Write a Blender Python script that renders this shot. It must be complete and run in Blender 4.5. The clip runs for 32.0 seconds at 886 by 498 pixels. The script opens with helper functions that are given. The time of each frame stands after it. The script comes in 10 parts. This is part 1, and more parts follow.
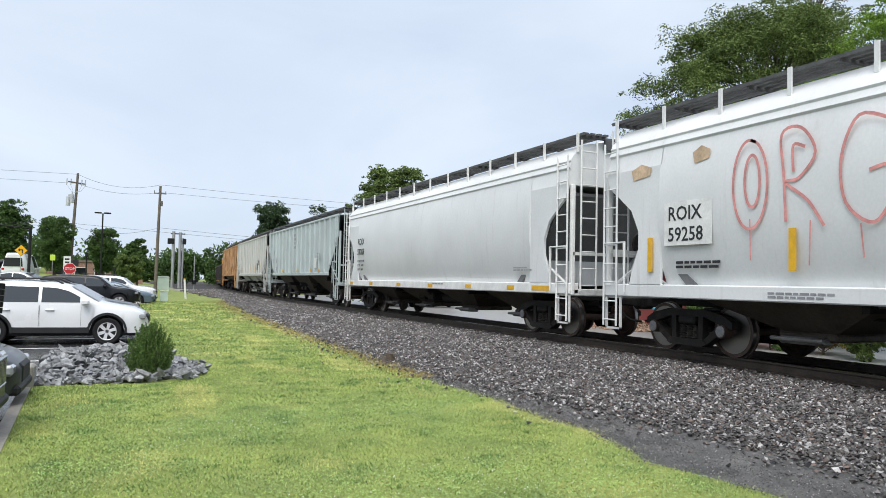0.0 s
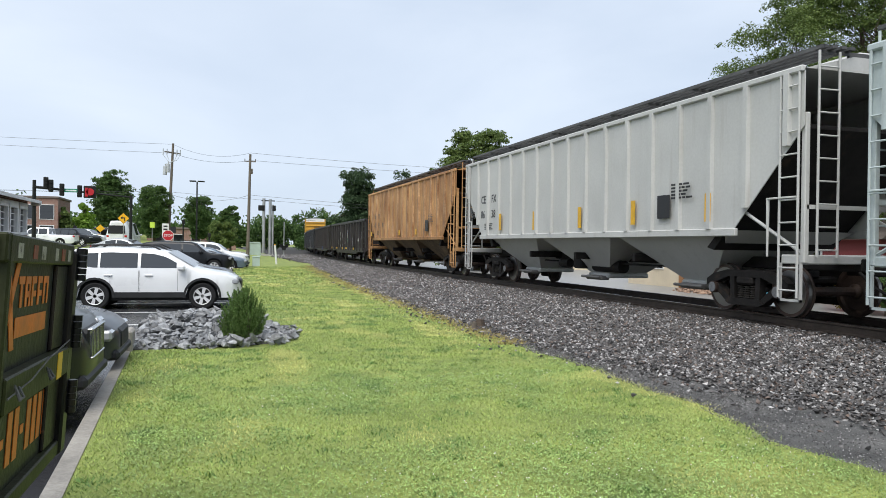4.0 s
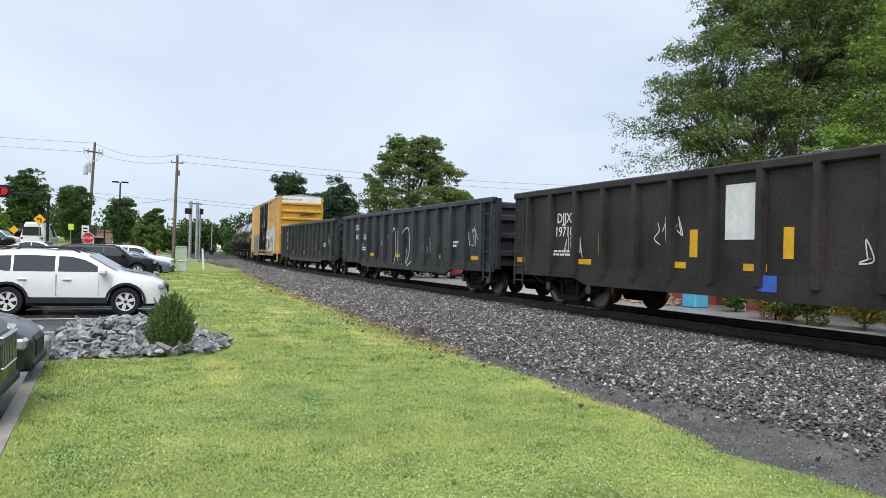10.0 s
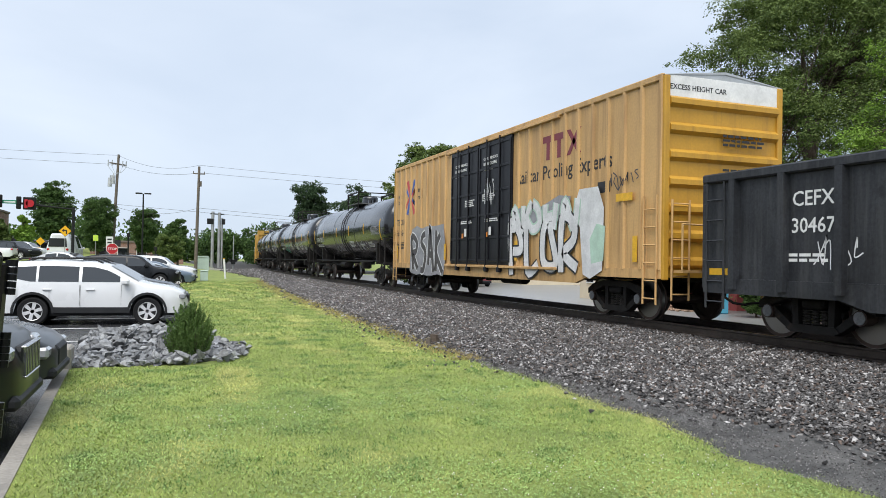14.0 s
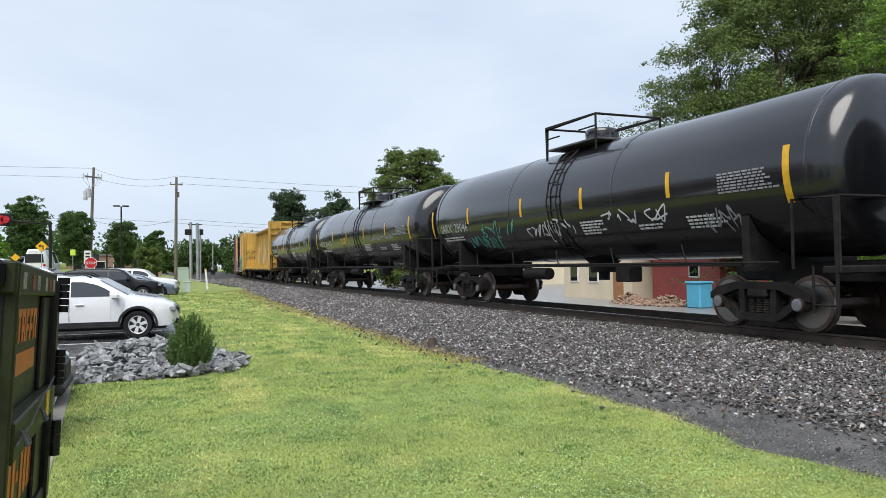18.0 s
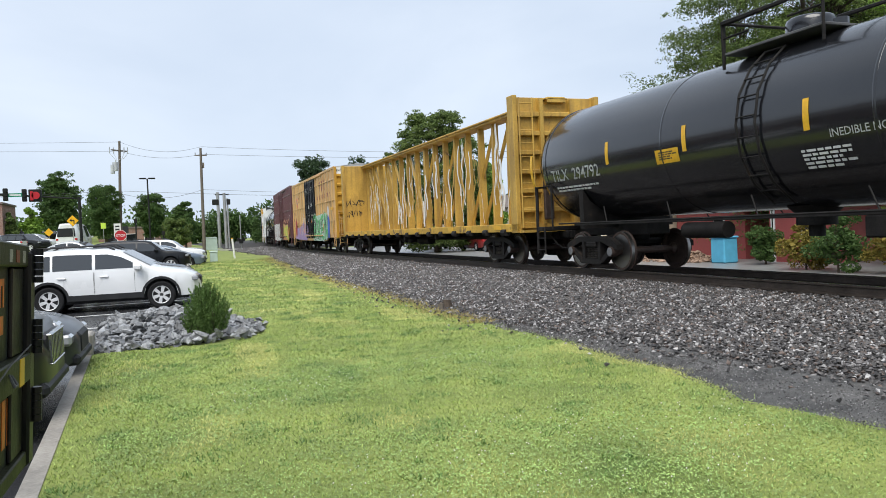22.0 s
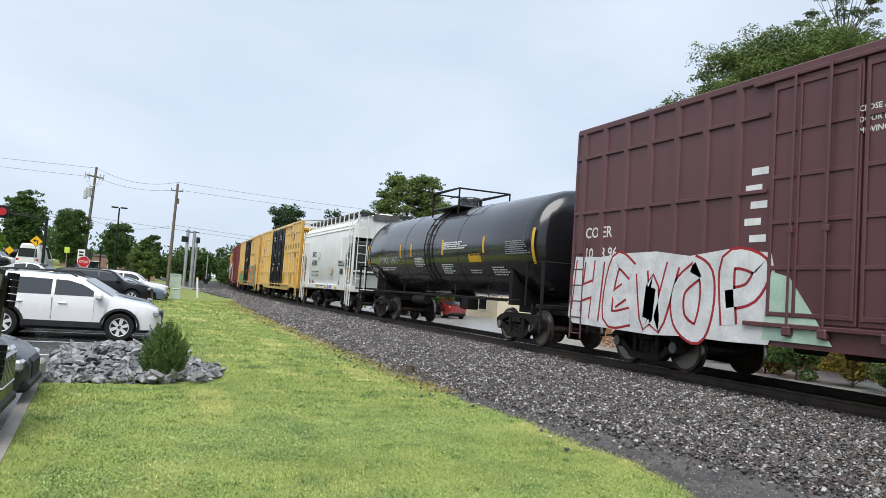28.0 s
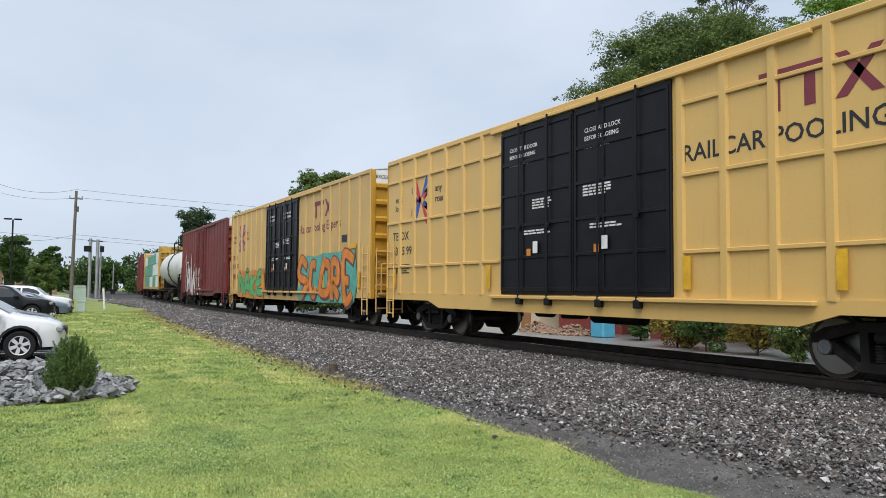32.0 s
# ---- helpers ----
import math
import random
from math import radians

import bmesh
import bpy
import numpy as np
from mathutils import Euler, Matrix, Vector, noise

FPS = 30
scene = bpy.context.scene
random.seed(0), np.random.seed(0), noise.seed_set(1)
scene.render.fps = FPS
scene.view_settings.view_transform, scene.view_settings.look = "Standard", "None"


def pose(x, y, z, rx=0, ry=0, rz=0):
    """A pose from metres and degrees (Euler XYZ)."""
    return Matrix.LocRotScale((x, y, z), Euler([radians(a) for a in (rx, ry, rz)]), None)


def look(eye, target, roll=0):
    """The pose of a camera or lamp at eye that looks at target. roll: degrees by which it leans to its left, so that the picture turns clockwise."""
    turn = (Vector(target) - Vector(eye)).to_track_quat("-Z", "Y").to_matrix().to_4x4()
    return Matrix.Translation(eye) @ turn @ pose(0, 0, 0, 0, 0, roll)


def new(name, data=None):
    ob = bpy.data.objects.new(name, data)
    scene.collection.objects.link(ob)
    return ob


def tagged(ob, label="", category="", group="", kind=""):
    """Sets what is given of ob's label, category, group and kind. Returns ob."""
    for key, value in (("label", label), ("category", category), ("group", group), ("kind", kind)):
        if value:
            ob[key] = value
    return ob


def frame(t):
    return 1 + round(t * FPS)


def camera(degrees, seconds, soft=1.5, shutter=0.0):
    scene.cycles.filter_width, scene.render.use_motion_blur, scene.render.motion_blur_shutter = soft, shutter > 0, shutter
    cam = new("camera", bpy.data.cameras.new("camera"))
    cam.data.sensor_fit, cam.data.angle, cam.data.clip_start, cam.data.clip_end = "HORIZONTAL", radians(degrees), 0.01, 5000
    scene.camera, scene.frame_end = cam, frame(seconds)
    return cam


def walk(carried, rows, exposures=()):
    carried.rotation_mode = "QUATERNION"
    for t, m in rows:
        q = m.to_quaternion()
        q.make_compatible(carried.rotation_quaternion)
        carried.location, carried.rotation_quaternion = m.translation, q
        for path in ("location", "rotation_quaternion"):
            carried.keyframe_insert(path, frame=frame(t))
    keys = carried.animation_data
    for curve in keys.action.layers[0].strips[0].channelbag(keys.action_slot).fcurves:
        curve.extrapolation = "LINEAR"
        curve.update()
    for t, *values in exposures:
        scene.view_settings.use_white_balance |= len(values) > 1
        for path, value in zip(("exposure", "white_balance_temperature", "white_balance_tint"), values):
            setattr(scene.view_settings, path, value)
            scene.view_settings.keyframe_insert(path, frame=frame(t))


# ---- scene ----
cam = camera(61.4, 32.0, soft=0.5)


def aim(x, y, z, yaw, pitch, roll):
    """A hand-held camera: yaw to the left of +y, pitch up, roll to its left, in degrees."""
    return pose(x, y, z) @ pose(0, 0, 0, 0, 0, yaw) @ pose(0, 0, 0, 90 + pitch) @ pose(0, 0, 0, 0, 0, roll)


EXPO, SKY, SUN = 0.0, 1.0, 3.7
PATH = [
    (0.0, 0.004, -0.518, 1.580, -23.89, 2.59, 1.14),
    (0.1, -0.037, -0.521, 1.549, -21.04, 2.05, 1.70),
    (0.2, -0.057, -0.527, 1.526, -18.48, 1.09, 2.03),
    (0.3, -0.044, -0.531, 1.515, -17.22, 0.33, 1.86),
    (0.4, -0.017, -0.517, 1.526, -16.69, -0.16, 1.56),
    (0.5, 0.010, -0.453, 1.552, -16.10, -0.93, 1.06),
    (1.0, 0.046, -0.342, 1.568, -15.29, -1.70, 0.65),
    (1.5, 0.066, -0.256, 1.574, -15.13, -1.02, 0.23),
    (2.0, 0.056, -0.214, 1.577, -15.61, -0.92, -0.05),
    (2.5, 0.050, -0.139, 1.574, -16.88, -1.08, 0.16),
    (4.5, 0.067, -0.035, 1.572, -17.46, 0.43, 0.74),
    (5.0, 0.087, -0.017, 1.575, -15.51, 1.38, 0.39),
    (5.5, 0.089, -0.073, 1.576, -14.05, 2.09, 0.21),
    (6.0, 0.089, -0.117, 1.575, -13.48, 2.09, -0.00),
    (6.5, 0.100, -0.133, 1.575, -13.75, 1.50, 0.01),
    (7.0, 0.104, -0.126, 1.571, -14.60, 0.85, 0.31),
    (7.5, 0.074, -0.071, 1.564, -16.05, 0.53, 0.80),
    (8.0, 0.005, 0.050, 1.562, -17.94, 0.23, 0.97),
    (8.5, -0.068, 0.186, 1.562, -20.38, 0.12, 0.89),
    (9.0, -0.097, 0.272, 1.558, -22.43, 0.13, 0.87),
    (9.5, -0.061, 0.293, 1.557, -23.38, 0.21, 1.03),
    (10.0, 0.014, 0.276, 1.558, -22.77, 0.37, 1.43),
    (10.5, 0.060, 0.234, 1.559, -21.04, 0.65, 1.87),
    (11.0, 0.019, 0.179, 1.562, -19.48, 0.67, 2.03),
    (11.5, -0.066, 0.120, 1.564, -18.80, 0.72, 2.05),
    (12.0, -0.094, 0.080, 1.568, -18.84, 0.68, 1.80),
    (12.5, -0.043, 0.096, 1.570, -19.42, 0.62, 1.57),
    (13.0, 0.028, 0.133, 1.564, -20.19, 0.85, 1.48),
    (13.5, 0.069, 0.133, 1.559, -20.75, 0.95, 1.24),
    (14.0, 0.069, 0.120, 1.560, -21.18, 0.94, 0.97),
    (14.5, 0.016, 0.135, 1.563, -21.52, 0.87, 0.71),
    (15.0, -0.083, 0.160, 1.566, -21.97, 0.95, 0.32),
    (15.5, -0.182, 0.169, 1.567, -22.65, 1.12, -0.16),
    (17.5, -0.237, 0.164, 1.567, -23.06, 1.48, -0.78),
    (18.0, -0.250, 0.161, 1.567, -22.84, 1.19, -0.86),
    (18.5, -0.236, 0.162, 1.567, -22.74, 0.84, -0.59),
    (19.0, -0.185, 0.163, 1.564, -22.77, 0.46, -0.17),
    (19.5, -0.103, 0.152, 1.561, -22.78, -0.11, 0.16),
    (20.0, -0.040, 0.112, 1.556, -22.82, -0.48, 0.22),
    (20.5, -0.012, 0.078, 1.550, -22.48, -0.86, -0.16),
    (21.0, 0.003, 0.065, 1.548, -21.90, -1.23, -1.06),
    (21.5, 0.012, 0.059, 1.546, -21.16, -1.50, -1.92),
    (22.0, 0.015, 0.058, 1.545, -20.62, -1.60, -2.56),
    (22.5, 0.011, 0.044, 1.540, -20.38, -1.65, -3.03),
    (23.0, 0.006, 0.020, 1.535, -20.51, -1.60, -3.25),
    (23.5, 0.010, 0.014, 1.532, -20.55, -1.39, -3.19),
    (24.0, 0.023, 0.028, 1.534, -20.13, -0.89, -2.65),
    (24.5, 0.020, 0.053, 1.547, -19.42, -0.26, -1.96),
    (26.5, -0.017, 0.084, 1.561, -21.10, 0.66, 1.36),
    (27.0, -0.047, 0.098, 1.569, -22.16, 1.54, 2.79),
    (27.5, -0.060, 0.091, 1.574, -22.70, 2.64, 3.79),
    (28.0, -0.069, 0.085, 1.574, -22.99, 3.37, 3.89),
    (28.5, -0.070, 0.093, 1.571, -23.32, 3.60, 3.53),
    (29.0, -0.063, 0.107, 1.570, -23.91, 3.52, 3.15),
    (29.5, -0.058, 0.109, 1.570, -24.80, 3.30, 2.81),
    (30.0, -0.051, 0.116, 1.571, -25.78, 3.08, 2.60),
    (30.5, -0.041, 0.133, 1.571, -26.62, 2.94, 2.27),
    (31.0, -0.041, 0.147, 1.572, -27.60, 2.93, 1.80),
    (31.5, -0.047, 0.154, 1.571, -28.44, 2.97, 1.18),
    (32.0, -0.049, 0.156, 1.571, -29.38, 3.13, 0.50),
]

walk(cam, [(row[0], aim(*row[1:])) for row in PATH], exposures=((0.0, EXPO), (27.0, EXPO), (30.0, EXPO - 0.04), (31.0, EXPO - 0.07), (32.0, EXPO - 0.15)))

# ---- sky and sun (overcast, wet morning) ----
world = bpy.data.worlds.new("overcast_sky")
scene.world = world
world.use_nodes = True
wn, wl = world.node_tree.nodes, world.node_tree.links
wn.clear()
w_out = wn.new("ShaderNodeOutputWorld")
w_bg = wn.new("ShaderNodeBackground")
w_co = wn.new("ShaderNodeTexCoord")
w_map = wn.new("ShaderNodeMapping")
w_map.inputs["Scale"].default_value = (1.0, 1.0, 2.6)
w_no = wn.new("ShaderNodeTexNoise")
w_no.inputs["Scale"].default_value, w_no.inputs["Detail"].default_value = 1.9, 5.0
w_no.inputs["Roughness"].default_value, w_no.inputs["Distortion"].default_value = 0.5, 0.4
w_ramp = wn.new("ShaderNodeValToRGB")
w_ramp.color_ramp.elements[0].position, w_ramp.color_ramp.elements[1].position = 0.33, 0.72
w_ramp.color_ramp.elements[0].color = (0.58, 0.68, 0.83, 1)
w_ramp.color_ramp.elements[1].color = (0.77, 0.855, 0.98, 1)
w_sky = wn.new("ShaderNodeTexSky")
w_sky.sky_type, w_sky.sun_disc = "NISHITA", False
w_sky.sun_elevation, w_sky.sun_rotation = radians(48), radians(200)
w_mix = wn.new("ShaderNodeMixRGB")
w_mix.blend_type = "ADD"
w_mix.inputs["Fac"].default_value = 0.012
wl.new(w_co.outputs["Generated"], w_map.inputs["Vector"])
wl.new(w_map.outputs["Vector"], w_no.inputs["Vector"])
wl.new(w_no.outputs["Fac"], w_ramp.inputs["Fac"])
wl.new(w_ramp.outputs["Color"], w_mix.inputs["Color1"])
wl.new(w_sky.outputs["Color"], w_mix.inputs["Color2"])
wl.new(w_mix.outputs["Color"], w_bg.inputs["Color"])
w_bg.inputs["Strength"].default_value = SKY
wl.new(w_bg.outputs["Background"], w_out.inputs["Surface"])

sun_data = bpy.data.lights.new("sun", "SUN")
sun_data.energy, sun_data.angle, sun_data.color = SUN, radians(50), (1.0, 0.97, 0.92)
sun = new("sun", sun_data)
sun.matrix_world = look((-32, -45, 85), (0, 0, 0))

# ---- materials ----


def material(name, color, rough=0.6, metal=0.0, vary=0.15, size=3.0, fine=40.0, bump=0.15, second=None, streak=0.0, streak_color=(0.05, 0.03, 0.02),
             spots=0.0, spot_color=(0.18, 0.07, 0.03), spot_size=2.0, random=0.0, coat=0.0, island=0.0, spec=0.5):
    """A painted, mineral or plant surface: two scales of variation, vertical streaks of dirt, patches of rust, fine relief."""
    m = bpy.data.materials.new(name)
    m.use_nodes = True
    n, l = m.node_tree.nodes, m.node_tree.links
    bsdf = n["Principled BSDF"]
    bsdf.inputs["Metallic"].default_value = metal
    bsdf.inputs["Specular IOR Level"].default_value = spec
    if coat:
        bsdf.inputs["Coat Weight"].default_value, bsdf.inputs["Coat Roughness"].default_value = coat, 0.08
    co = n.new("ShaderNodeTexCoord")

    def noise_at(scale, detail=4.0, stretch=None, rough_=0.55):
        t = n.new("ShaderNodeTexNoise")
        t.inputs["Scale"].default_value, t.inputs["Detail"].default_value, t.inputs["Roughness"].default_value = scale, detail, rough_
        if stretch:
            mp = n.new("ShaderNodeMapping")
            mp.inputs["Scale"].default_value = stretch
            l.new(co.outputs["Object"], mp.inputs["Vector"])
            l.new(mp.outputs["Vector"], t.inputs["Vector"])
        else:
            l.new(co.outputs["Object"], t.inputs["Vector"])
        return t.outputs["Fac"]

    def ramp(fac, a, b, c0, c1):
        r = n.new("ShaderNodeValToRGB")
        e = r.color_ramp.elements
        e[0].position, e[1].position = a, b
        e[0].color, e[1].color = (*c0, 1), (*c1, 1)
        l.new(fac, r.inputs["Fac"])
        return r.outputs["Color"]

    def mix(fac, a, b, mode="MIX"):
        x = n.new("ShaderNodeMixRGB")
        x.blend_type = mode
        for sock, v in ((x.inputs["Fac"], fac), (x.inputs["Color1"], a), (x.inputs["Color2"], b)):
            if isinstance(v, (int, float)):
                sock.default_value = v
            elif isinstance(v, tuple):
                sock.default_value = (*v, 1)
            else:
                l.new(v, sock)
        return x.outputs["Color"]

    hi = tuple(min(1.0, c * (1 + vary)) for c in color)
    lo = tuple(c * (1 - vary) for c in color)
    big = noise_at(size)
    col = ramp(big, 0.3, 0.7, lo, second or hi)
    small = noise_at(fine, 3.0)
    col = mix(min(1.0, vary * 1.6), col, ramp(small, 0.3, 0.7, (0.45, 0.45, 0.45), (1.0, 1.0, 1.0)), "MULTIPLY")
    if streak:
        s = noise_at(1.0, 5.0, (5.0, 5.0, 0.35), 0.65)
        f = ramp(s, 0.62 - 0.3 * streak, 0.78, (0, 0, 0), (min(1.0, 0.25 + streak),) * 3)
        col = mix(f, col, streak_color)
    if spots:
        s = noise_at(spot_size, 8.0, None, 0.7)
        f = ramp(s, 0.68 - 0.25 * spots, 0.74 - 0.15 * spots, (0, 0, 0), (1, 1, 1))
        col = mix(f, col, spot_color)
    if random or island:
        if island:
            g = n.new("ShaderNodeNewGeometry")
            r_out = g.outputs["Random Per Island"]
        else:
            g = n.new("ShaderNodeObjectInfo")
            r_out = g.outputs["Random"]
        k = random or island
        col = mix(1.0, col, ramp(r_out, 0.0, 1.0, (1 - k,) * 3, (1, 1, 1)), "MULTIPLY")
    l.new(col, bsdf.inputs["Base Color"])
    rr = n.new("ShaderNodeMapRange")
    rr.inputs["To Min"].default_value, rr.inputs["To Max"].default_value = max(0.02, rough - 0.12), min(1.0, rough + 0.12)
    l.new(big, rr.inputs["Value"])
    l.new(rr.outputs["Result"], bsdf.inputs["Roughness"])
    if bump:
        b = n.new("ShaderNodeBump")
        b.inputs["Strength"].default_value, b.inputs["Distance"].default_value = bump, 0.02
        l.new(small, b.inputs["Height"])
        l.new(b.outputs["Normal"], bsdf.inputs["Normal"])
    return m


def glass(name, tint=(0.05, 0.06, 0.07), rough=0.03):
    m = bpy.data.materials.new(name)
    m.use_nodes = True
    b = m.node_tree.nodes["Principled BSDF"]
    b.inputs["Base Color"].default_value = (*tint, 1)
    b.inputs["Roughness"].default_value = rough
    b.inputs["IOR"].default_value = 1.5
    b.inputs["Specular IOR Level"].default_value = 1.0
    return m


def glow(name, color, strength):
    m = bpy.data.materials.new(name)
    m.use_nodes = True
    b = m.node_tree.nodes["Principled BSDF"]
    b.inputs["Base Color"].default_value = (*color, 1)
    b.inputs["Emission Color"].default_value = (*color, 1)
    b.inputs["Emission Strength"].default_value = strength
    return m


# ---- mesh helpers ----


class Mesh:
    """Collects faces in plain lists; slot picks the material."""

    def __init__(self):
        self.v, self.f, self.s, self.slot = [], [], [], 0

    def face(self, *pts):
        k = len(self.v)
        self.v += [tuple(p) for p in pts]
        self.f.append(tuple(range(k, k + len(pts))))
        self.s.append(self.slot)

    def faces(self, verts, faces):
        k = len(self.v)
        self.v += [tuple(p) for p in verts]
        self.f += [tuple(k + i for i in f) for f in faces]
        self.s += [self.slot] * len(faces)

    def box(self, x0, y0, z0, x1, y1, z1, b=0.0):
        x0, x1, y0, y1, z0, z1 = min(x0, x1), max(x0, x1), min(y0, y1), max(y0, y1), min(z0, z1), max(z0, z1)
        b = min(b, (x1 - x0) / 2.2, (y1 - y0) / 2.2, (z1 - z0) / 2.2)
        if b <= 0:
            v = [(x, y, z) for x in (x0, x1) for y in (y0, y1) for z in (z0, z1)]
            self.faces(v, [(0, 1, 3, 2), (4, 6, 7, 5), (0, 4, 5, 1), (2, 3, 7, 6), (0, 2, 6, 4), (1, 5, 7, 3)])
            return
        # chamfered box: three vertices at each corner
        v, at = [], {}
        for i, (x, sx) in enumerate(((x0, 1), (x1, -1))):
            for j, (y, sy) in enumerate(((y0, 1), (y1, -1))):
                for k, (z, sz) in enumerate(((z0, 1), (z1, -1))):
                    for n, p in enumerate(((x, y + sy * b, z + sz * b), (x + sx * b, y, z + sz * b), (x + sx * b, y + sy * b, z))):
                        at[i, j, k, n] = len(v)
                        v.append(p)
        f = []
        for i in (0, 1):
            q = [at[i, 0, 0, 0], at[i, 0, 1, 0], at[i, 1, 1, 0], at[i, 1, 0, 0]]
            f.append(q if i == 0 else q[::-1])
            q = [at[0, i, 0, 1], at[1, i, 0, 1], at[1, i, 1, 1], at[0, i, 1, 1]]
            f.append(q if i == 0 else q[::-1])
            q = [at[0, 0, i, 2], at[0, 1, i, 2], at[1, 1, i, 2], at[1, 0, i, 2]]
            f.append(q if i == 0 else q[::-1])
            for j in (0, 1):
                q = [at[i, j, 0, 0], at[i, j, 0, 1], at[i, j, 1, 1], at[i, j, 1, 0]]
                f.append(q if i != j else q[::-1])
                q = [at[i, 0, j, 0], at[i, 1, j, 0], at[i, 1, j, 2], at[i, 0, j, 2]]
                f.append(q if i != j else q[::-1])
                q = [at[0, i, j, 1], at[0, i, j, 2], at[1, i, j, 2], at[1, i, j, 1]]
                f.append(q if i != j else q[::-1])
                for k in (0, 1):
                    q = [at[i, j, k, n] for n in range(3)]
                    f.append(q if (i + j + k) % 2 == 0 else q[::-1])
        self.faces(v, f)

    def prism(self, outline, axis, a, b):
        """A flat outline, swept along an axis from a to b. The outline's two numbers are the other axes, in order."""
        def at(p, d):
            return {"x": (d, p[0], p[1]), "y": (p[0], d, p[1]), "z": (p[0], p[1], d)}[axis]
        n = len(outline)
        v = [at(p, a) for p in outline] + [at(p, b) for p in outline]
        f = [tuple(range(n)), tuple(range(2 * n - 1, n - 1, -1))]
        f += [(i, i + n, (i + 1) % n + n, (i + 1) % n) for i in range(n)]
        self.faces(v, f)

    def rod(self, p, q, r, n=8, r2=None):
        p, q = Vector(p), Vector(q)
        d = (q - p).normalized()
        u = d.cross((0, 0, 1) if abs(d.z) < 0.9 else (1, 0, 0)).normalized()
        w = d.cross(u)
        r2 = r if r2 is None else r2
        v = []
        for c, rad in ((p, r), (q, r2)):
            v += [c + (u * math.cos(a) + w * math.sin(a)) * rad for a in (2 * math.pi * i / n for i in range(n))]
        f = [(i, (i + 1) % n, n + (i + 1) % n, n + i) for i in range(n)] + [tuple(range(n - 1, -1, -1)), tuple(range(n, 2 * n))]
        self.faces(v, f)

    def pipe(self, pts, r, n=6):
        """A bent tube through the points, as one closed piece."""
        pts = [Vector(p) for p in pts]
        k, u = len(pts), None
        v = []
        for i, p in enumerate(pts):
            d = (pts[min(k - 1, i + 1)] - pts[max(0, i - 1)]).normalized()
            if u is None:
                u = d.cross((0, 0, 1) if abs(d.z) < 0.9 else (1, 0, 0)).normalized()
            u = (u - d * u.dot(d)).normalized()
            w = d.cross(u)
            c = 1.0
            if 0 < i < k - 1:
                c = 1 / max(0.5, (pts[i + 1] - p).normalized().dot(d))
            v += [p + (u * math.cos(a) + w * math.sin(a)) * r * c for a in (2 * math.pi * j / n for j in range(n))]
        f = [(i * n + j, i * n + (j + 1) % n, (i + 1) * n + (j + 1) % n, (i + 1) * n + j) for i in range(k - 1) for j in range(n)]
        self.faces(v, f + [tuple(range(n - 1, -1, -1)), tuple(range((k - 1) * n, k * n))])

    def lathe(self, profile, axis="x", n=24, centre=(0, 0, 0)):
        """Rows of (radius, place along the axis), turned round it."""
        v = []
        for r, d in profile:
            for i in range(n):
                a = 2 * math.pi * i / n
                c, s = r * math.cos(a), r * math.sin(a)
                p = {"x": (d, c, s), "y": (s, d, c), "z": (c, s, d)}[axis]
                v.append((p[0] + centre[0], p[1] + centre[1], p[2] + centre[2]))
        f = []
        for j in range(len(profile) - 1):
            f += [(j * n + i, j * n + (i + 1) % n, (j + 1) * n + (i + 1) % n, (j + 1) * n + i) for i in range(n)]
        f += [tuple(range(n - 1, -1, -1)), tuple(range((len(profile) - 1) * n, len(profile) * n))]
        self.faces(v, f)

    def data(self, name, materials, angle=35):
        me = bpy.data.meshes.new(name)
        me.from_pydata(self.v, [], self.f)
        for m in materials if isinstance(materials, (list, tuple)) else [materials]:
            me.materials.append(m)
        if any(self.s):
            me.polygons.foreach_set("material_index", self.s)
        bm = bmesh.new()
        bm.from_mesh(me)
        bmesh.ops.recalc_face_normals(bm, faces=bm.faces)
        bm.to_mesh(me)
        bm.free()
        me.polygons.foreach_set("use_smooth", [True] * len(me.polygons))
        me.set_sharp_from_angle(angle=radians(angle))
        me.update()
        return me


def part(name, mesh, mat, parent, label="", angle=35, at=None):
    """One mesh object under a thing or under a part."""
    ob = new(name, mesh.data(name, mat, angle) if isinstance(mesh, Mesh) else mesh)
    ob.parent = parent
    if at is not None:
        ob.matrix_basis = at
    return tagged(ob, label) if label else ob


def thing(name, label, category, group="", at=None, kind=""):
    ob = new(name)
    ob.empty_display_size = 0.3
    if at is not None:
        ob.matrix_basis = at
    return tagged(ob, label, category, group, kind)


def solid(name, mesh, mat, label, category="", group="", kind="", at=None, angle=35):
    """A thing or a piece of the setting that is one mesh."""
    ob = new(name, mesh.data(name, mat, angle) if isinstance(mesh, Mesh) else mesh)
    if at is not None:
        ob.matrix_basis = at
    return tagged(ob, label, category, group, kind)


LETTERS = {}


def letters(text, size, mat, depth=0.002, bold=0.009):
    """Lettering in the built-in font, as a mesh in its own x-y plane, starting at the origin."""
    key = (text, size, mat.name)
    if key not in LETTERS:
        cu = bpy.data.curves.new("lettering", "FONT")
        cu.body, cu.size, cu.extrude, cu.resolution_u = text, size, depth, 2
        cu.offset = size * bold
        ob = new("lettering", cu)
        me = bpy.data.meshes.new_from_object(ob)
        bpy.data.objects.remove(ob)
        bpy.data.curves.remove(cu)
        me.materials.clear()
        me.materials.append(mat)
        LETTERS[key] = me
    return LETTERS[key]


def on_side(y, z, x):
    """A pose for writing on a side that faces -x: it reads towards -y."""
    return Matrix(((0, 0, -1, x), (-1, 0, 0, y), (0, 1, 0, z), (0, 0, 0, 1)))

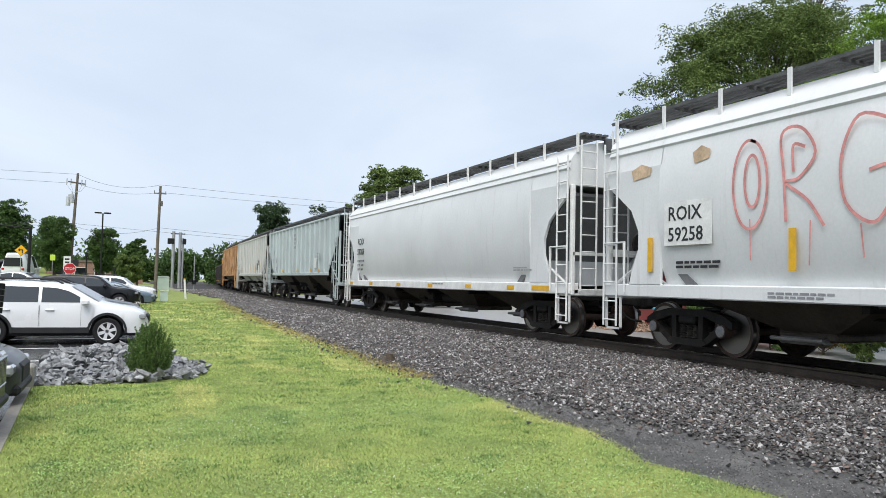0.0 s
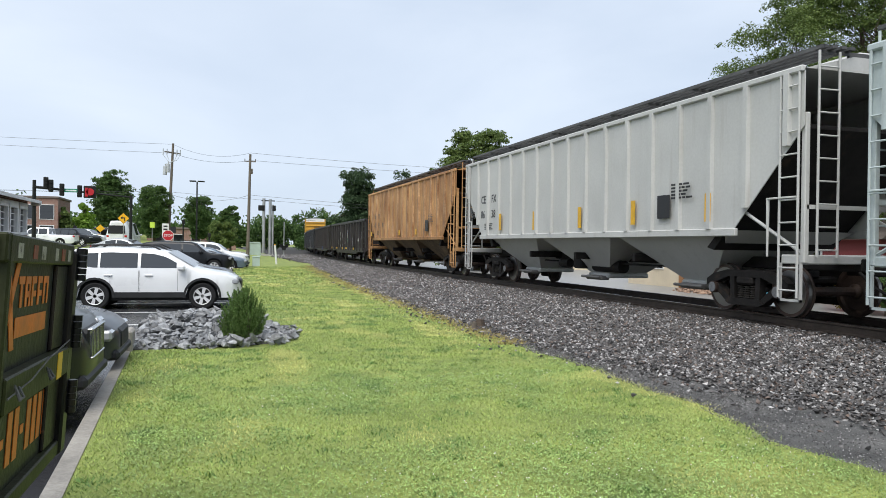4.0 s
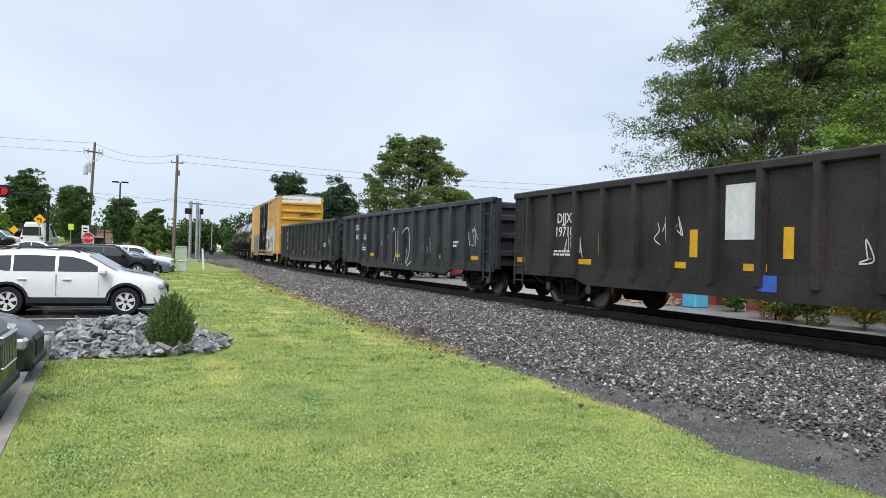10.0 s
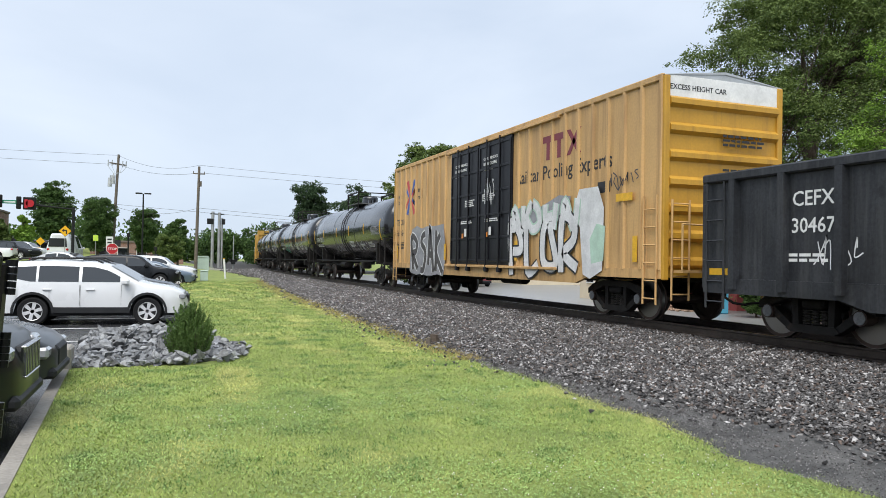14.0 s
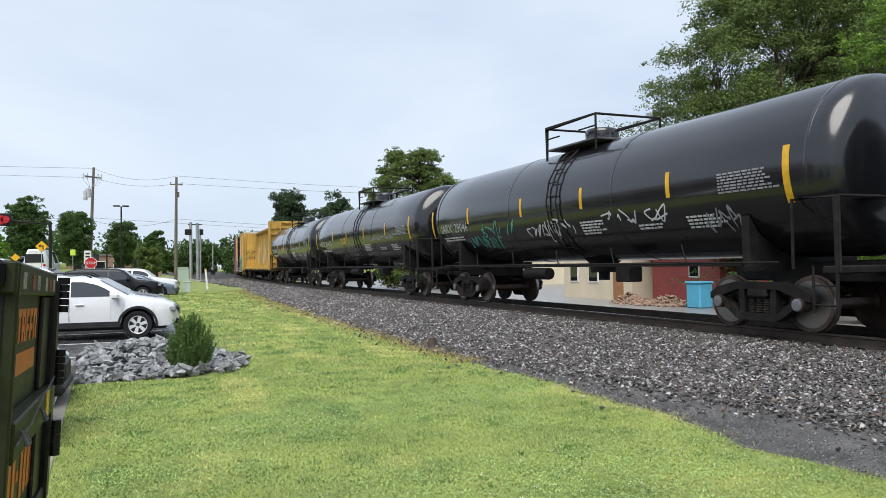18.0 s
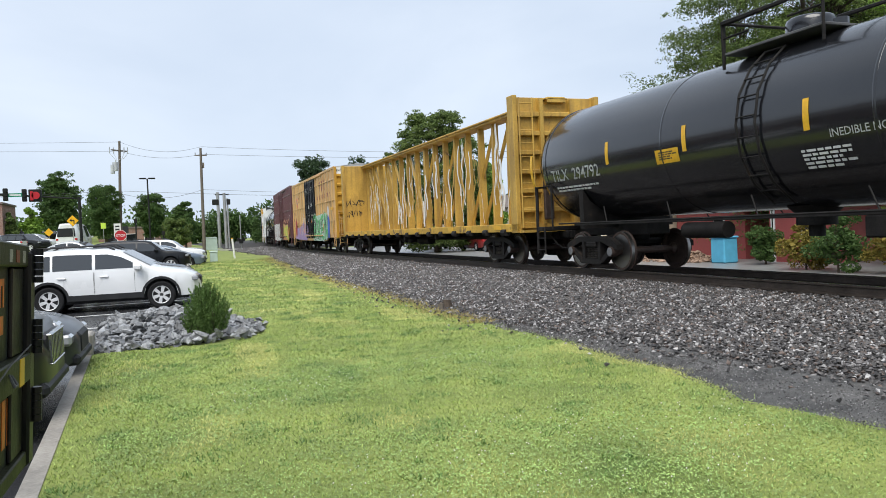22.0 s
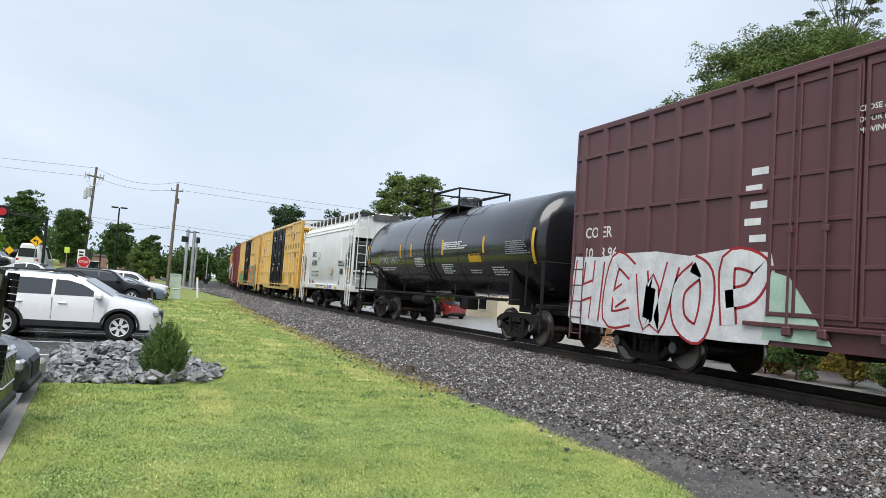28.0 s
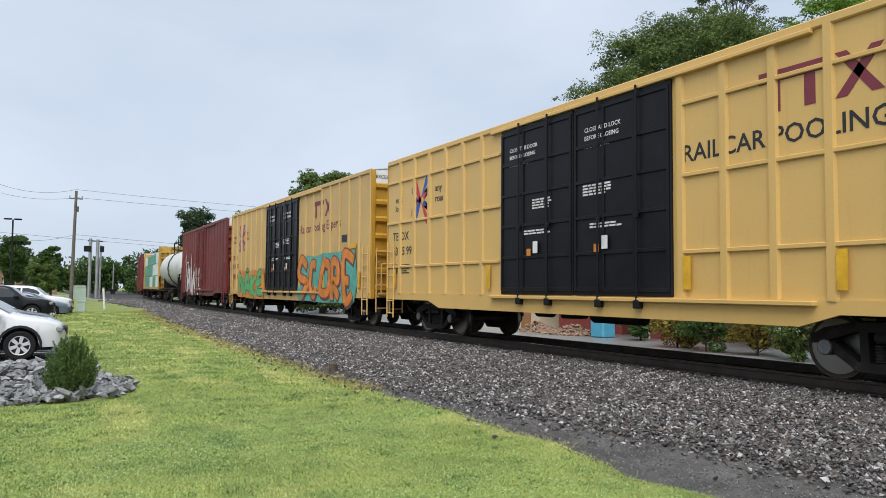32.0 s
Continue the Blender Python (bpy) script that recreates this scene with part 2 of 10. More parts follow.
# ---- the plan: a track along +y, straight at first, then bending to +x ----
TRACK_X, RAIL_Z, BEND_Y, BEND_R = 10.95, 0.36, 34.0, 680.0
SPEED = 10.2


def track(s, off=0.0):
    """The track at s metres along it: a place off metres to its +x side, at the rail's top, and its heading (0 along +y)."""
    if s <= BEND_Y:
        return Vector((TRACK_X + off, s, RAIL_Z)), 0.0
    a = (s - BEND_Y) / BEND_R
    return Vector((TRACK_X + BEND_R - (BEND_R - off) * math.cos(a), BEND_Y + (BEND_R - off) * math.sin(a), RAIL_Z)), a


M = {}
M["grass_soil"] = material("lawn_soil", (0.20, 0.285, 0.06), 0.9, vary=0.35, size=0.9, fine=25, bump=0.5, second=(0.34, 0.385, 0.095))
M["asphalt"] = material("wet_asphalt", (0.035, 0.036, 0.04), 0.24, vary=0.3, size=0.35, fine=60, bump=0.2, second=(0.055, 0.056, 0.06))
M["road"] = material("road_asphalt", (0.07, 0.07, 0.075), 0.35, vary=0.2, size=0.3, fine=40, bump=0.1)
M["pale_yard"] = material("wet_pale_concrete", (0.27, 0.27, 0.265), 0.35, vary=0.2, size=0.5, fine=20, bump=0.08)
M["concrete"] = material("concrete", (0.42, 0.41, 0.38), 0.75, vary=0.2, size=1.2, fine=30, bump=0.25, spots=0.25, spot_color=(0.2, 0.19, 0.16))
M["kerb_stone"] = material("damp_kerb_concrete", (0.31, 0.285, 0.25), 0.6, vary=0.3, size=1.6, fine=30, bump=0.3, spots=0.3, spot_color=(0.16, 0.14, 0.115))
M["ballast"] = material("ballast_bed", (0.045, 0.042, 0.04), 0.9, vary=0.5, size=9, fine=30, bump=1.0)
M["stone"] = material("ballast_stone", (0.158, 0.146, 0.141), 0.5, vary=0.35, size=6, fine=50, bump=0.3, island=0.85)
M["stone_pale"] = material("ballast_stone_pale", (0.52, 0.50, 0.49), 0.5, vary=0.3, size=6, fine=50, bump=0.3, island=0.5)
M["stone_brown"] = material("ballast_stone_brown", (0.19, 0.14, 0.115), 0.6, vary=0.3, size=6, fine=50, bump=0.3, island=0.7)
M["gravel"] = material("fine_gravel", (0.115, 0.115, 0.112), 0.7, vary=0.5, size=2.2, fine=60, bump=1.0, second=(0.17, 0.165, 0.158))
M["rail"] = material("rail_steel", (0.075, 0.06, 0.05), 0.5, 0.6, vary=0.3, size=3, fine=30, bump=0.2)
M["rail_top"] = material("rail_head", (0.35, 0.35, 0.36), 0.25, 1.0, vary=0.1, size=3, fine=30, bump=0.0)
M["tie"] = material("sleeper_wood", (0.06, 0.045, 0.035), 0.85, vary=0.35, size=4, fine=30, bump=0.5, random=0.4)
M["paint_white"] = material("road_paint", (0.7, 0.7, 0.68), 0.5, vary=0.12, size=2, fine=25, bump=0.05)


def lot_edge(y):
    """Where the car park ends and the lawn begins."""
    if y < 12.4:
        return -0.76 - 0.0315 * (min(max(y, 0.0), 11.4) - 4.7)
    return 1.15 + 0.012 * (y - 20)


def lawn_edge(y):
    """Where the lawn gives way to gravel on the track's side, a ragged line."""
    return float(np.interp(y, [3.9, 5.0, 6.4, 8.7, 10, 14, 20, 29, 41, 60], [4.7, 4.55, 4.8, 4.88, 4.84, 4.95, 5.2, 5.55, 6.4, 7.6])) + 0.05 * math.sin(2.3 * y) + 0.03 * math.sin(6.1 * y)


def bank_foot(y):
    """Where the ballast stones begin."""
    return float(np.interp(y, [0, 4.9, 6, 7.5, 8.5, 10, 12, 14, 20, 30, 41, 60], [6.2, 5.85, 5.75, 5.65, 5.4, 5.25, 5.15, 5.12, 5.4, 5.75, 6.55, 7.8]))


def lawn_z(x, y):
    """The lawn's slow swell, level at its edges."""
    return 0.03 * math.sin(0.7 * x + 0.3 * y) * min(1.0, max(0.0, (x + 0.9) / 0.8)) * min(1.0, max(0.0, (4.2 - x) / 1.2))


def ground_z(x, y):
    if y < 52 and x < lot_edge(y) - 0.1:
        return -0.40
    if y > 106 and x < 9:
        return 1.1 + min(1.5, (y - 106) * 0.1) if x < 0 else 0.2
    if y > 50 and x < 9:
        return min(1.1, (y - 50) * 0.032) * min(1.0, max(0.0, (7 - x) / 9))
    if x < 4.85:
        return lawn_z(x, y)
    if x < 14:
        return -0.06
    return -0.52 - min(0.3, (x - 14) * 0.01)


def build_ground():
    xs = [-900, -300, -120, -60, -30, -16, -8, -4, -2, -1.09, -1.0, -0.9, -0.5, 0, 0.5, 0.95, 1.05, 1.25, 1.8, 2.4, 3, 3.6, 4.2, 4.8, 4.95, 5.6, 7, 9, 11, 14, 18, 24, 34, 60, 120, 300, 900]
    ys = [-900, -200, -60, -20, -8, -3, 0, 2, 2.5, 3, 3.5, 4, 4.5, 5, 5.5, 6, 6.5, 7, 7.5, 8, 8.5, 9, 9.5, 10, 10.5, 11, 11.39, 11.41, 12, 12.39, 12.41, 13, 14, 15, 16, 18, 20, 22, 24, 27, 30, 34, 38, 42, 46, 50, 51.99, 52.01, 58, 66, 76, 90, 106, 112, 121, 140, 200, 400, 1500]
    m = Mesh()
    def warp(x, y):
        return x + (lawn_edge(y) - 4.8 if 4.5 < x < 5.2 and -3 <= y <= 60 else 0)

    def shift(x, y):
        return x + (lot_edge(y) + 0.98 if -1.2 < x < -0.85 and y < 12.4 else 0)

    v = [(warp(shift(x, y), y), y, ground_z(shift(x, y), y)) for y in ys for x in xs]
    n = len(xs)
    m.faces(v, [(j * n + i, j * n + i + 1, (j + 1) * n + i + 1, (j + 1) * n + i) for j in range(len(ys) - 1) for i in range(n - 1)])
    solid("ground", m, M["grass_soil"], "mown green lawn and verge with yellowing patches", kind="structure", angle=180)
    # the car park: wet asphalt, one slab with a top that follows its edge
    lot = Mesh()
    top = -0.17
    lot.prism([(-70, -25), (lot_edge(0) - 0.12, -25), (lot_edge(0) - 0.12, 0), (lot_edge(11.4) - 0.12, 11.4), (-1.14, 16.0), (-70, 16.0)], "z", -0.35, top)
    lot.prism([(-70, 16.0), (0.97, 16.0), (1.35, 52.0), (-70, 52.0)], "z", -0.35, top)
    solid("parking_lot", lot, M["asphalt"], "wet black asphalt car park with puddles", kind="structure")
    k = Mesh()
    ke = [(lot_edge(0), -20), (lot_edge(0), 0), (lot_edge(11.4), 11.4)]
    k.prism(ke + [(a - 0.13, b) for a, b in ke[::-1]], "z", -0.3, 0.012)
    k.box(-1.14, 11.404, -0.3, -0.95, 11.9, 0.30, 0.03)
    k.box(-1.14, 15.85, -0.3, 0.94, 16.0, -0.04, 0.02)
    k.prism([(0.98, 16.0), (1.12, 16.0), (1.5, 52.0), (1.36, 52.0)], "z", -0.3, 0.01)
    solid("kerb", k, M["kerb_stone"], "pale concrete kerb along the car park", kind="structure")
    lines = Mesh()
    for y in (-2.2, 0.6, 3.4, 6.2, 9.0, 16.7, 19.6, 22.5, 25.4, 28.3, 31.2, 34.1, 37.0, 40, 43):
        x1 = -1.5 if y < 12 else 0.6
        lines.box(x1 - 5.2, y, top - 0.01, x1, y + 0.1, top + 0.004)
    solid("parking_line", lines, M["paint_white"], "worn white parking bay lines on the asphalt", kind="structure")
    # cross street behind the car park, with the crossing over the track
    r = Mesh()
    r.box(8, 96, -0.3, 60, 104, 0.03)
    r.prism([(-200, -0.2), (-200, 1.13), (-3, 1.13), (8, 0.03), (8, -0.2)], "y", 96, 104)
    solid("road", r, M["road"], "grey street that crosses the track", kind="structure")
    p = Mesh()
    p.prism([(-200, -0.2), (-200, 1.2), (-3, 1.2), (8, 0.12), (8.6, 0.12), (8.6, -0.2)], "y", 94.4, 95.9)
    solid("pavement", p, M["concrete"], "pale concrete pavement beside the crossing street", kind="structure")
    r = Mesh()
    r.box(14.4, -60, -0.8, 60, 95, -0.36)
    solid("far_road", r, M["pale_yard"], "wet pale concrete yard beyond the track", kind="structure")


build_ground()


def build_track():
    steps = list(range(-60, 34, 6)) + list(range(34, 330, 4))
    # ballast bed: a low bank with a flat crown, its foot wandering
    rows = list(range(-60, 0, 6)) + list(range(0, 60, 1)) + list(range(60, 330, 5))
    m = Mesh()
    v, f, n = [], [], 9
    for y in rows:
        bend = track(y)[0].x - TRACK_X
        foot = min(bank_foot(y) - bend, 7.6)
        for x, z in ((foot - 0.12, -0.1), (foot - 0.1, 0.012), (foot, 0.022), (foot * 0.45 + 8.85 * 0.55, 0.085), (8.85, 0.14), (9.25, 0.16), (12.85, 0.16), (14.55, -0.2), (14.65, -0.4)):
            v.append((x + bend, y, z))
    for j in range(len(rows) - 1):
        f += [(j * n + i, j * n + i + 1, (j + 1) * n + i + 1, (j + 1) * n + i) for i in range(n - 1)]
    m.faces(v, f)
    solid("ballast_bank", m, M["ballast"], "dark crushed stone ballast bank under the track", kind="structure", angle=20)
    rail_section = [(-0.075, -0.18), (0.075, -0.18), (0.075, -0.165), (0.012, -0.145), (0.012, -0.045), (0.036, -0.035), (0.036, -0.004), (-0.036, -0.004), (-0.036, -0.035), (-0.012, -0.045), (-0.012, -0.145), (-0.075, -0.165)]
    for off in (-0.755, 0.755):
        m = Mesh()
        for section, slot in ((rail_section, 0), ([(-0.03, -0.004), (0.03, -0.004), (0.026, 0.0), (-0.026, 0.0)], 1)):
            m.slot = slot
            n, v, f = len(section), [], []
            for s in steps:
                p, a = track(s, off)
                v += [(p.x + dx, p.y, p.z + dz) for dx, dz in section]
            for j in range(len(steps) - 1):
                f += [(j * n + i, j * n + (i + 1) % n, (j + 1) * n + (i + 1) % n, (j + 1) * n + i) for i in range(n)]
            m.faces(v, f)
        solid("rail", m, [M["rail"], M["rail_top"]], "rusty steel rail with a bright worn head", kind="structure")


build_track()

# ---- the train ----
DIRT = (0.055, 0.042, 0.032)
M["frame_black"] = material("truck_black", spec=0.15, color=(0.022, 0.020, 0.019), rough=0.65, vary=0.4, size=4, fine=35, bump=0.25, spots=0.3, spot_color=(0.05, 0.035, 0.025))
M["wheel"] = material("wheel_steel", (0.075, 0.05, 0.04), 0.6, 0.3, vary=0.35, size=5, fine=30, bump=0.15)
M["tread"] = material("wheel_tread", (0.30, 0.29, 0.28), 0.38, 1.0, vary=0.05, bump=0.0)
M["bearing_cap"] = material("bearing_cap_steel", (0.22, 0.225, 0.235), 0.5, 0.3, vary=0.35, size=9, fine=40, bump=0.2)
M["spring"] = material("spring_steel", spec=0.15, color=(0.05, 0.045, 0.04), rough=0.5, metal=0.4, vary=0.2)
M["white"] = material("stencil_white", (0.78, 0.78, 0.76), 0.5, vary=0.12, size=4, fine=25, bump=0.0)
M["black"] = material("stencil_black", (0.018, 0.018, 0.02), 0.5, vary=0.1, bump=0.0)
M["yellow"] = material("reflector_yellow", (0.75, 0.42, 0.02), 0.4, vary=0.15, size=6, fine=30, bump=0.0)
M["red"] = material("stencil_red", (0.55, 0.04, 0.03), 0.5, vary=0.15, bump=0.0)
M["walkway"] = material("walkway_grating", spec=0.15, color=(0.13, 0.13, 0.13), rough=0.6, metal=0.3, vary=0.3, bump=0.2)
M["pale_hopper"] = material("pale_grey_paint", (0.72, 0.73, 0.73), 0.42, vary=0.07, size=0.5, fine=20, bump=0.05, streak=0.12, streak_color=(0.40, 0.37, 0.32))
M["grey_hopper"] = material("grey_green_paint", (0.47, 0.53, 0.53), 0.5, vary=0.1, size=0.6, fine=20, bump=0.08, streak=0.22, streak_color=(0.22, 0.21, 0.18))
M["beige_hopper"] = material("dusty_grey_paint", (0.52, 0.52, 0.50), 0.6, vary=0.08, size=0.6, fine=20, bump=0.06, streak=0.15, streak_color=(0.30, 0.27, 0.23))
M["orange_hopper"] = material("faded_orange_paint", (0.60, 0.255, 0.08), 0.65, vary=0.3, size=0.5, fine=12, bump=0.12, second=(0.82, 0.47, 0.20), streak=0.55, streak_color=(0.16, 0.08, 0.045), spots=0.34, spot_color=(0.28, 0.15, 0.085), spot_size=0.7, random=0.28)
# rib variant of the panel orange: darker base, heavier dark streaks
M["orange_rib"] = material("dark_streaked_orange_rib", (0.52, 0.24, 0.09), 0.7, vary=0.35, size=1.2, fine=14, bump=0.2, second=(0.78, 0.50, 0.27), streak=0.6, streak_color=(0.10, 0.055, 0.035), random=0.3)
M["bay_rust"] = material("hopper_bay_tan", spec=0.2, color=(0.20, 0.145, 0.095), rough=0.65, vary=0.4, size=0.8, fine=16, bump=0.12, streak=0.5, streak_color=(0.035, 0.026, 0.02), spots=0.35, spot_color=(0.05, 0.035, 0.026))
M["white_hopper"] = material("chalky_white_paint", (0.75, 0.76, 0.74), 0.5, vary=0.07, size=0.7, fine=20, bump=0.05, streak=0.2, streak_color=(0.42, 0.38, 0.30))
M["gon_black"] = material("gondola_black", spec=0.3, color=(0.040, 0.034, 0.033), rough=0.48, vary=0.5, size=0.9, fine=20, bump=0.2, streak=0.3, streak_color=(0.06, 0.045, 0.035), spots=0.3, spot_color=(0.018, 0.016, 0.016), spot_size=1.3)
M["gon_grey"] = material("gondola_charcoal", spec=0.4, color=(0.030, 0.032, 0.037), rough=0.42, vary=0.5, size=0.9, fine=20, bump=0.12, streak=0.4, streak_color=(0.085, 0.085, 0.085), spots=0.4, spot_color=(0.016, 0.016, 0.018), spot_size=1.2)
M["box_yellow"] = material("boxcar_yellow", (0.63, 0.41, 0.15), 0.5, vary=0.1, size=0.5, fine=20, bump=0.06, streak=0.22, streak_color=(0.30, 0.16, 0.05))
M["box_amber"] = material("boxcar_amber", (0.60, 0.37, 0.15), 0.55, vary=0.14, size=0.5, fine=20, bump=0.08, streak=0.5, streak_color=(0.20, 0.10, 0.04))
M["clean_yellow"] = material("fresh_yellow", (0.69, 0.44, 0.14), 0.4, vary=0.05, size=0.5, fine=20, bump=0.03, streak=0.1, streak_color=(0.45, 0.25, 0.08))
M["end_yellow"] = material("boxcar_end_yellow", (0.52, 0.28, 0.03), 0.5, vary=0.12, size=0.8, fine=20, bump=0.05, streak=0.3, streak_color=(0.2, 0.10, 0.03))
M["door_black"] = material("door_black", spec=0.15, color=(0.014, 0.014, 0.017), rough=0.35, vary=0.2, size=2, fine=25, bump=0.05)
M["box_brown"] = material("boxcar_brown", (0.115, 0.045, 0.05), 0.45, vary=0.14, size=0.6, fine=20, bump=0.06, streak=0.2, streak_color=(0.05, 0.028, 0.025))
M["box_red"] = material("boxcar_red", (0.17, 0.03, 0.028), 0.55, vary=0.15, size=0.6, fine=20, bump=0.06, streak=0.25, streak_color=(0.07, 0.03, 0.025))
M["galv"] = material("galvanised_roof", (0.55, 0.56, 0.56), 0.4, 0.5, vary=0.12, size=1.5, fine=25, bump=0.05)
M["tank_black"] = material("tank_black", (0.010, 0.0105, 0.013), 0.2, vary=0.25, size=0.6, fine=14, bump=0.02, streak=0.15, streak_color=(0.025, 0.024, 0.023), spec=0.6, coat=0.4)
M["tank_white"] = material("tank_white", (0.6, 0.6, 0.58), 0.45, vary=0.1, size=0.8, fine=18, bump=0.05, streak=0.25, streak_color=(0.3, 0.26, 0.2))
M["beam_yellow"] = material("centrebeam_yellow", (0.55, 0.34, 0.065), 0.55, vary=0.22, size=0.9, fine=20, bump=0.1, streak=0.55, streak_color=(0.22, 0.12, 0.04), spots=0.25, spot_color=(0.15, 0.07, 0.03))
M["beam_worn"] = material("centrebeam_worn_edge", (0.60, 0.36, 0.05), 0.6, vary=0.25, size=1.2, fine=20, bump=0.15, spots=0.55, spot_color=(0.10, 0.065, 0.04), spot_size=2.5)
M["strap"] = material("torn_wrap", (0.75, 0.75, 0.73), 0.5, vary=0.1, bump=0.1)
M["pink_spray"] = material("pink_spray_paint", (0.70, 0.30, 0.28), 0.5, vary=0.25, size=3, fine=20, bump=0.0)
M["teal_spray"] = material("teal_spray_paint", (0.10, 0.42, 0.34), 0.5, vary=0.25, size=3, fine=20, bump=0.0)
M["green_spray"] = material("green_spray_paint", (0.10, 0.48, 0.16), 0.5, vary=0.25, size=3, fine=20, bump=0.0)
M["lime_spray"] = material("lime_spray_paint", (0.62, 0.68, 0.05), 0.5, vary=0.2, size=3, fine=20, bump=0.0)
M["red_spray"] = material("red_spray_paint", (0.36, 0.015, 0.02), 0.5, vary=0.25, size=3, fine=20, bump=0.0)
M["blue_spray"] = material("blue_spray_paint", (0.05, 0.14, 0.55), 0.5, vary=0.25, size=3, fine=20, bump=0.0)
M["violet_spray"] = material("violet_spray_paint", (0.38, 0.26, 0.50), 0.5, vary=0.25, size=3, fine=20, bump=0.0)
M["orange_spray"] = material("orange_spray_paint", (0.75, 0.25, 0.03), 0.5, vary=0.25, size=3, fine=20, bump=0.0)
M["white_spray"] = material("white_spray_paint", (0.70, 0.70, 0.70), 0.5, vary=0.15, size=3, fine=20, bump=0.0)
M["grey_spray"] = material("grey_spray_paint", (0.30, 0.30, 0.32), 0.5, vary=0.2, size=3, fine=20, bump=0.0)
M["tan_wood"] = material("lumber_wrap_green", (0.12, 0.36, 0.25), 0.5, vary=0.2, size=2, fine=20, bump=0.1)

WHEEL_R = 0.457
AXLES = []          # (wheelset object, its place in the truck)
SHARED = {}


def shared(key, make):
    if key not in SHARED:
        SHARED[key] = make()
    return SHARED[key]


def mesh_wheelset():
    m = Mesh()
    prof = [(0.085, 0.60), (0.14, 0.655), (0.14, 0.70), (0.17, 0.705), (0.36, 0.735), (0.40, 0.70), (0.455, 0.70), (0.485, 0.705), (0.485, 0.73), (0.457, 0.74), (0.452, 0.83), (0.40, 0.835), (0.38, 0.80), (0.18, 0.765), (0.15, 0.81), (0.085, 0.815)]
    for sign in (-1, 1):
        m.slot = 0
        m.lathe([(r, sign * d) for r, d in prof], "x", 28)
        m.slot = 1
        m.lathe([(0.4572, sign * 0.742), (0.4585, sign * 0.785), (0.4565, sign * 0.828)], "x", 28)
        m.slot = 0
        for i in range(3):
            a = 2.1 * i
            m.box(sign * 0.80, 0.27 * math.cos(a) - 0.03, 0.27 * math.sin(a) - 0.02, sign * 0.815, 0.27 * math.cos(a) + 0.03, 0.27 * math.sin(a) + 0.02)
    m.rod((-1.08, 0, 0), (1.08, 0, 0), 0.085, 10)
    for sign in (-1, 1):
        m.slot = 0
        m.rod((sign * 0.93, 0, 0), (sign * 1.13, 0, 0), 0.12, 12)
        m.slot = 2
        m.lathe([(0.10, sign * 1.131), (0.10, sign * 1.145), (0.03, sign * 1.15)], "x", 14)
        for i in range(3):
            a = 2.1 * i
            m.rod((sign * 1.13, 0.06 * math.cos(a), 0.06 * math.sin(a)), (sign * 1.15, 0.06 * math.cos(a), 0.06 * math.sin(a)), 0.02, 6)
    m.slot = 0
    return m.data("wheelset", [M["wheel"], M["tread"], M["bearing_cap"]])


def mesh_side_frame():
    m = Mesh()
    outer = [(-1.12, 0.50), (-1.12, 0.62), (-0.92, 0.72), (-0.55, 0.80), (0.55, 0.80), (0.92, 0.72), (1.12, 0.62), (1.12, 0.50), (0.98, 0.44), (0.80, 0.50), (0.45, 0.24), (0.30, 0.17), (-0.30, 0.17), (-0.45, 0.24), (-0.80, 0.50), (-0.98, 0.44)]
    # arms with two triangular windows and the spring opening, as struts
    m.prism([(-1.12, 0.50), (-1.12, 0.62), (-0.92, 0.73), (-0.5, 0.82), (0.5, 0.82), (0.92, 0.73), (1.12, 0.62), (1.12, 0.50), (0.86, 0.56), (0.45, 0.69), (-0.45, 0.69), (-0.86, 0.56)], "x", -0.09, 0.09)
    for s in (-1, 1):
        m.prism([(s * 0.98, 0.50), (s * 0.78, 0.54), (s * 0.42, 0.27), (s * 0.30, 0.17), (s * 0.52, 0.20)], "x", -0.085, 0.085)
        m.prism([(s * 0.42, 0.72), (s * 0.30, 0.72), (s * 0.28, 0.26), (s * 0.40, 0.26)], "x", -0.08, 0.08)
    m.prism([(-0.52, 0.20), (-0.42, 0.28), (0.42, 0.28), (0.52, 0.20), (0.42, 0.15), (-0.42, 0.15)], "x", -0.11, 0.11)
    return m.data("side_frame", M["frame_black"])


def mesh_springs():
    m = Mesh()
    rows = []
    for i in range(6):
        z = 0.285 + 0.042 * i
        rows += [(0.055, z), (0.078, z + 0.01), (0.078, z + 0.022), (0.055, z + 0.032)]
    m.lathe(rows, "z", 10)
    return m.data("coil_spring", M["spring"])


def mesh_bolster():
    m = Mesh()
    m.box(-1.12, -0.22, 0.54, 1.12, 0.22, 0.70, 0.04)
    m.box(-0.5, -0.25, 0.66, 0.5, 0.25, 0.84, 0.04)
    m.rod((0, 0, 0.8), (0, 0, 0.95), 0.2, 12)
    for s in (-1, 1):
        m.box(-0.95, s * 0.40 - 0.05, 0.42, 0.95, s * 0.40 + 0.05, 0.52, 0.02)
    return m.data("bolster", M["frame_black"])


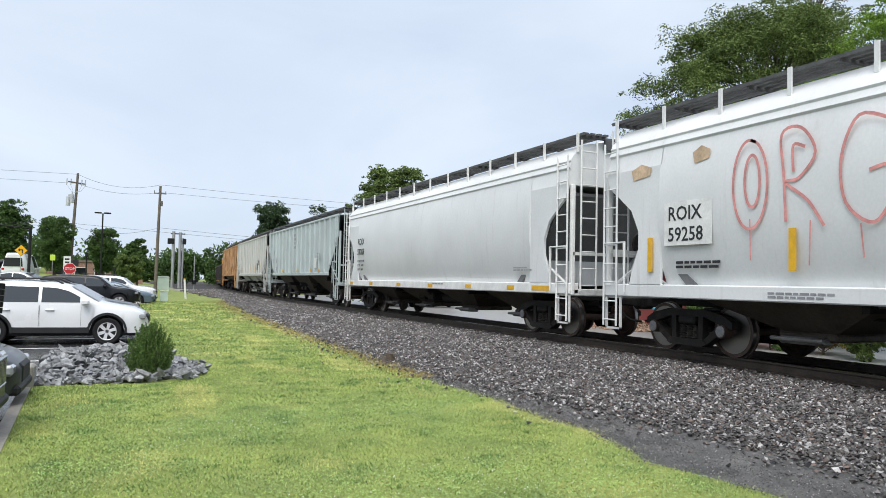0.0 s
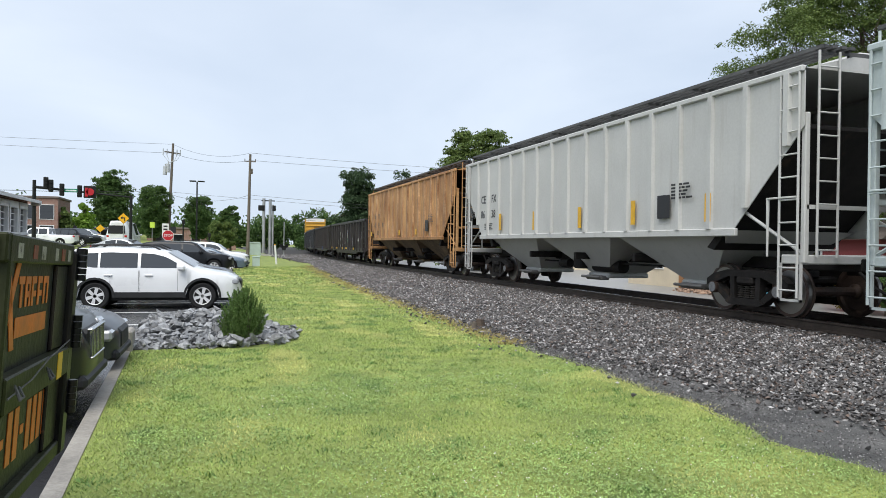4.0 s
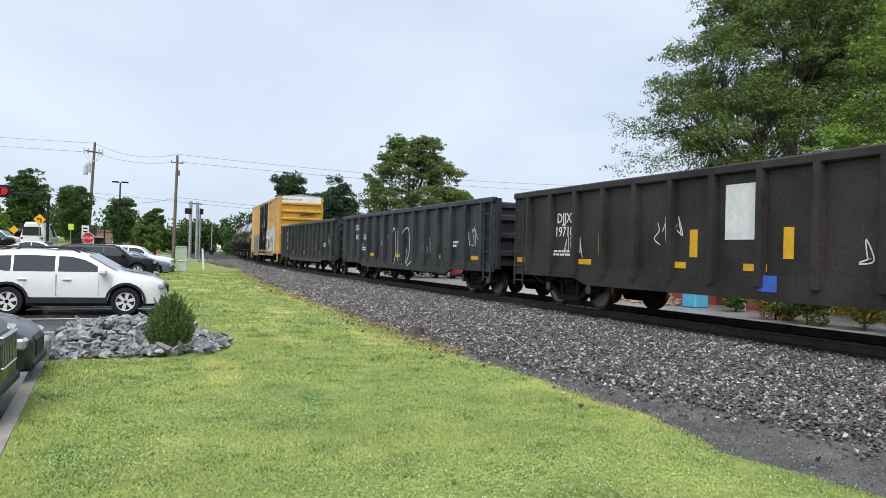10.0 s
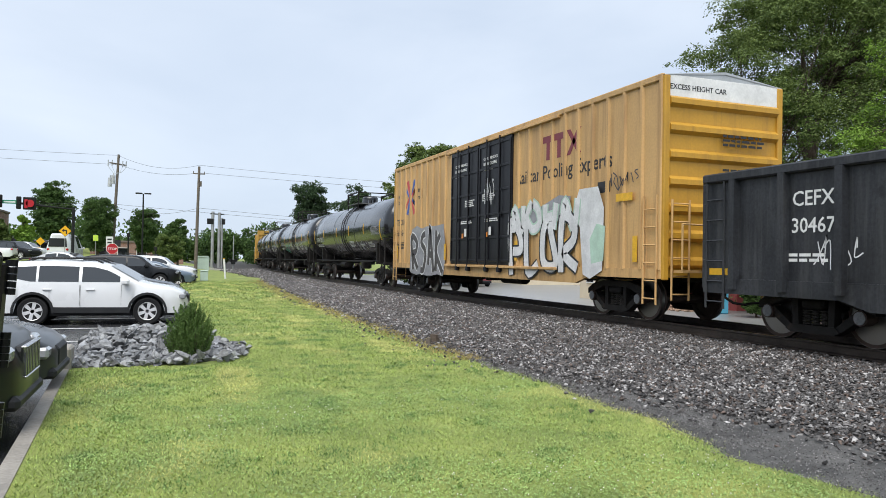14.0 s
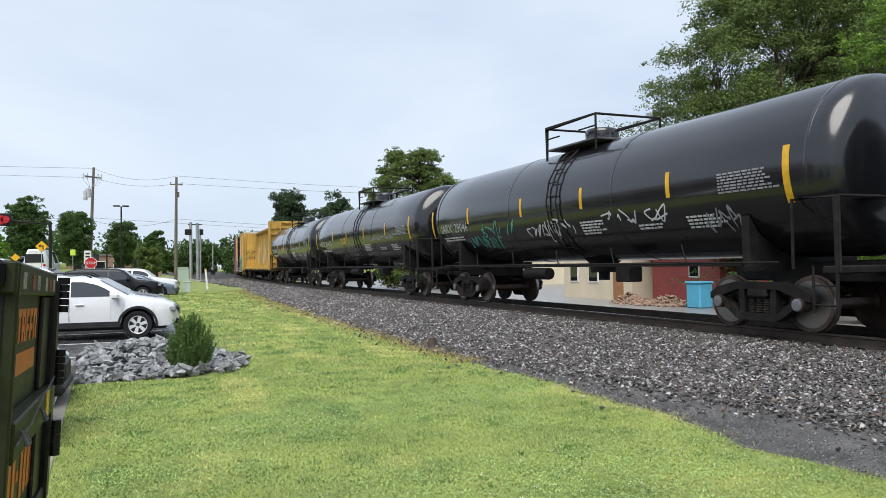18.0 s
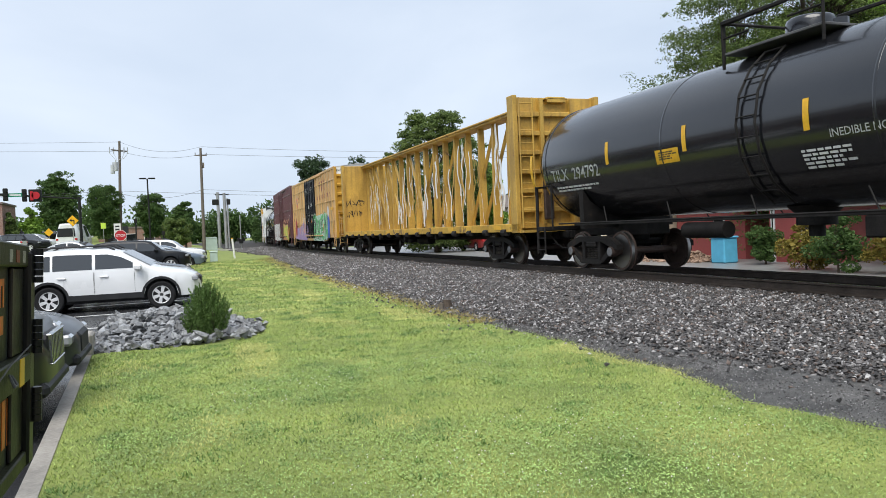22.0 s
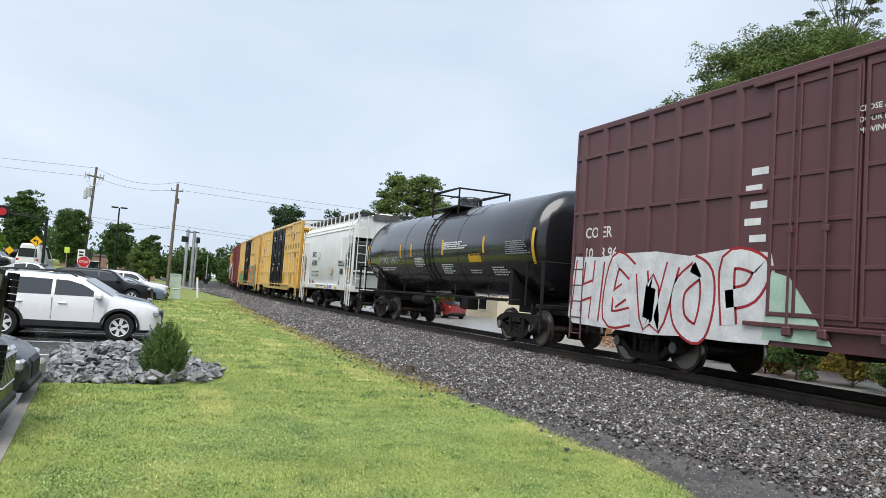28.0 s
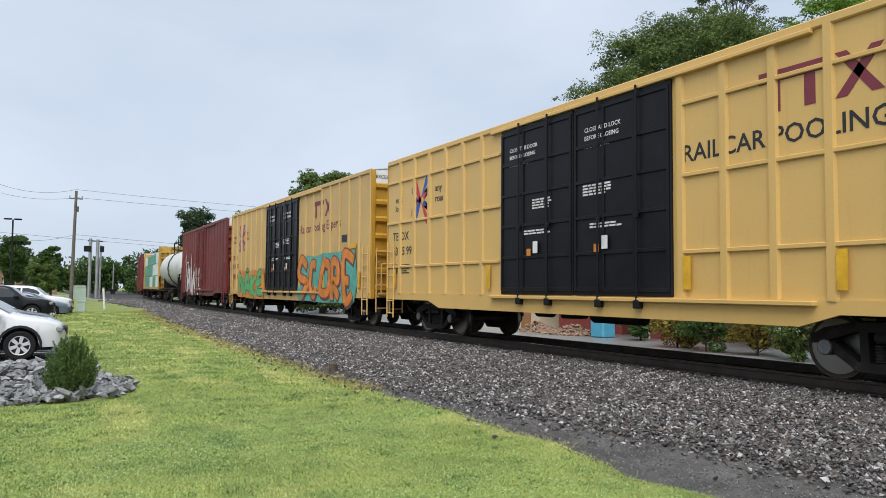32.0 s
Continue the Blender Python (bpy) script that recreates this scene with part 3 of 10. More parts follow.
def add_trucks(car, half):
    for s in (-1, 1):
        truck = part("truck", shared("bolster", mesh_bolster), None, car, "black cast steel truck bolster")
        truck.matrix_basis = pose(0, s * half, 0)
        for e in (-1, 1):
            part("side_frame", shared("side_frame", mesh_side_frame), None, truck, at=pose(e * 1.0, 0, 0))
            for q in (-0.17, 0.0, 0.17):
                part("coil_spring", shared("springs", mesh_springs), None, truck, at=pose(e * 1.0, q, 0))
            ws = part("wheelset", shared("wheelset", mesh_wheelset), None, truck, "dark steel wheels on an axle", at=pose(0, e * 0.89, WHEEL_R))
            AXLES.append((ws, Vector((0, e * 0.89, WHEEL_R))))


def mesh_coupler():
    m = Mesh()
    m.box(-0.09, -0.55, 0.78, 0.09, 0.45, 0.95, 0.03)
    m.box(-0.14, 0.40, 0.72, 0.12, 0.62, 1.0, 0.05)
    m.box(-0.2, 0.55, 0.74, -0.06, 0.80, 0.98, 0.05)
    m.box(0.04, 0.58, 0.76, 0.16, 0.72, 0.96, 0.04)
    m.pipe([(0.35, 0.0, 0.85), (0.36, 0.3, 0.62), (0.3, 0.55, 0.48), (0.15, 0.75, 0.45)], 0.025, 6)
    return m.data("coupler", M["frame_black"])


def add_couplers(car, half):
    for s in (-1, 1):
        part("coupler", shared("coupler", mesh_coupler), None, car, at=pose(0, s * half, 0, 0, 0, 0 if s > 0 else 180))


def add_underframe(car, half, z0=0.85, z1=1.08, mat="frame_black"):
    m = Mesh()
    m.box(-0.30, -half, z0, 0.30, half, z1, 0.02)
    for y in (-half * 0.35, 0, half * 0.35):
        m.box(-1.35, y - 0.06, z0 + 0.05, 1.35, y + 0.06, z1, 0.01)
    part("centre_sill", m, M[mat], car, "black steel centre sill")
    m = Mesh()
    m.rod((-0.55, -1.2, 0.72), (-0.55, 0.2, 0.72), 0.17, 14)
    m.box(-0.9, 0.5, 0.62, -0.45, 0.95, 0.95, 0.04)
    m.rod((-0.75, 1.4, 0.75), (-0.75, 1.9, 0.75), 0.13, 12)
    m.pipe([(-0.6, -half * 0.8, 0.8), (-0.6, half * 0.8, 0.8)], 0.025)
    part("brake_gear", m, M["frame_black"], car, "black air reservoir and brake gear")


def ladder(m, x, y, z0, z1, width=0.42, step=0.38, along="y", r=0.016):
    """Two stiles with rungs, standing off a side (along y) or an end (along x)."""
    a, b = (Vector((0, -width / 2, 0)), Vector((0, width / 2, 0))) if along == "y" else (Vector((-width / 2, 0, 0)), Vector((width / 2, 0, 0)))
    base = Vector((x, y, 0))
    for o in (a, b):
        p = base + o
        m.rod(p + Vector((0, 0, z0)), p + Vector((0, 0, z1)), r * 1.4, 6)
    z = z0 + 0.12
    while z < z1:
        m.rod(base + a + Vector((0, 0, z)), base + b + Vector((0, 0, z)), r, 6)
        z += step


def text(car, string, size, y, z, x, mat="white", label="painted lettering"):
    part("lettering", letters(string, size, M[mat]), None, car, label, at=on_side(y, z, x - 0.004))


def bars(car, y, z, x, w, h, rows, mat="white", name="small_print"):
    """Small print too fine to read: rows of plain bars, broken into words."""
    rnd = random.Random(int(y * 977 + z * 131 + rows))
    z, h, rows = z + 0.4 * h, h * 0.68, rows + (1 if rows > 2 else 0)
    m = Mesh()
    for i in range(rows):
        zz, yy = z - i * h * 1.7, y
        while yy > y - w * rnd.uniform(0.75, 1.0):
            d = rnd.uniform(2.0, 5.0) * h
            m.box(x - 0.005, yy - d, zz, x - 0.001, yy, zz + h)
            yy -= d + 0.8 * h
    part(name, m, M[mat], car, "rows of small stencilled print")


def plate(car, name, y0, y1, z0, z1, x, mat, label=""):
    m = Mesh()
    m.box(x - 0.006, y0, z0, x - 0.001, y1, z1)
    return part(name, m, M[mat], car, label)


def ribbon(m, pts, w, x):
    """A flat sprayed stroke on a side: pts are (y, z); smoothed by a Catmull-Rom curve."""
    p = [pts[0]] + list(pts) + [pts[-1]]
    line = []
    for i in range(1, len(p) - 2):
        for k in range(5):
            t = k / 5
            q = []
            for c in (0, 1):
                a, b, d, e = p[i - 1][c], p[i][c], p[i + 1][c], p[i + 2][c]
                q.append(0.5 * (2 * b + (d - a) * t + (2 * a - 5 * b + 4 * d - e) * t * t + (3 * b - a - 3 * d + e) * t ** 3))
            line.append(q)
    line.append(pts[-1])
    v = []
    for i, q in enumerate(line):
        a, b = line[max(0, i - 1)], line[min(len(line) - 1, i + 1)]
        d = Vector((b[0] - a[0], b[1] - a[1]))
        d = d.normalized() if d.length > 1e-6 else Vector((1, 0))
        nn = Vector((-d.y, d.x)) * w / 2
        v += [(x, q[0] + nn.x, q[1] + nn.y), (x, q[0] - nn.x, q[1] - nn.y)]
    m.faces(v, [(2 * i, 2 * i + 1, 2 * i + 3, 2 * i + 2) for i in range(len(line) - 1)])


def spray(car, strokes, w, x, mat, label, y=0.0, z=0.0, k=1.0, name="graffiti"):
    """Sprayed strokes; each is a run of (right, up) pairs from a start at y, z, scaled by k."""
    m = Mesh()
    for i, s in enumerate(strokes):
        ribbon(m, [(y - k * a, z + k * b) for a, b in s], w, x - 0.003 - 0.0004 * i)
    return part(name, m, M[mat], car, label)


def blob(car, pts, x, mat, label, y=0.0, z=0.0, k=1.0, name="graffiti_fill"):
    """A filled sprayed shape."""
    m = Mesh()
    o = [(y - k * a, z + k * b) for a, b in pts]
    m.prism(o, "x", x - 0.0025, x - 0.001)
    return part(name, m, M[mat], car, label)


def loop(cx, cy, rx, ry, turns=1.0, start=0.0, n=10):
    return [(cx + rx * math.cos(start + 2 * math.pi * turns * i / n), cy + ry * math.sin(start + 2 * math.pi * turns * i / n)) for i in range(n + 1)]


def tag_strokes(seed, count, wide, high):
    """An unreadable scrawl."""
    rnd = random.Random(seed)
    out, a = [], 0.0
    for _ in range(count):
        w = wide / count
        n = rnd.randint(3, 6)
        out.append([(a + rnd.uniform(-0.1, 1.15) * w, rnd.uniform(0, 1) * high) for _ in range(n)])
        a += w
    return out


# ---- covered hopper cars ----


def hopper(label, mat, length, ribs, bays, smooth=False, eave=4.22, sill=1.58, half_w=1.56, slope=1.7, top_walk=True, band=None):
    car = thing("covered_hopper_car", label, "train car", "freight train")
    h = length / 2
    x = half_w
    # body: long upper box with sloped ends
    m = Mesh()
    if smooth:
        # bulging sides, deep to the side sill
        prof = [(-1.36, 1.22), (-1.50, 1.6), (-1.585, 2.3), (-1.60, 2.9), (-1.56, 3.5), (-1.49, 3.86), (-1.52, 3.90), (-1.47, 4.02), (-1.49, 4.06), (-1.42, 4.18), (-1.10, 4.46), (-0.55, 4.56)]
        prof = prof + [(-a, b) for a, b in prof[::-1]]
        m.prism(prof, "y", -h + 1.75, h - 1.75)
        for s in (-1, 1):
            # the upper part runs on to the end; below it slopes inwards
            up = [q for q in prof if q[1] >= 3.3]
            n = len(up)
            a, b = [(q[0], s * (h - 1.78), q[1]) for q in up], [(q[0], s * (h - 0.12), q[1]) for q in up]
            m.faces(a + b, [tuple(range(n)), tuple(range(2 * n - 1, n - 1, -1))] + [(i, i + n, (i + 1) % n + n, (i + 1) % n) for i in range(n)])
            low = [(1.5, 3.45), (1.40, 1.25)]
            for e in (-1, 1):
                # rounded gusset behind the end
                out = [(s * (h - 0.12), 3.53), (s * (h - 1.76), 3.53), (s * (h - 1.76), 1.27), (s * (h - 0.85), 1.27), (s * (h - 0.95), 1.6), (s * (h - 1.12), 1.95), (s * (h - 1.12), 2.3), (s * (h - 0.9), 2.72), (s * (h - 0.5), 3.02), (s * (h - 0.2), 3.22)]
                g = Mesh()
                g.prism([(q[0], q[1]) for q in out], "x", e * 1.50, e * 1.562)
                part("end_gusset", g, M[mat], car)
    else:
        zc = eave - 0.95
        for e in (-1, 1):
            cuts = [-h] + [-h + 0.35 + (2 * h - 0.7) * i / (ribs - 1) for i in range(ribs)] + [h]

            def foot(y):
                return sill if abs(y) < h - slope else sill + (zc - sill) * (abs(y) - h + slope) / slope

            for a, b in zip(cuts, cuts[1:]):
                kink = [q for q in (h - slope, slope - h) if a < q < b]
                w = Mesh()
                w.prism([(a, eave), (b, eave), (b, foot(b))] + [(q, sill) for q in kink] + [(a, foot(a))], "x", e * (x - 0.02), e * x)
                part("side_panel", w, M[mat], car)
        m.prism([(-x + 0.021, eave), (x - 0.021, eave), (0.55, eave + 0.26), (-0.55, eave + 0.26)], "y", -h, h)
    part("body", m, M[mat], car, angle=28)
    # slope sheets and hopper bays, darker than the body; the beige car's bays match it
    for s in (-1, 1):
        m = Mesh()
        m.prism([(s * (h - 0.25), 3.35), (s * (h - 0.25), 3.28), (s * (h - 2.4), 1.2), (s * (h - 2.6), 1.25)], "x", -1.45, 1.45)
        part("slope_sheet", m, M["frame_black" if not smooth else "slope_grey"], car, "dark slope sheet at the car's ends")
    span = 2 * (h - slope - 0.15)
    zt = sill if not smooth else 1.25
    for i in range(bays):
        y0 = -span / 2 + span * i / bays
        y1, c = y0 + span / bays, -span / 2 + span * (i + 0.5) / bays
        b = Mesh()
        top = [(-x + 0.05, y0 + 0.03, zt), (x - 0.05, y0 + 0.03, zt), (x - 0.05, y1 - 0.03, zt), (-x + 0.05, y1 - 0.03, zt)]
        low = [(-0.55, c - 0.5, 0.52), (0.55, c - 0.5, 0.52), (0.55, c + 0.5, 0.52), (-0.55, c + 0.5, 0.52)]
        b.faces(top + low, [(0, 1, 2, 3), (7, 6, 5, 4), (0, 4, 5, 1), (1, 5, 6, 2), (2, 6, 7, 3), (3, 7, 4, 0)])
        b.box(-0.62, c - 0.56, 0.40, 0.62, c + 0.56, 0.53, 0.03)
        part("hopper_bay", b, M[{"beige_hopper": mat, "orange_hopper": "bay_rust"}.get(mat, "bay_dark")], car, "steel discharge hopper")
        g = Mesh()
        g.box(-0.78, c - 0.42, 0.34, -0.5, c + 0.42, 0.46, 0.03)
        g.rod((-0.85, c - 0.5, 0.42), (-0.85, c + 0.5, 0.42), 0.035, 8)
        part("outlet_gate", g, M["gate_grey"], car, "grey outlet gate")
    if not smooth:
        # ribs: hat sections up the sides
        for i in range(ribs):
            y = -h + 0.35 + (2 * h - 0.7) * i / (ribs - 1)
            inset = abs(y) - (h - slope)
            low = sill + 0.02 if inset < 0 else sill + (eave - 0.95 - sill) * min(1, inset / slope) + 0.05
            for e in (-1, 1):
                if low < eave - 0.3:
                    r = Mesh()
                    r.prism([(e * x, y - 0.075), (e * (x + 0.075), y - 0.055), (e * (x + 0.075), y + 0.055), (e * x, y + 0.075)], "z", low, eave - 0.04)
                    part("rib", r, M["orange_rib" if mat == "orange_hopper" else mat], car)
        for e in (-1, 1):
            s = Mesh()
            s.box(e * (x - 0.03), -h + slope - 0.1, sill - 0.12, e * (x + 0.05), h - slope + 0.1, sill + 0.03, 0.015)
            part("side_sill", s, M[mat], car)
            s = Mesh()
            s.box(e * (x - 0.04), -h, eave - 0.06, e * (x + 0.06), h, eave + 0.05, 0.02)
            part("eave_rail", s, M[mat], car)
    else:
        for e in (-1, 1):
            s = Mesh()
            s.box(e * 1.30, -h + 0.02, 1.02, e * 1.56, h - 0.02, 1.27, 0.02)
            part("side_sill", s, M[band or mat], car, "white side sill")
    # end frames: corner posts, platform, ladders
    for s in (-1, 1):
        m = Mesh()
        m.box(-1.5, s * (h - 0.02), 0.98, 1.5, s * (h - 0.55), 1.14, 0.02)
        for e in (-1, 1):
            m.box(e * 1.42, s * (h - 0.0), 1.0, e * 1.52, s * (h - 0.1), 3.5, 0.015)
            m.rod((e * 1.46, s * (h - 0.08), 1.15), (e * 1.46, s * (h - 1.5), 1.9), 0.03, 6)
            m.box(e * 1.50, s * (h - 0.05), 0.35, e * 1.54, s * (h - 0.09), 1.0)
            m.box(e * 1.50, s * (h - 0.55), 0.35, e * 1.54, s * (h - 0.51), 1.0)
            m.box(e * 1.50, s * (h - 0.55), 0.35, e * 1.54, s * (h - 0.05), 0.39)
        m.box(-1.48, s * (h - 0.0), 1.9, 1.48, s * (h - 0.06), 1.97)
        part("end_platform", m, M[band or mat], car)
        for e in (-1, 1):
            m = Mesh()
            ladder(m, e * (x + 0.04), s * (h - 0.28), 0.42, eave - 0.05)
            part("ladder", m, M[band or mat], car)
        m = Mesh()
        ladder(m, -1.1, s * (h + 0.05), 1.1, eave + 0.3, along="x")
        m.pipe([(-x - 0.05, s * (h - 0.75), 1.1), (-x - 0.05, s * (h - 0.75), 2.1), (-x - 0.05, s * (h - 0.1), 2.1)], 0.018)
        part("ladder", m, M[band or mat], car)
    m = Mesh()
    m.rod((0.35, -h - 0.1, 2.2), (0.35, -h - 0.16, 2.2), 0.28, 16)
    m.rod((0.35, -h + 0.1, 1.2), (0.35, -h - 0.1, 2.2), 0.03, 8)
    part("hand_brake_wheel", m, M["frame_black"], car, "round hand brake wheel at the end")
    # roof: hatch trough and walkways
    if top_walk:
        top = eave + (0.34 if not smooth else 0.42)
        m = Mesh()
        for e in (-1, 1):
            for w in (0.62, 0.80, 0.98, 1.16):
                m.box(e * w, -h - 0.1, top, e * (w + 0.11), h + 0.1, top + 0.05)
            m.box(e * 1.26, -h - 0.1, top - 0.01, e * 1.30, h + 0.1, top + 0.05)
        n = 11
        for i in range(n):
            y = -h + 0.05 + (2 * h - 0.1) * i / (n - 1)
            m.box(-1.27, y - 0.02, top - 0.06, 1.27, y + 0.02, top)
            m.box(-0.62, y - 0.03, top - 0.28, 0.62, y + 0.03, top - 0.06)
        part("roof_walk", m, M["walkway"], car, "dark grating roof walk")
        if smooth:
            for i in range(13):
                y = -h + 0.1 + (2 * h - 0.2) * i / 12
                for e in (-1, 1):
                    t = Mesh()
                    t.box(e * 1.302, y - 0.035, top - 0.38, e * 1.34, y + 0.035, top + 0.07)
                    part("walk_bracket", t, M[band or mat], car, "pale upright bracket of the roof walk")
        for i in range(4):
            y = -h + (2 * h) * (i + 0.5) / 4
            t = Mesh()
            t.box(-0.32, y - h / 4 + 0.1, top - 0.15, 0.32, y + h / 4 - 0.1, top + 0.06, 0.05)
            part("hatch_cover", t, M[mat], car)
    add_underframe(car, h)
    add_trucks(car, h - 1.95)
    add_couplers(car, h)
    return car


# bay colour: dark brown-grey with darker streaks, well below the body paint
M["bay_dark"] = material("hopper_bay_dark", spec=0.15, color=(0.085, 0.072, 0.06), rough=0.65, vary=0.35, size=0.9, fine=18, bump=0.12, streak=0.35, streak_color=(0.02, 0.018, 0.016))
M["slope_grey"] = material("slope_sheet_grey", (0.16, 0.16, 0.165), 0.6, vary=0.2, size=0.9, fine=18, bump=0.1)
M["gate_grey"] = material("outlet_gate_grey", (0.22, 0.21, 0.2), 0.6, 0.2, vary=0.25, bump=0.15)

# ---- gondolas ----


def gondola(label, mat, length, posts, height=2.70):
    car = thing("gondola_car", label, "train car", "freight train")
    h, x, z0 = length / 2, 1.50, 1.0
    for e in (-1, 1):
        m = Mesh()
        m.box(e * (x - 0.03), -h, z0 - 0.18, e * x, h, height, 0.005)
        part("side_wall", m, M[mat], car)
        m = Mesh()
        m.box(e * (x - 0.08), -h, height - 0.02, e * (x + 0.10), h, height + 0.14, 0.025)
        part("top_chord", m, M[mat], car)
        m = Mesh()
        m.prism([(-h, z0 - 0.02), (h, z0 - 0.02), (h, z0 - 0.28), (h - 2.9, z0 - 0.28), (h - 3.4, z0 - 0.42), (-h + 3.4, z0 - 0.42), (-h + 2.9, z0 - 0.28), (-h, z0 - 0.28)], "x", e * (x - 0.02), e * (x + 0.05))
        part("side_sill", m, M[mat], car)
        for i in range(posts):
            y = -h + 0.75 + (2 * h - 1.5) * i / (posts - 1)
            r = Mesh()
            r.prism([(e * x, y - 0.09), (e * (x + 0.11), y - 0.065), (e * (x + 0.11), y + 0.065), (e * x, y + 0.09)], "z", z0 - 0.2, height)
            part("side_post", r, M[mat], car)
        for s in (-1, 1):
            m = Mesh()
            ladder(m, e * (x + 0.07), s * (h - 0.32), 0.45, height, 0.44, 0.36)
            part("ladder", m, M[mat], car)
    for s in (-1, 1):
        m = Mesh()
        m.box(-x + 0.03, s * (h - 0.06), z0 - 0.1, x - 0.03, s * h, height)
        wall = part("end_wall", m, M[mat], car)
        for z in (1.25, 1.75, 2.25, height - 0.1):
            m = Mesh()
            m.box(-x, s * h, z - 0.08, x, s * (h + 0.10), z + 0.08, 0.02)
            part("end_beam", m, M[mat], wall)
        for e in (-1, 0, 1):
            m = Mesh()
            m.box(e * (x - 0.08) - 0.07, s * h, z0 - 0.2, e * (x - 0.08) + 0.07, s * (h + 0.103), height + 0.1, 0.01)
            part("end_post", m, M[mat], wall)
    m = Mesh()
    m.box(-x + 0.04, -h + 0.07, z0 - 0.05, x - 0.04, h - 0.07, z0 + 0.05)
    part("floor", m, M["frame_black"], car)
    m = Mesh()
    rnd = random.Random(int(length * 100 + posts))
    n, vs = 24, []
    for j in range(n + 1):
        for i in range(5):
            vs.append((-1.42 + 0.71 * i, -h + 0.1 + (2 * h - 0.2) * j / n, height - 1.3 + rnd.uniform(-0.2, 0.2)))
    m.faces(vs, [(j * 5 + i, j * 5 + i + 1, j * 5 + i + 6, j * 5 + i + 5) for j in range(n) for i in range(4)])
    part("scrap_load", m, M["frame_black"], car, "rusty scrap load below the rim", angle=5)
    add_underframe(car, h)
    add_trucks(car, h - 2.0)
    add_couplers(car, h)
    return car


# ---- boxcars ----


def boxcar(label, mat, end_mat, length, rib_step=0.95, top=4.98, door="black", belts=(), door_at=(-0.1, 3.6), door_mat="door_black", thin=False, sign_roof=True):
    car = thing("boxcar", label, "train car", "freight train")
    h, x, z0 = length / 2, 1.50, 1.0
    d0, d1 = door_at
    for e in (-1, 1):
        m = Mesh()
        m.box(e * (x - 0.03), -h, z0, e * x, h, top, 0.005)
        part("side_wall", m, M[mat], car)
        m = Mesh()
        m.box(e * (x - 0.05), -h, top - 0.10, e * (x + 0.05), h, top + 0.04, 0.02)
        part("eave_rail", m, M[mat], car)
        m = Mesh()
        m.prism([(-h, z0 + 0.12), (h, z0 + 0.12), (h, z0 - 0.08), (h - 2.6, z0 - 0.08), (h - 3.2, z0 - 0.26), (-h + 3.2, z0 - 0.26), (-h + 2.6, z0 - 0.08), (-h, z0 - 0.08)], "x", e * (x - 0.06), e * (x + 0.03))
        part("side_sill", m, M[mat], car)
        y = -h + 0.06
        while y < h:
            if not (d0 - 0.05 < y < d1 + 0.05):
                r = Mesh()
                w = 0.035 if thin else 0.06
                r.prism([(e * x, y - w - 0.03), (e * (x + 0.05), y - w), (e * (x + 0.05), y + w), (e * x, y + w + 0.03)], "z", z0 + 0.1, top - 0.08)
                part("side_post", r, M[mat], car)
            y += rib_step
        for zb in belts:
            for a, b in ((-h, d0 - 0.1), (d1 + 0.1, h)):
                m = Mesh()
                m.box(e * x, a, zb - 0.035, e * (x + 0.045), b, zb + 0.035, 0.01)
                part("side_belt", m, M[mat], car)
        # plug doors: two leaves, each with panels and lock rods
        mid = (d0 + d1) / 2
        for a, b in ((d0, mid - 0.02), (mid + 0.02, d1)):
            leaf = Mesh()
            leaf.box(e * (x - 0.01), a, z0 + 0.12, e * (x + 0.055), b, top - 0.16, 0.015)
            door_part = part("door", leaf, M[door_mat], car, "black plug door leaf" if door_mat == "door_black" else "")
            m = Mesh()
            n = 3
            for i in range(n + 1):
                y = a + 0.06 + (b - a - 0.12) * i / n
                m.box(e * (x + 0.055), y - 0.03, z0 + 0.2, e * (x + 0.085), y + 0.03, top - 0.24, 0.008)
            for i in range(6):
                z = z0 + 0.24 + (top - z0 - 0.52) * i / 5
                m.box(e * (x + 0.055), a + 0.04, z - 0.035, e * (x + 0.08), b - 0.04, z + 0.035, 0.008)
            part("door_frame", m, M[door_mat], door_part)
            m = Mesh()
            for q in (0.3, 0.7):
                y = a + (b - a) * q
                m.rod((e * (x + 0.12), y, z0 - 0.05), (e * (x + 0.12), y, top - 0.1), 0.022, 6)
                m.box(e * (x + 0.08), y - 0.05, z0 + 1.5, e * (x + 0.14), y + 0.05, z0 + 1.6, 0.01)
                m.box(e * (x + 0.02), y - 0.08, z0 - 0.09, e * (x + 0.15), y + 0.08, z0 + 0.06, 0.02)
            part("lock_rod", m, M[door_mat], door_part)
        for a, b, o in ((z0 + 0.03, z0 + 0.10, 0.13), (top - 0.16, top - 0.09, 0.10)):
            m = Mesh()
            m.box(e * x, d0 - 2.6, a, e * (x + o), d1 + 0.4, b, 0.01)
            part("door_track", m, M[mat], car)
    for s in (-1, 1):
        # ends: heavy horizontal corrugations
        prof, zz = [], z0
        m = Mesh()
        m.box(-x + 0.031, s * (h - 0.05), z0 - 0.05, x - 0.031, s * h, top)
        wall = part("end_wall", m, M[end_mat], car)
        n = 7
        for i in range(n):
            z = z0 + 0.25 + (top - z0 - 0.75) * i / (n - 1)
            m = Mesh()
            m.prism([(s * h, z - 0.12), (s * (h + 0.09), z - 0.05), (s * (h + 0.09), z + 0.05), (s * h, z + 0.12)], "x", -x + 0.12, x - 0.12)
            part("corrugation", m, M[end_mat], wall)
        for e in (-1, 1):
            m = Mesh()
            m.box(e * (x - 0.12), s * (h - 0.02), z0 - 0.1, e * (x + 0.02), s * (h + 0.06), top, 0.015)
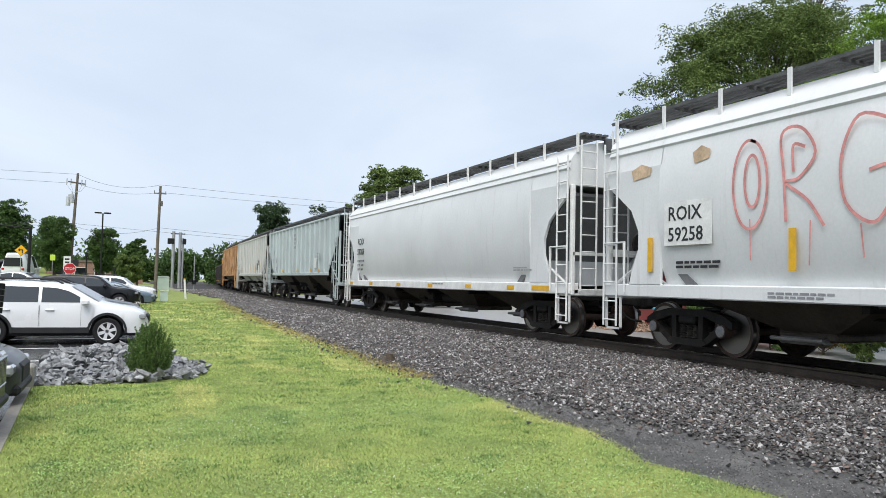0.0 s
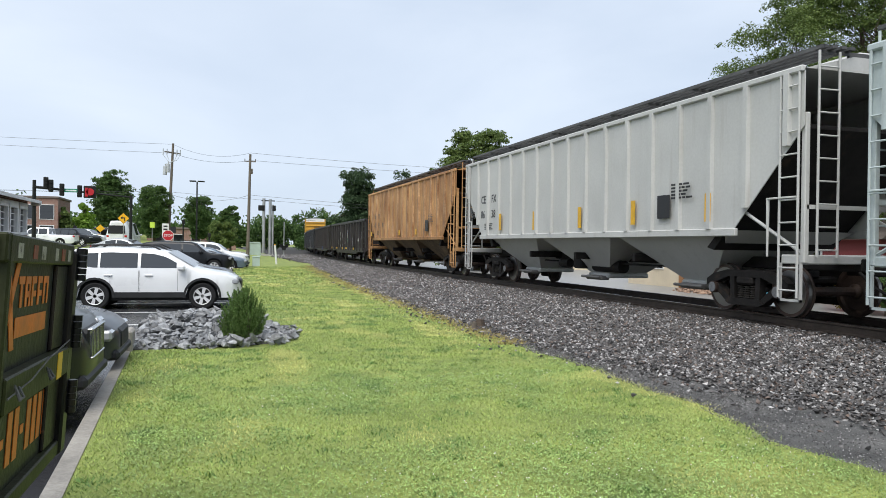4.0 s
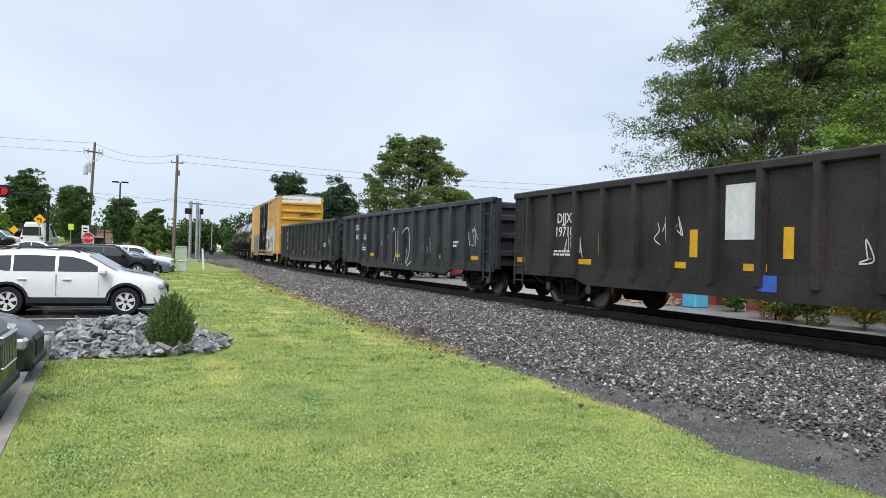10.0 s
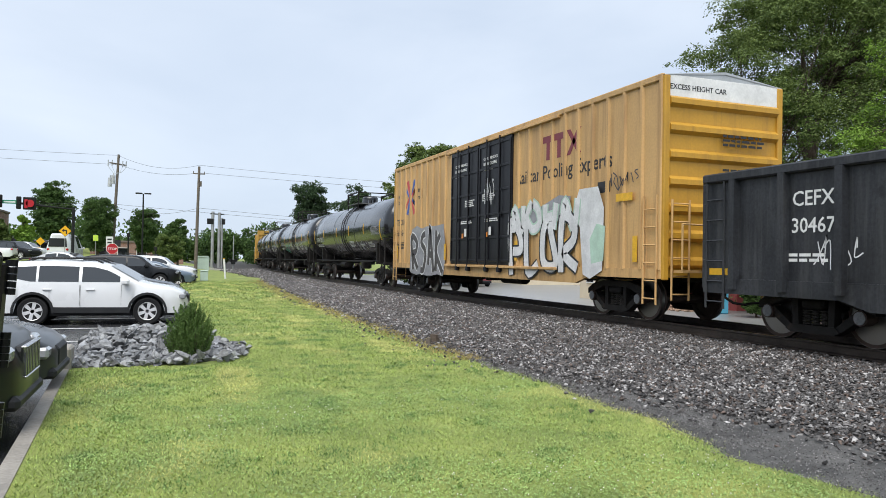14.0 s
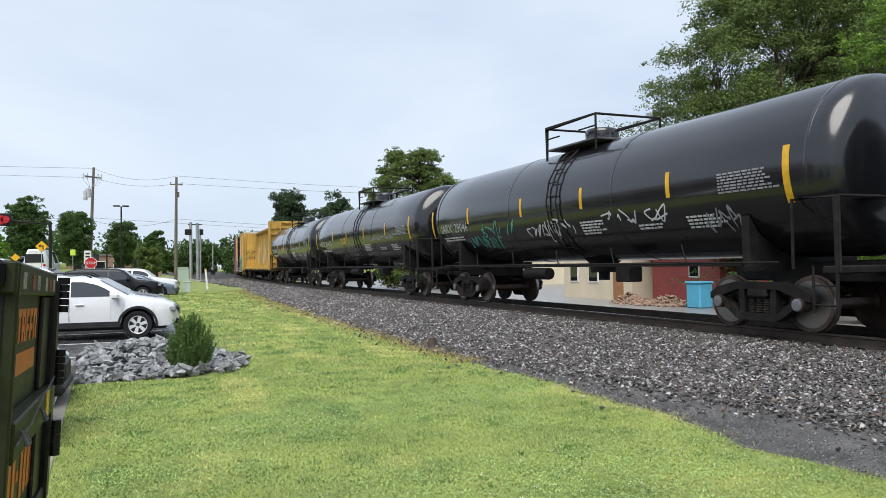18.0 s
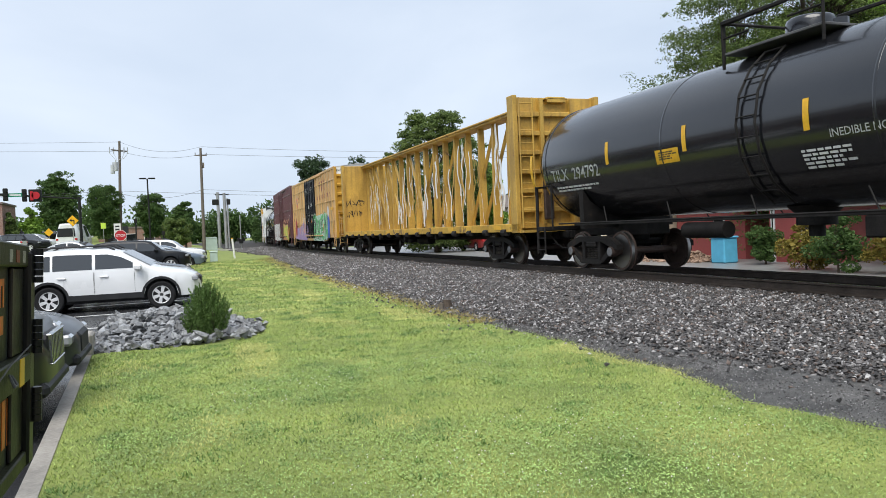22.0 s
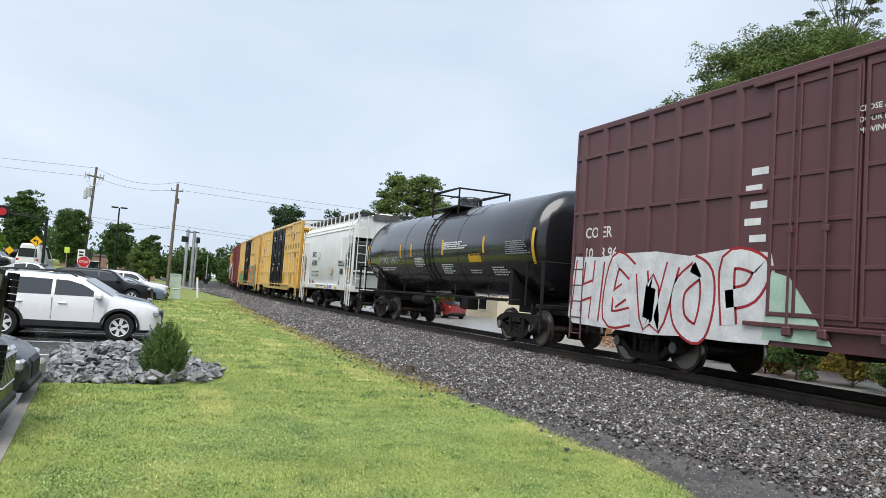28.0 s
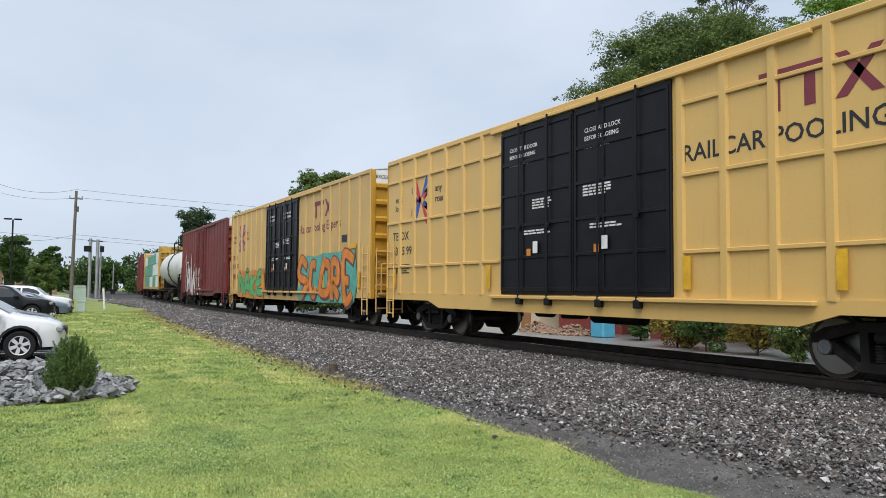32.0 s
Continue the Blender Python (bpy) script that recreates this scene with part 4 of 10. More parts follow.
            part("corner_post", m, M[end_mat if mat != "box_brown" else mat], car)
        m = Mesh()
        m.box(-x + 0.02, s * (h + 0.0), top - 0.42, x - 0.02, s * (h + 0.03), top + 0.02, 0.005)
        part("end_sign", m, M["white"], car, "white sign panel at the top of the end")
        m = Mesh()
        for e in (-1, 1):
            ladder(m, e * (x + 0.06), s * (h - 0.32), 0.4, 2.6, 0.42, 0.36)
            ladder(m, e * (x - 0.35), s * (h + 0.12), 0.5, 2.5, 0.42, 0.36, along="x")
        m.box(-1.3, s * (h + 0.1), 1.05, 1.3, s * (h + 0.38), 1.10)
        m.pipe([(-1.3, s * (h + 0.36), 1.1), (-1.3, s * (h + 0.36), 2.0), (-0.3, s * (h + 0.36), 2.0)], 0.02)
        part("end_ladder", m, M[mat], car)
    m = Mesh()
    m.rod((0.5, -h - 0.18, 2.35), (0.5, -h - 0.26, 2.35), 0.28, 16)
    m.box(0.35, -h - 0.18, 2.1, 0.65, -h - 0.08, 2.6, 0.03)
    part("hand_brake_wheel", m, M["frame_black"], car, "round black hand brake wheel")
    m = Mesh()
    m.prism([(-x - 0.02, top), (0, top + 0.17), (x + 0.02, top), (x, top - 0.05), (-x, top - 0.05)], "y", -h - 0.02, h + 0.02)
    n = int(length / 1.2)
    for i in range(n + 1):
        y = -h + 2 * h * i / n
        m.prism([(-x - 0.02, top + 0.01), (0, top + 0.2), (x + 0.02, top + 0.01), (x, top), (0, top + 0.15), (-x, top)], "y", y - 0.04, y + 0.04)
    part("roof", m, M["galv"], car, "galvanised sheet roof with seams")
    add_underframe(car, h)
    add_trucks(car, h - 2.2)
    add_couplers(car, h + 0.1)
    return car


# ---- tank cars ----


def tank_car(label, mat, length, radius=1.48, mid=2.72, short=0.0):
    car = thing("tank_car", label, "train car", "freight train")
    h = length / 2
    ty = h + 0.15 - short
    m = Mesh()
    prof = [(0.02, -ty + 0.12), (0.6, -ty + 0.15), (1.05, -ty + 0.22), (1.32, -ty + 0.33), (1.43, -ty + 0.45), (radius, -ty + 0.66)]
    body = prof + [(radius, -ty + 3), (radius, 0), (radius, ty - 3)] + [(r, -d) for r, d in prof[::-1]]
    m.lathe(body, "y", 56, (0, 0, mid))
    part("tank_shell", m, M[mat], car, angle=50)
    for y in (-ty + 0.78, -2.4, 2.4, ty - 0.78):
        m = Mesh()
        m.lathe([(radius + 0.001, y - 0.03), (radius + 0.008, y - 0.02), (radius + 0.008, y + 0.02), (radius + 0.001, y + 0.03)], "y", 56, (0, 0, mid))
        part("weld_seam", m, M[mat], car, angle=50)
    # stub sill, saddle, bolster
    for s in (-1, 1):
        m = Mesh()
        m.box(-0.32, s * (h - 3.3), 0.82, 0.32, s * h, 1.16, 0.02)
        m.prism([(-1.30, 1.02), (1.30, 1.02), (1.31, 1.98), (1.1, 1.68), (0.6, 1.35), (-0.6, 1.35), (-1.1, 1.68), (-1.31, 1.98)], "y", s * (h - 2.14), s * (h - 1.96))
        m.box(-1.5, s * (h - 0.35), 0.98, 1.5, s * (h - 0.02), 1.10, 0.02)
        part("saddle", m, M["frame_black"], car, "black tank saddle and end platform")
        m = Mesh()
        for e in (-1, 1):
            m.pipe([(e * 1.48, s * (h - 0.1), 0.4), (e * 1.48, s * (h - 0.1), 2.15), (e * 1.48, s * (h - 0.9), 2.15), (e * 1.48, s * (h - 0.9), 1.05)], 0.025)
            ladder(m, e * 1.5, s * (h - 0.3), 0.38, 1.1, 0.42, 0.3)
        m.pipe([(-1.48, s * (h - 0.05), 1.1), (-1.48, s * (h - 0.05), 2.15), (1.48, s * (h - 0.05), 2.15), (1.48, s * (h - 0.05), 1.1)], 0.025)
        part("end_rail", m, M["frame_black"], car, "black tube handrail")
    m = Mesh()
    for e in (-1, 1):
        m.box(e * 1.40, -h + 2.0, 1.10, e * 1.47, h - 2.0, 1.17, 0.01)
        m.pipe([(e * 1.46, -h + 1.2, 1.16), (e * 1.46, h - 1.2, 1.16)], 0.022)
        for y in (-4.6, -2.3, 0, 2.3, 4.6):
            m.rod((e * 1.44, y - 0.12, 1.16), (e * 1.35, y + 0.12, 1.52), 0.014, 5)
    part("running_rail", m, M["frame_black"], car)
    # middle ladder, top platform, dome with its rails
    for e in (-1, 1):
        m = Mesh()
        for dy in (-0.22, 0.22):
            m.pipe([(e * (radius + 0.07) * math.cos(a), dy, mid + (radius + 0.07) * math.sin(a)) for a in (radians(q) for q in (-62, -40, -20, 0, 20, 40, 58))], 0.022)
        for q in range(-60, 59, 13):
            a = radians(q)
            c, s_ = (radius + 0.07) * math.cos(a), (radius + 0.07) * math.sin(a)
            m.rod((e * c, -0.22, mid + s_), (e * c, 0.22, mid + s_), 0.016, 6)
        part("tank_ladder", m, M["frame_black"], car, "black ladder bent over the tank")
    m = Mesh()
    zt = mid + radius
    m.box(-0.95, -1.12, zt - 0.05, 0.95, 1.12, zt + 0.0, 0.01)
    part("platform", m, M["walkway"], car, "dark grating platform on top")
    m = Mesh()
    for e in (-1, 1):
        m.pipe([(e * 0.95, -1.12, zt - 0.3), (e * 0.95, -1.12, zt + 0.55), (e * 0.95, 1.12, zt + 0.55), (e * 0.95, 1.12, zt - 0.3)], 0.03)
        m.pipe([(e * 0.95, -1.12, zt + 0.27), (e * 0.95, -0.4, zt + 0.27)], 0.02)
        m.pipe([(e * 0.95, 0.5, zt + 0.27), (e * 0.95, 1.12, zt + 0.27)], 0.02)
    m.pipe([(-0.95, 1.12, zt + 0.55), (0.95, 1.12, zt + 0.55)], 0.03)
    m.pipe([(-0.95, -1.12, zt + 0.55), (0.95, -1.12, zt + 0.55)], 0.03)
    part("platform_rail", m, M["frame_black"], car, "black safety rail round the dome")
    m = Mesh()
    m.lathe([(0.42, zt - 0.15), (0.42, zt + 0.32), (0.40, zt + 0.38), (0.36, zt + 0.41), (0.1, zt + 0.44)], "z", 20)
    m.rod((0.25, 0.85, zt - 0.1), (0.25, 0.85, zt + 0.25), 0.1, 10)
    m.rod((-0.2, -0.8, zt - 0.1), (-0.2, -0.8, zt + 0.18), 0.12, 10)
    part("dome", m, M[mat], car, "manway dome with its cover")
    m = Mesh()
    m.lathe([(0.34, 0.95), (0.34, 1.15), (0.5, 1.3)], "z", 14)
    m.rod((0, 0, 0.75), (0, 0, 1.0), 0.14, 12)
    part("bottom_outlet", m, M["frame_black"], car, "black bottom outlet and valves")
    m = Mesh()
    m.rod((-0.9, 1.2, 0.92), (-0.9, 2.4, 0.92), 0.16, 12)
    part("air_tank", m, M["frame_black"], car)
    m = Mesh()
    m.box(-0.9, -2.2, 0.75, -0.5, -1.7, 1.1, 0.03)
    part("brake_valve", m, M["frame_black"], car)
    add_trucks(car, h - 2.05)
    add_couplers(car, h)
    return car


def tank_mark(car, mat, y, z0, z1, w, radius=1.48, mid=2.72, label="yellow reflector stripe", name="reflector"):
    """A stripe laid on the tank's round side."""
    m = Mesh()
    n = 6
    for i in range(n):
        v = []
        for z in (z0 + (z1 - z0) * i / n, z0 + (z1 - z0) * (i + 1) / n):
            a = -math.sqrt(max(0.0, (radius + 0.005) ** 2 - (z - mid) ** 2))
            v += [(a, y, z), (a, y - w, z)]
        m.faces(v, [(0, 1, 3, 2)])
    part(name, m, M[mat], car, label)


def wrap_on_tank(ob, radius=1.48, mid=2.72, off=0.006):
    """Lays flat lettering, made for a side, on the round tank."""
    me = ob.data.copy()
    mw = ob.matrix_basis.copy()
    inv = mw.inverted()
    for v in me.vertices:
        p = mw @ v.co
        p.x = -math.sqrt(max(0.01, (radius + off) ** 2 - (p.z - mid) ** 2))
        v.co = inv @ p
    ob.data = me


# ---- centre-beam flat car ----


def centre_beam(label, length):
    car = thing("centre_beam_flat_car", label, "train car", "freight train")
    h, top = length / 2, 4.80
    m = Mesh()
    m.box(-1.38, -h, 1.08, 1.38, h, 1.20)
    part("deck", m, M["beam_yellow"], car)
    for e in (-1, 1):
        m = Mesh()
        m.box(e * 1.32, -h, 0.98, e * 1.42, h, 1.22, 0.015)
        part("side_sill", m, M["beam_worn"], car, "worn yellow deck edge")
        n = 16
        for i in range(n):
            y = -h + 0.9 + (2 * h - 1.8) * i / (n - 1)
            w = Mesh()
            w.rod((e * 1.40, y - 0.14, 0.97), (e * 1.40, y + 0.14, 0.97), 0.10, 10)
            w.box(e * 1.30, y - 0.2, 0.88, e * 1.34, y + 0.2, 1.0, 0.01)
            part("winch", w, M["frame_black"], car, "black cargo winch under the deck edge")
    m = Mesh()
    m.box(-0.30, -h, top - 0.12, 0.30, h, top + 0.05, 0.02)
    m.box(-0.36, -h, top - 0.03, 0.36, h, top + 0.02, 0.01)
    part("top_chord", m, M["beam_yellow"], car)
    n = 18
    for i in range(n):
        y = -h + 0.75 + (2 * h - 1.5) * i / (n - 1)
        w = Mesh()
        w.prism([(-0.15, 1.2), (-0.10, top - 0.1), (0.10, top - 0.1), (0.15, 1.2)], "y", y - 0.065, y + 0.065)
        part("column", w, M["beam_yellow"], car)
    for i in range(n - 1):
        if i % 3 != 1:
            y = -h + 0.75 + (2 * h - 1.5) * i / (n - 1)
            y2 = y + 1.9 * (2 * h - 1.5) / (n - 1)
            if y2 > h - 0.8:
                continue
            if i >= n // 2:
                y, y2 = y2, y
            w = Mesh()
            w.rod((0, y, top - 0.2), (0, y2, 1.25), 0.07, 4)
            part("diagonal_brace", w, M["beam_yellow"], car)
    # torn white wrap and slack straps hanging from the beam
    rnd = random.Random(5)
    for i in range(84):
        y = rnd.uniform(-h + 0.9, h - 1.0)
        z = rnd.uniform(2.2, 4.65)
        s = Mesh()
        pts = [(y, z)]
        for _ in range(rnd.randint(3, 6)):
            y += rnd.uniform(-0.18, 0.18)
            z -= rnd.uniform(0.25, 0.5)
            if z > 1.25:
                pts.append((y, z))
        if len(pts) > 2:
            w = rnd.choice((0.03, 0.05, 0.07, 0.10, 0.15))
            ribbon(s, pts, w, -0.17 - 0.003 * (i % 9))
            part("torn_strap", s, M["strap" if rnd.random() < 0.75 else "beam_yellow"], car, "torn pale wrap hanging loose")
    for s in (-1, 1):
        m = Mesh()
        m.box(-1.40, s * (h - 0.35), 1.0, 1.40, s * (h - 0.20), top + 0.05, 0.01)
        part("bulkhead", m, M["beam_yellow"], car, "yellow steel bulkhead")
        for e in (-1, 1):
            m = Mesh()
            m.box(e * 1.28, s * (h - 0.40), 0.95, e * 1.42, s * (h - 0.0), top + 0.08, 0.015)
            part("bulkhead_post", m, M["beam_yellow"], car)
            m = Mesh()
            m.box(e * 0.5 - 0.06, s * (h - 0.2), 1.1, e * 0.5 + 0.06, s * h, top)
            part("bulkhead_post", m, M["beam_yellow"], car)
        for z in (1.6, 2.15, 2.7, 3.25, 3.8, 4.35):
            m = Mesh()
            m.box(-1.30, s * (h - 0.2), z - 0.07, 1.30, s * (h - 0.05), z + 0.07, 0.02)
            part("bulkhead_rail", m, M["beam_yellow"], car)
        m = Mesh()
        ladder(m, -1.05, s * (h + 0.06), 1.1, top, along="x")
        m.box(-1.35, s * h, 0.95, 1.35, s * (h + 0.3), 1.02)
        part("end_ladder", m, M["beam_yellow"], car)
    m = Mesh()
    m.rod((-0.4, -h - 0.12, 2.75), (-0.4, -h - 0.18, 2.75), 0.28, 16)
    part("hand_brake_wheel", m, M["wheel"], car, "rusty hand brake wheel on the bulkhead")
    m = Mesh()
    m.box(-0.55, -h - 0.1, 1.3, -0.25, -h + 0.02, 2.9, 0.03)
    part("brake_gear", m, M["wheel"], car, "rusty brake gear box")
    add_underframe(car, h, 0.72, 1.09)
    add_trucks(car, h - 2.1)
    add_couplers(car, h)
    return car


CARS = []           # (car, place of its middle along the train, half the distance between its trucks)


def join_train(car, far_end, near_end):
    """Places a car by the couplings at its two ends."""
    CARS.append((car, (far_end + near_end) / 2, (far_end - near_end) / 2 - 2.6))
    return car

# ---- the cars, in the order in which they pass ----
GAP = 1.25


def length_of(k):
    return ENDS[k + 1] - ENDS[k] - GAP


# couplings along the train, in metres ahead of the point that reaches y = 0 at the start
ENDS = [-6.0, 13.0, 31.75, 50.05, 68.05, 86.2, 103.5, 120.4, 137.7, 154.5, 173.4, 191.0, 208.5, 226.1, 243.0, 266.1, 284.6, 301.0, 317.9, 329.4, 347.4, 366.6, 382.0, 396.0, 416.0, 434.0]


TRAIN = {}
DOORS = {9: (-2.2, 2.33), 15: (-1.75, 2.2), 16: (-1.4, 1.86), 19: (-2.86, 2.25), 20: (-1.9, 2.45), 21: (-1.5, 1.5), 24: (-1.5, 1.5)}


def place(k, car):
    TRAIN[k] = car
    return join_train(car, ENDS[k + 1], ENDS[k])


def build_train():
    place(0, hopper("pale grey covered hopper car with pink graffiti, rusty stains", "pale_hopper", length_of(0), 0, 3, True, band="pale_hopper"))
    place(1, hopper("clean white covered hopper car with bulging sides", "pale_hopper", length_of(1), 0, 4, True, band="white"))
    place(2, hopper("grey-green ribbed covered hopper car", "grey_hopper", length_of(2), 17, 3))
    place(3, hopper("pale grey ribbed covered hopper car with black lettering", "beige_hopper", length_of(3), 17, 3))
    place(4, hopper("faded orange ribbed covered hopper car streaked with rust", "orange_hopper", length_of(4), 17, 3))
    place(5, gondola("black ribbed gondola car, worn, with dark patches", "gon_black", length_of(5), 13))
    place(6, gondola("black gondola car with a white board and yellow scrawl", "gon_black", length_of(6), 14))
    place(7, gondola("charcoal gondola car with faint white scrawls", "gon_grey", length_of(7), 14))
    place(8, gondola("charcoal gondola car with white lettering and scrawls", "gon_grey", length_of(8), 14))
    place(9, boxcar("amber yellow boxcar with black doors and silver graffiti", "box_amber", "end_yellow", length_of(9), 0.62, thin=True, door_at=DOORS[9]))
    for k in range(10, 14):
        place(k, tank_car("glossy black tank car with white lettering", "tank_black", length_of(k)))
    place(14, centre_beam("yellow centre-beam flat car, empty, with torn wrap", length_of(14)))
    place(15, boxcar("amber yellow boxcar with black doors and green graffiti", "box_amber", "end_yellow", length_of(15), 0.9, belts=(1.9, 3.1, 4.3), door_at=DOORS[15]))
    place(16, boxcar("brown boxcar with white and red graffiti", "box_brown", "box_brown", length_of(16), 0.78, belts=(3.23, 4.5), door_mat="box_brown", top=5.15, door_at=DOORS[16]))
    place(17, tank_car("glossy black tank car with white lettering and yellow placard", "tank_black", length_of(17), short=0.55))
    place(18, hopper("short chalky white covered hopper car", "white_hopper", length_of(18), 0, 2, True, band="white_hopper"))
    place(19, boxcar("fresh yellow boxcar with black doors and dark red lettering", "clean_yellow", "end_yellow", length_of(19), 0.88, belts=(1.87, 3.14, 4.34), door_at=DOORS[19]))
    place(20, boxcar("amber yellow boxcar with orange and teal graffiti", "box_yellow", "end_yellow", length_of(20), 0.88, thin=True, door_at=DOORS[20]))
    place(21, boxcar("red-brown boxcar with white graffiti", "box_red", "box_red", length_of(21), 0.8, door_mat="box_red", door_at=DOORS[21]))
    place(22, tank_car("dirty white tank car", "tank_white", length_of(22)))
    place(23, centre_beam("yellow centre-beam flat car further back", length_of(23)))
    place(24, boxcar("red-brown boxcar at the tail of the view", "box_red", "box_red", length_of(24), 0.8, door_mat="box_red", door_at=DOORS[24]))


build_train()

# ---- ground cover ----
M["blade"] = material("grass_blade", (0.53, 0.72, 0.165), 0.55, vary=0.2, size=0.8, fine=8, bump=0.0, second=(0.55, 0.68, 0.2), island=0.72)
M["blade_pale"] = material("bleached_grass_blade", (0.72, 0.72, 0.25), 0.6, vary=0.2, size=1.2, fine=8, bump=0.0, island=0.45)
M["blade_deep"] = material("deep_green_blade", (0.17, 0.32, 0.07), 0.55, vary=0.2, size=1.2, fine=8, bump=0.0, island=0.5)
M["blade_dry"] = material("dry_grass", (0.50, 0.40, 0.15), 0.8, vary=0.3, size=2, fine=10, bump=0.0, island=0.5)
M["clover"] = material("clover_leaf", (0.40, 0.58, 0.17), 0.5, vary=0.25, size=1.5, fine=10, bump=0.0, island=0.5)
M["clover_flower"] = material("clover_flower", (0.72, 0.72, 0.64), 0.7, vary=0.1, bump=0.0)
M["rock"] = material("grey_limestone", (0.48, 0.485, 0.49), 0.5, vary=0.5, size=2.2, fine=14, bump=0.6, random=0.62, spots=0.2, spot_color=(0.14, 0.14, 0.15), spot_size=3.0)
M["rock_fill"] = material("grey_limestone_chips", (0.34, 0.35, 0.365), 0.6, vary=0.4, size=3, fine=20, bump=0.5, island=0.7)
M["bark"] = material("bark", (0.10, 0.075, 0.055), 0.9, vary=0.35, size=3, fine=18, bump=0.7)


def raw_mesh(name, verts, faces, mats, index=None):
    """A large mesh straight from arrays."""
    me = bpy.data.meshes.new(name)
    me.from_pydata(verts.tolist(), [], faces.tolist())
    for m in mats:
        me.materials.append(m)
    if index is not None:
        me.polygons.foreach_set("material_index", index)
    me.update()
    return me


def patches(x, y, k, seed):
    return np.array([noise.noise(Vector((a * k, b * k, seed))) for a, b in zip(x, y)])


def build_grass():
    rng = np.random.default_rng(3)
    parts_v, parts_f, mats_i, base = [], [], [], 0
    grid_y = np.linspace(0, 75, 1500)
    edge_x = np.array([lawn_edge(q) for q in grid_y])

    def blades(x, y, h, w, mat, flat=1.0):
        nonlocal base
        n = len(x)
        a, lean = rng.uniform(0, 2 * np.pi, n), rng.uniform(0.3, 1.5, n) * flat
        z0 = 0.03 * np.sin(0.7 * x + 0.3 * y) * np.clip((x + 0.9) / 0.8, 0, 1) * np.clip((4.2 - x) / 1.2, 0, 1) - 0.006
        ca, sa = np.cos(a), np.sin(a)
        d = rng.uniform(0, 2 * np.pi, n)
        v = np.stack([np.stack([x - ca * w, y - sa * w, z0], -1), np.stack([x + ca * w, y + sa * w, z0], -1),
                      np.stack([x + np.cos(d) * h * lean, y + np.sin(d) * h * lean, z0 + h], -1)], 1).reshape(-1, 3)
        parts_v.append(v)
        parts_f.append(np.arange(3 * n).reshape(-1, 3) + base)
        mats_i.append(mat if isinstance(mat, np.ndarray) else np.full(n, mat))
        base += 3 * n

    # near lawn dense and fine, further out larger and sparser; bleached patches and mown tracks
    for y0, y1, n, h, w in ((2.2, 5, 110000, 0.020, 0.0032), (5, 9, 120000, 0.022, 0.0045), (9, 15, 90000, 0.025, 0.007), (15, 28, 50000, 0.03, 0.013), (28, 70, 36000, 0.04, 0.03)):
        x = rng.uniform(-0.96, 6.6, n)
        y = rng.uniform(y0, y1, n)
        keep = (x < np.interp(y, grid_y, edge_x) + rng.normal(0, 0.07, n)) & ~((y > 11.5) & (y < 16.2) & (x < 1.4 - 0.38 * np.abs(y - 13)))
        keep &= ~((y >= 16) & (x < 1.2 + 0.012 * (y - 20)))
        keep &= (y > 11.5) | (x > -0.745 - 0.0315 * (y - 4.7))
        x, y = x[keep], y[keep]
        p = patches(x * 1.5, y * 0.32, 0.9, 3.0) + 0.7 * patches(x, y, 1.3, 5.0) + rng.normal(0, 0.16, len(x)) + 0.22 * np.clip((y - 9) / 12, 0, 1)
        near_edge = np.interp(y, grid_y, edge_x) - x
        p += 0.55 * np.exp(-(near_edge / 0.35) ** 2)
        kind = np.where(p > 0.46, 3, 0)
        deep = patches(x, y, 2.4, 9.0) + rng.normal(0, 0.12, len(x))
        kind = np.where((deep > 0.26) & (kind == 0), 4, kind)
        blades(x, y, h * rng.uniform(0.5, 1.4, len(x)), w * rng.uniform(0.7, 1.4, len(x)), kind)
    # clover patches in the foreground
    x, y = rng.uniform(-0.5, 4.7, 130000), rng.uniform(2.4, 9.5, 130000)
    p = patches(x, y, 0.55, 7.0) + 0.5 * patches(x, y, 1.6, 2.0)
    keep = (p > 0.02 + rng.normal(0, 0.3, len(x))) & (x < np.interp(y, grid_y, edge_x) - 0.25) & (x > -0.6)
    x, y = x[keep][:52000], y[keep][:52000]
    n = len(x)
    nm = rng.normal(0, 0.42, (n, 3)) + [0, 0, 1]
    u = np.cross(nm, rng.normal(0, 1, (n, 3)))
    u /= np.linalg.norm(u, axis=1)[:, None]
    w = np.cross(nm, u)
    w /= np.linalg.norm(w, axis=1)[:, None]
    k = rng.uniform(0.004, 0.009, (n, 1))
    c = np.stack([x, y, 0.03 * np.sin(0.7 * x + 0.3 * y) * np.clip((x + 0.9) / 0.8, 0, 1) * np.clip((4.2 - x) / 1.2, 0, 1) + rng.uniform(0.012, 0.032, n)], -1)
    for j in range(2):
        tri = np.stack([c - u * k, c + u * k * (0.5 - j) + w * k * (1 - 2 * j), c + u * k], 1)
        parts_v.append(tri.reshape(-1, 3))
        parts_f.append(np.arange(3 * n).reshape(-1, 3) + base)
        mats_i.append(np.full(n, 1))
        base += 3 * n
    # scattered taller tufts
    tx, ty = rng.uniform(-0.8, 4.5, 170), rng.uniform(2.6, 16, 170)
    keep = ~((ty > 11) & (tx < 2.0))
    tx, ty = tx[keep], ty[keep]
    x, y = np.repeat(tx, 26) + rng.normal(0, 0.03, 26 * len(tx)), np.repeat(ty, 26) + rng.normal(0, 0.03, 26 * len(tx))
    blades(x, y, rng.uniform(0.025, 0.055, len(x)), rng.uniform(0.003, 0.006, len(x)), 4)
    # dry yellow fringe towards the ballast
    n = 30000
    y = 11 + 45 * rng.uniform(0, 1, n) ** 1.2
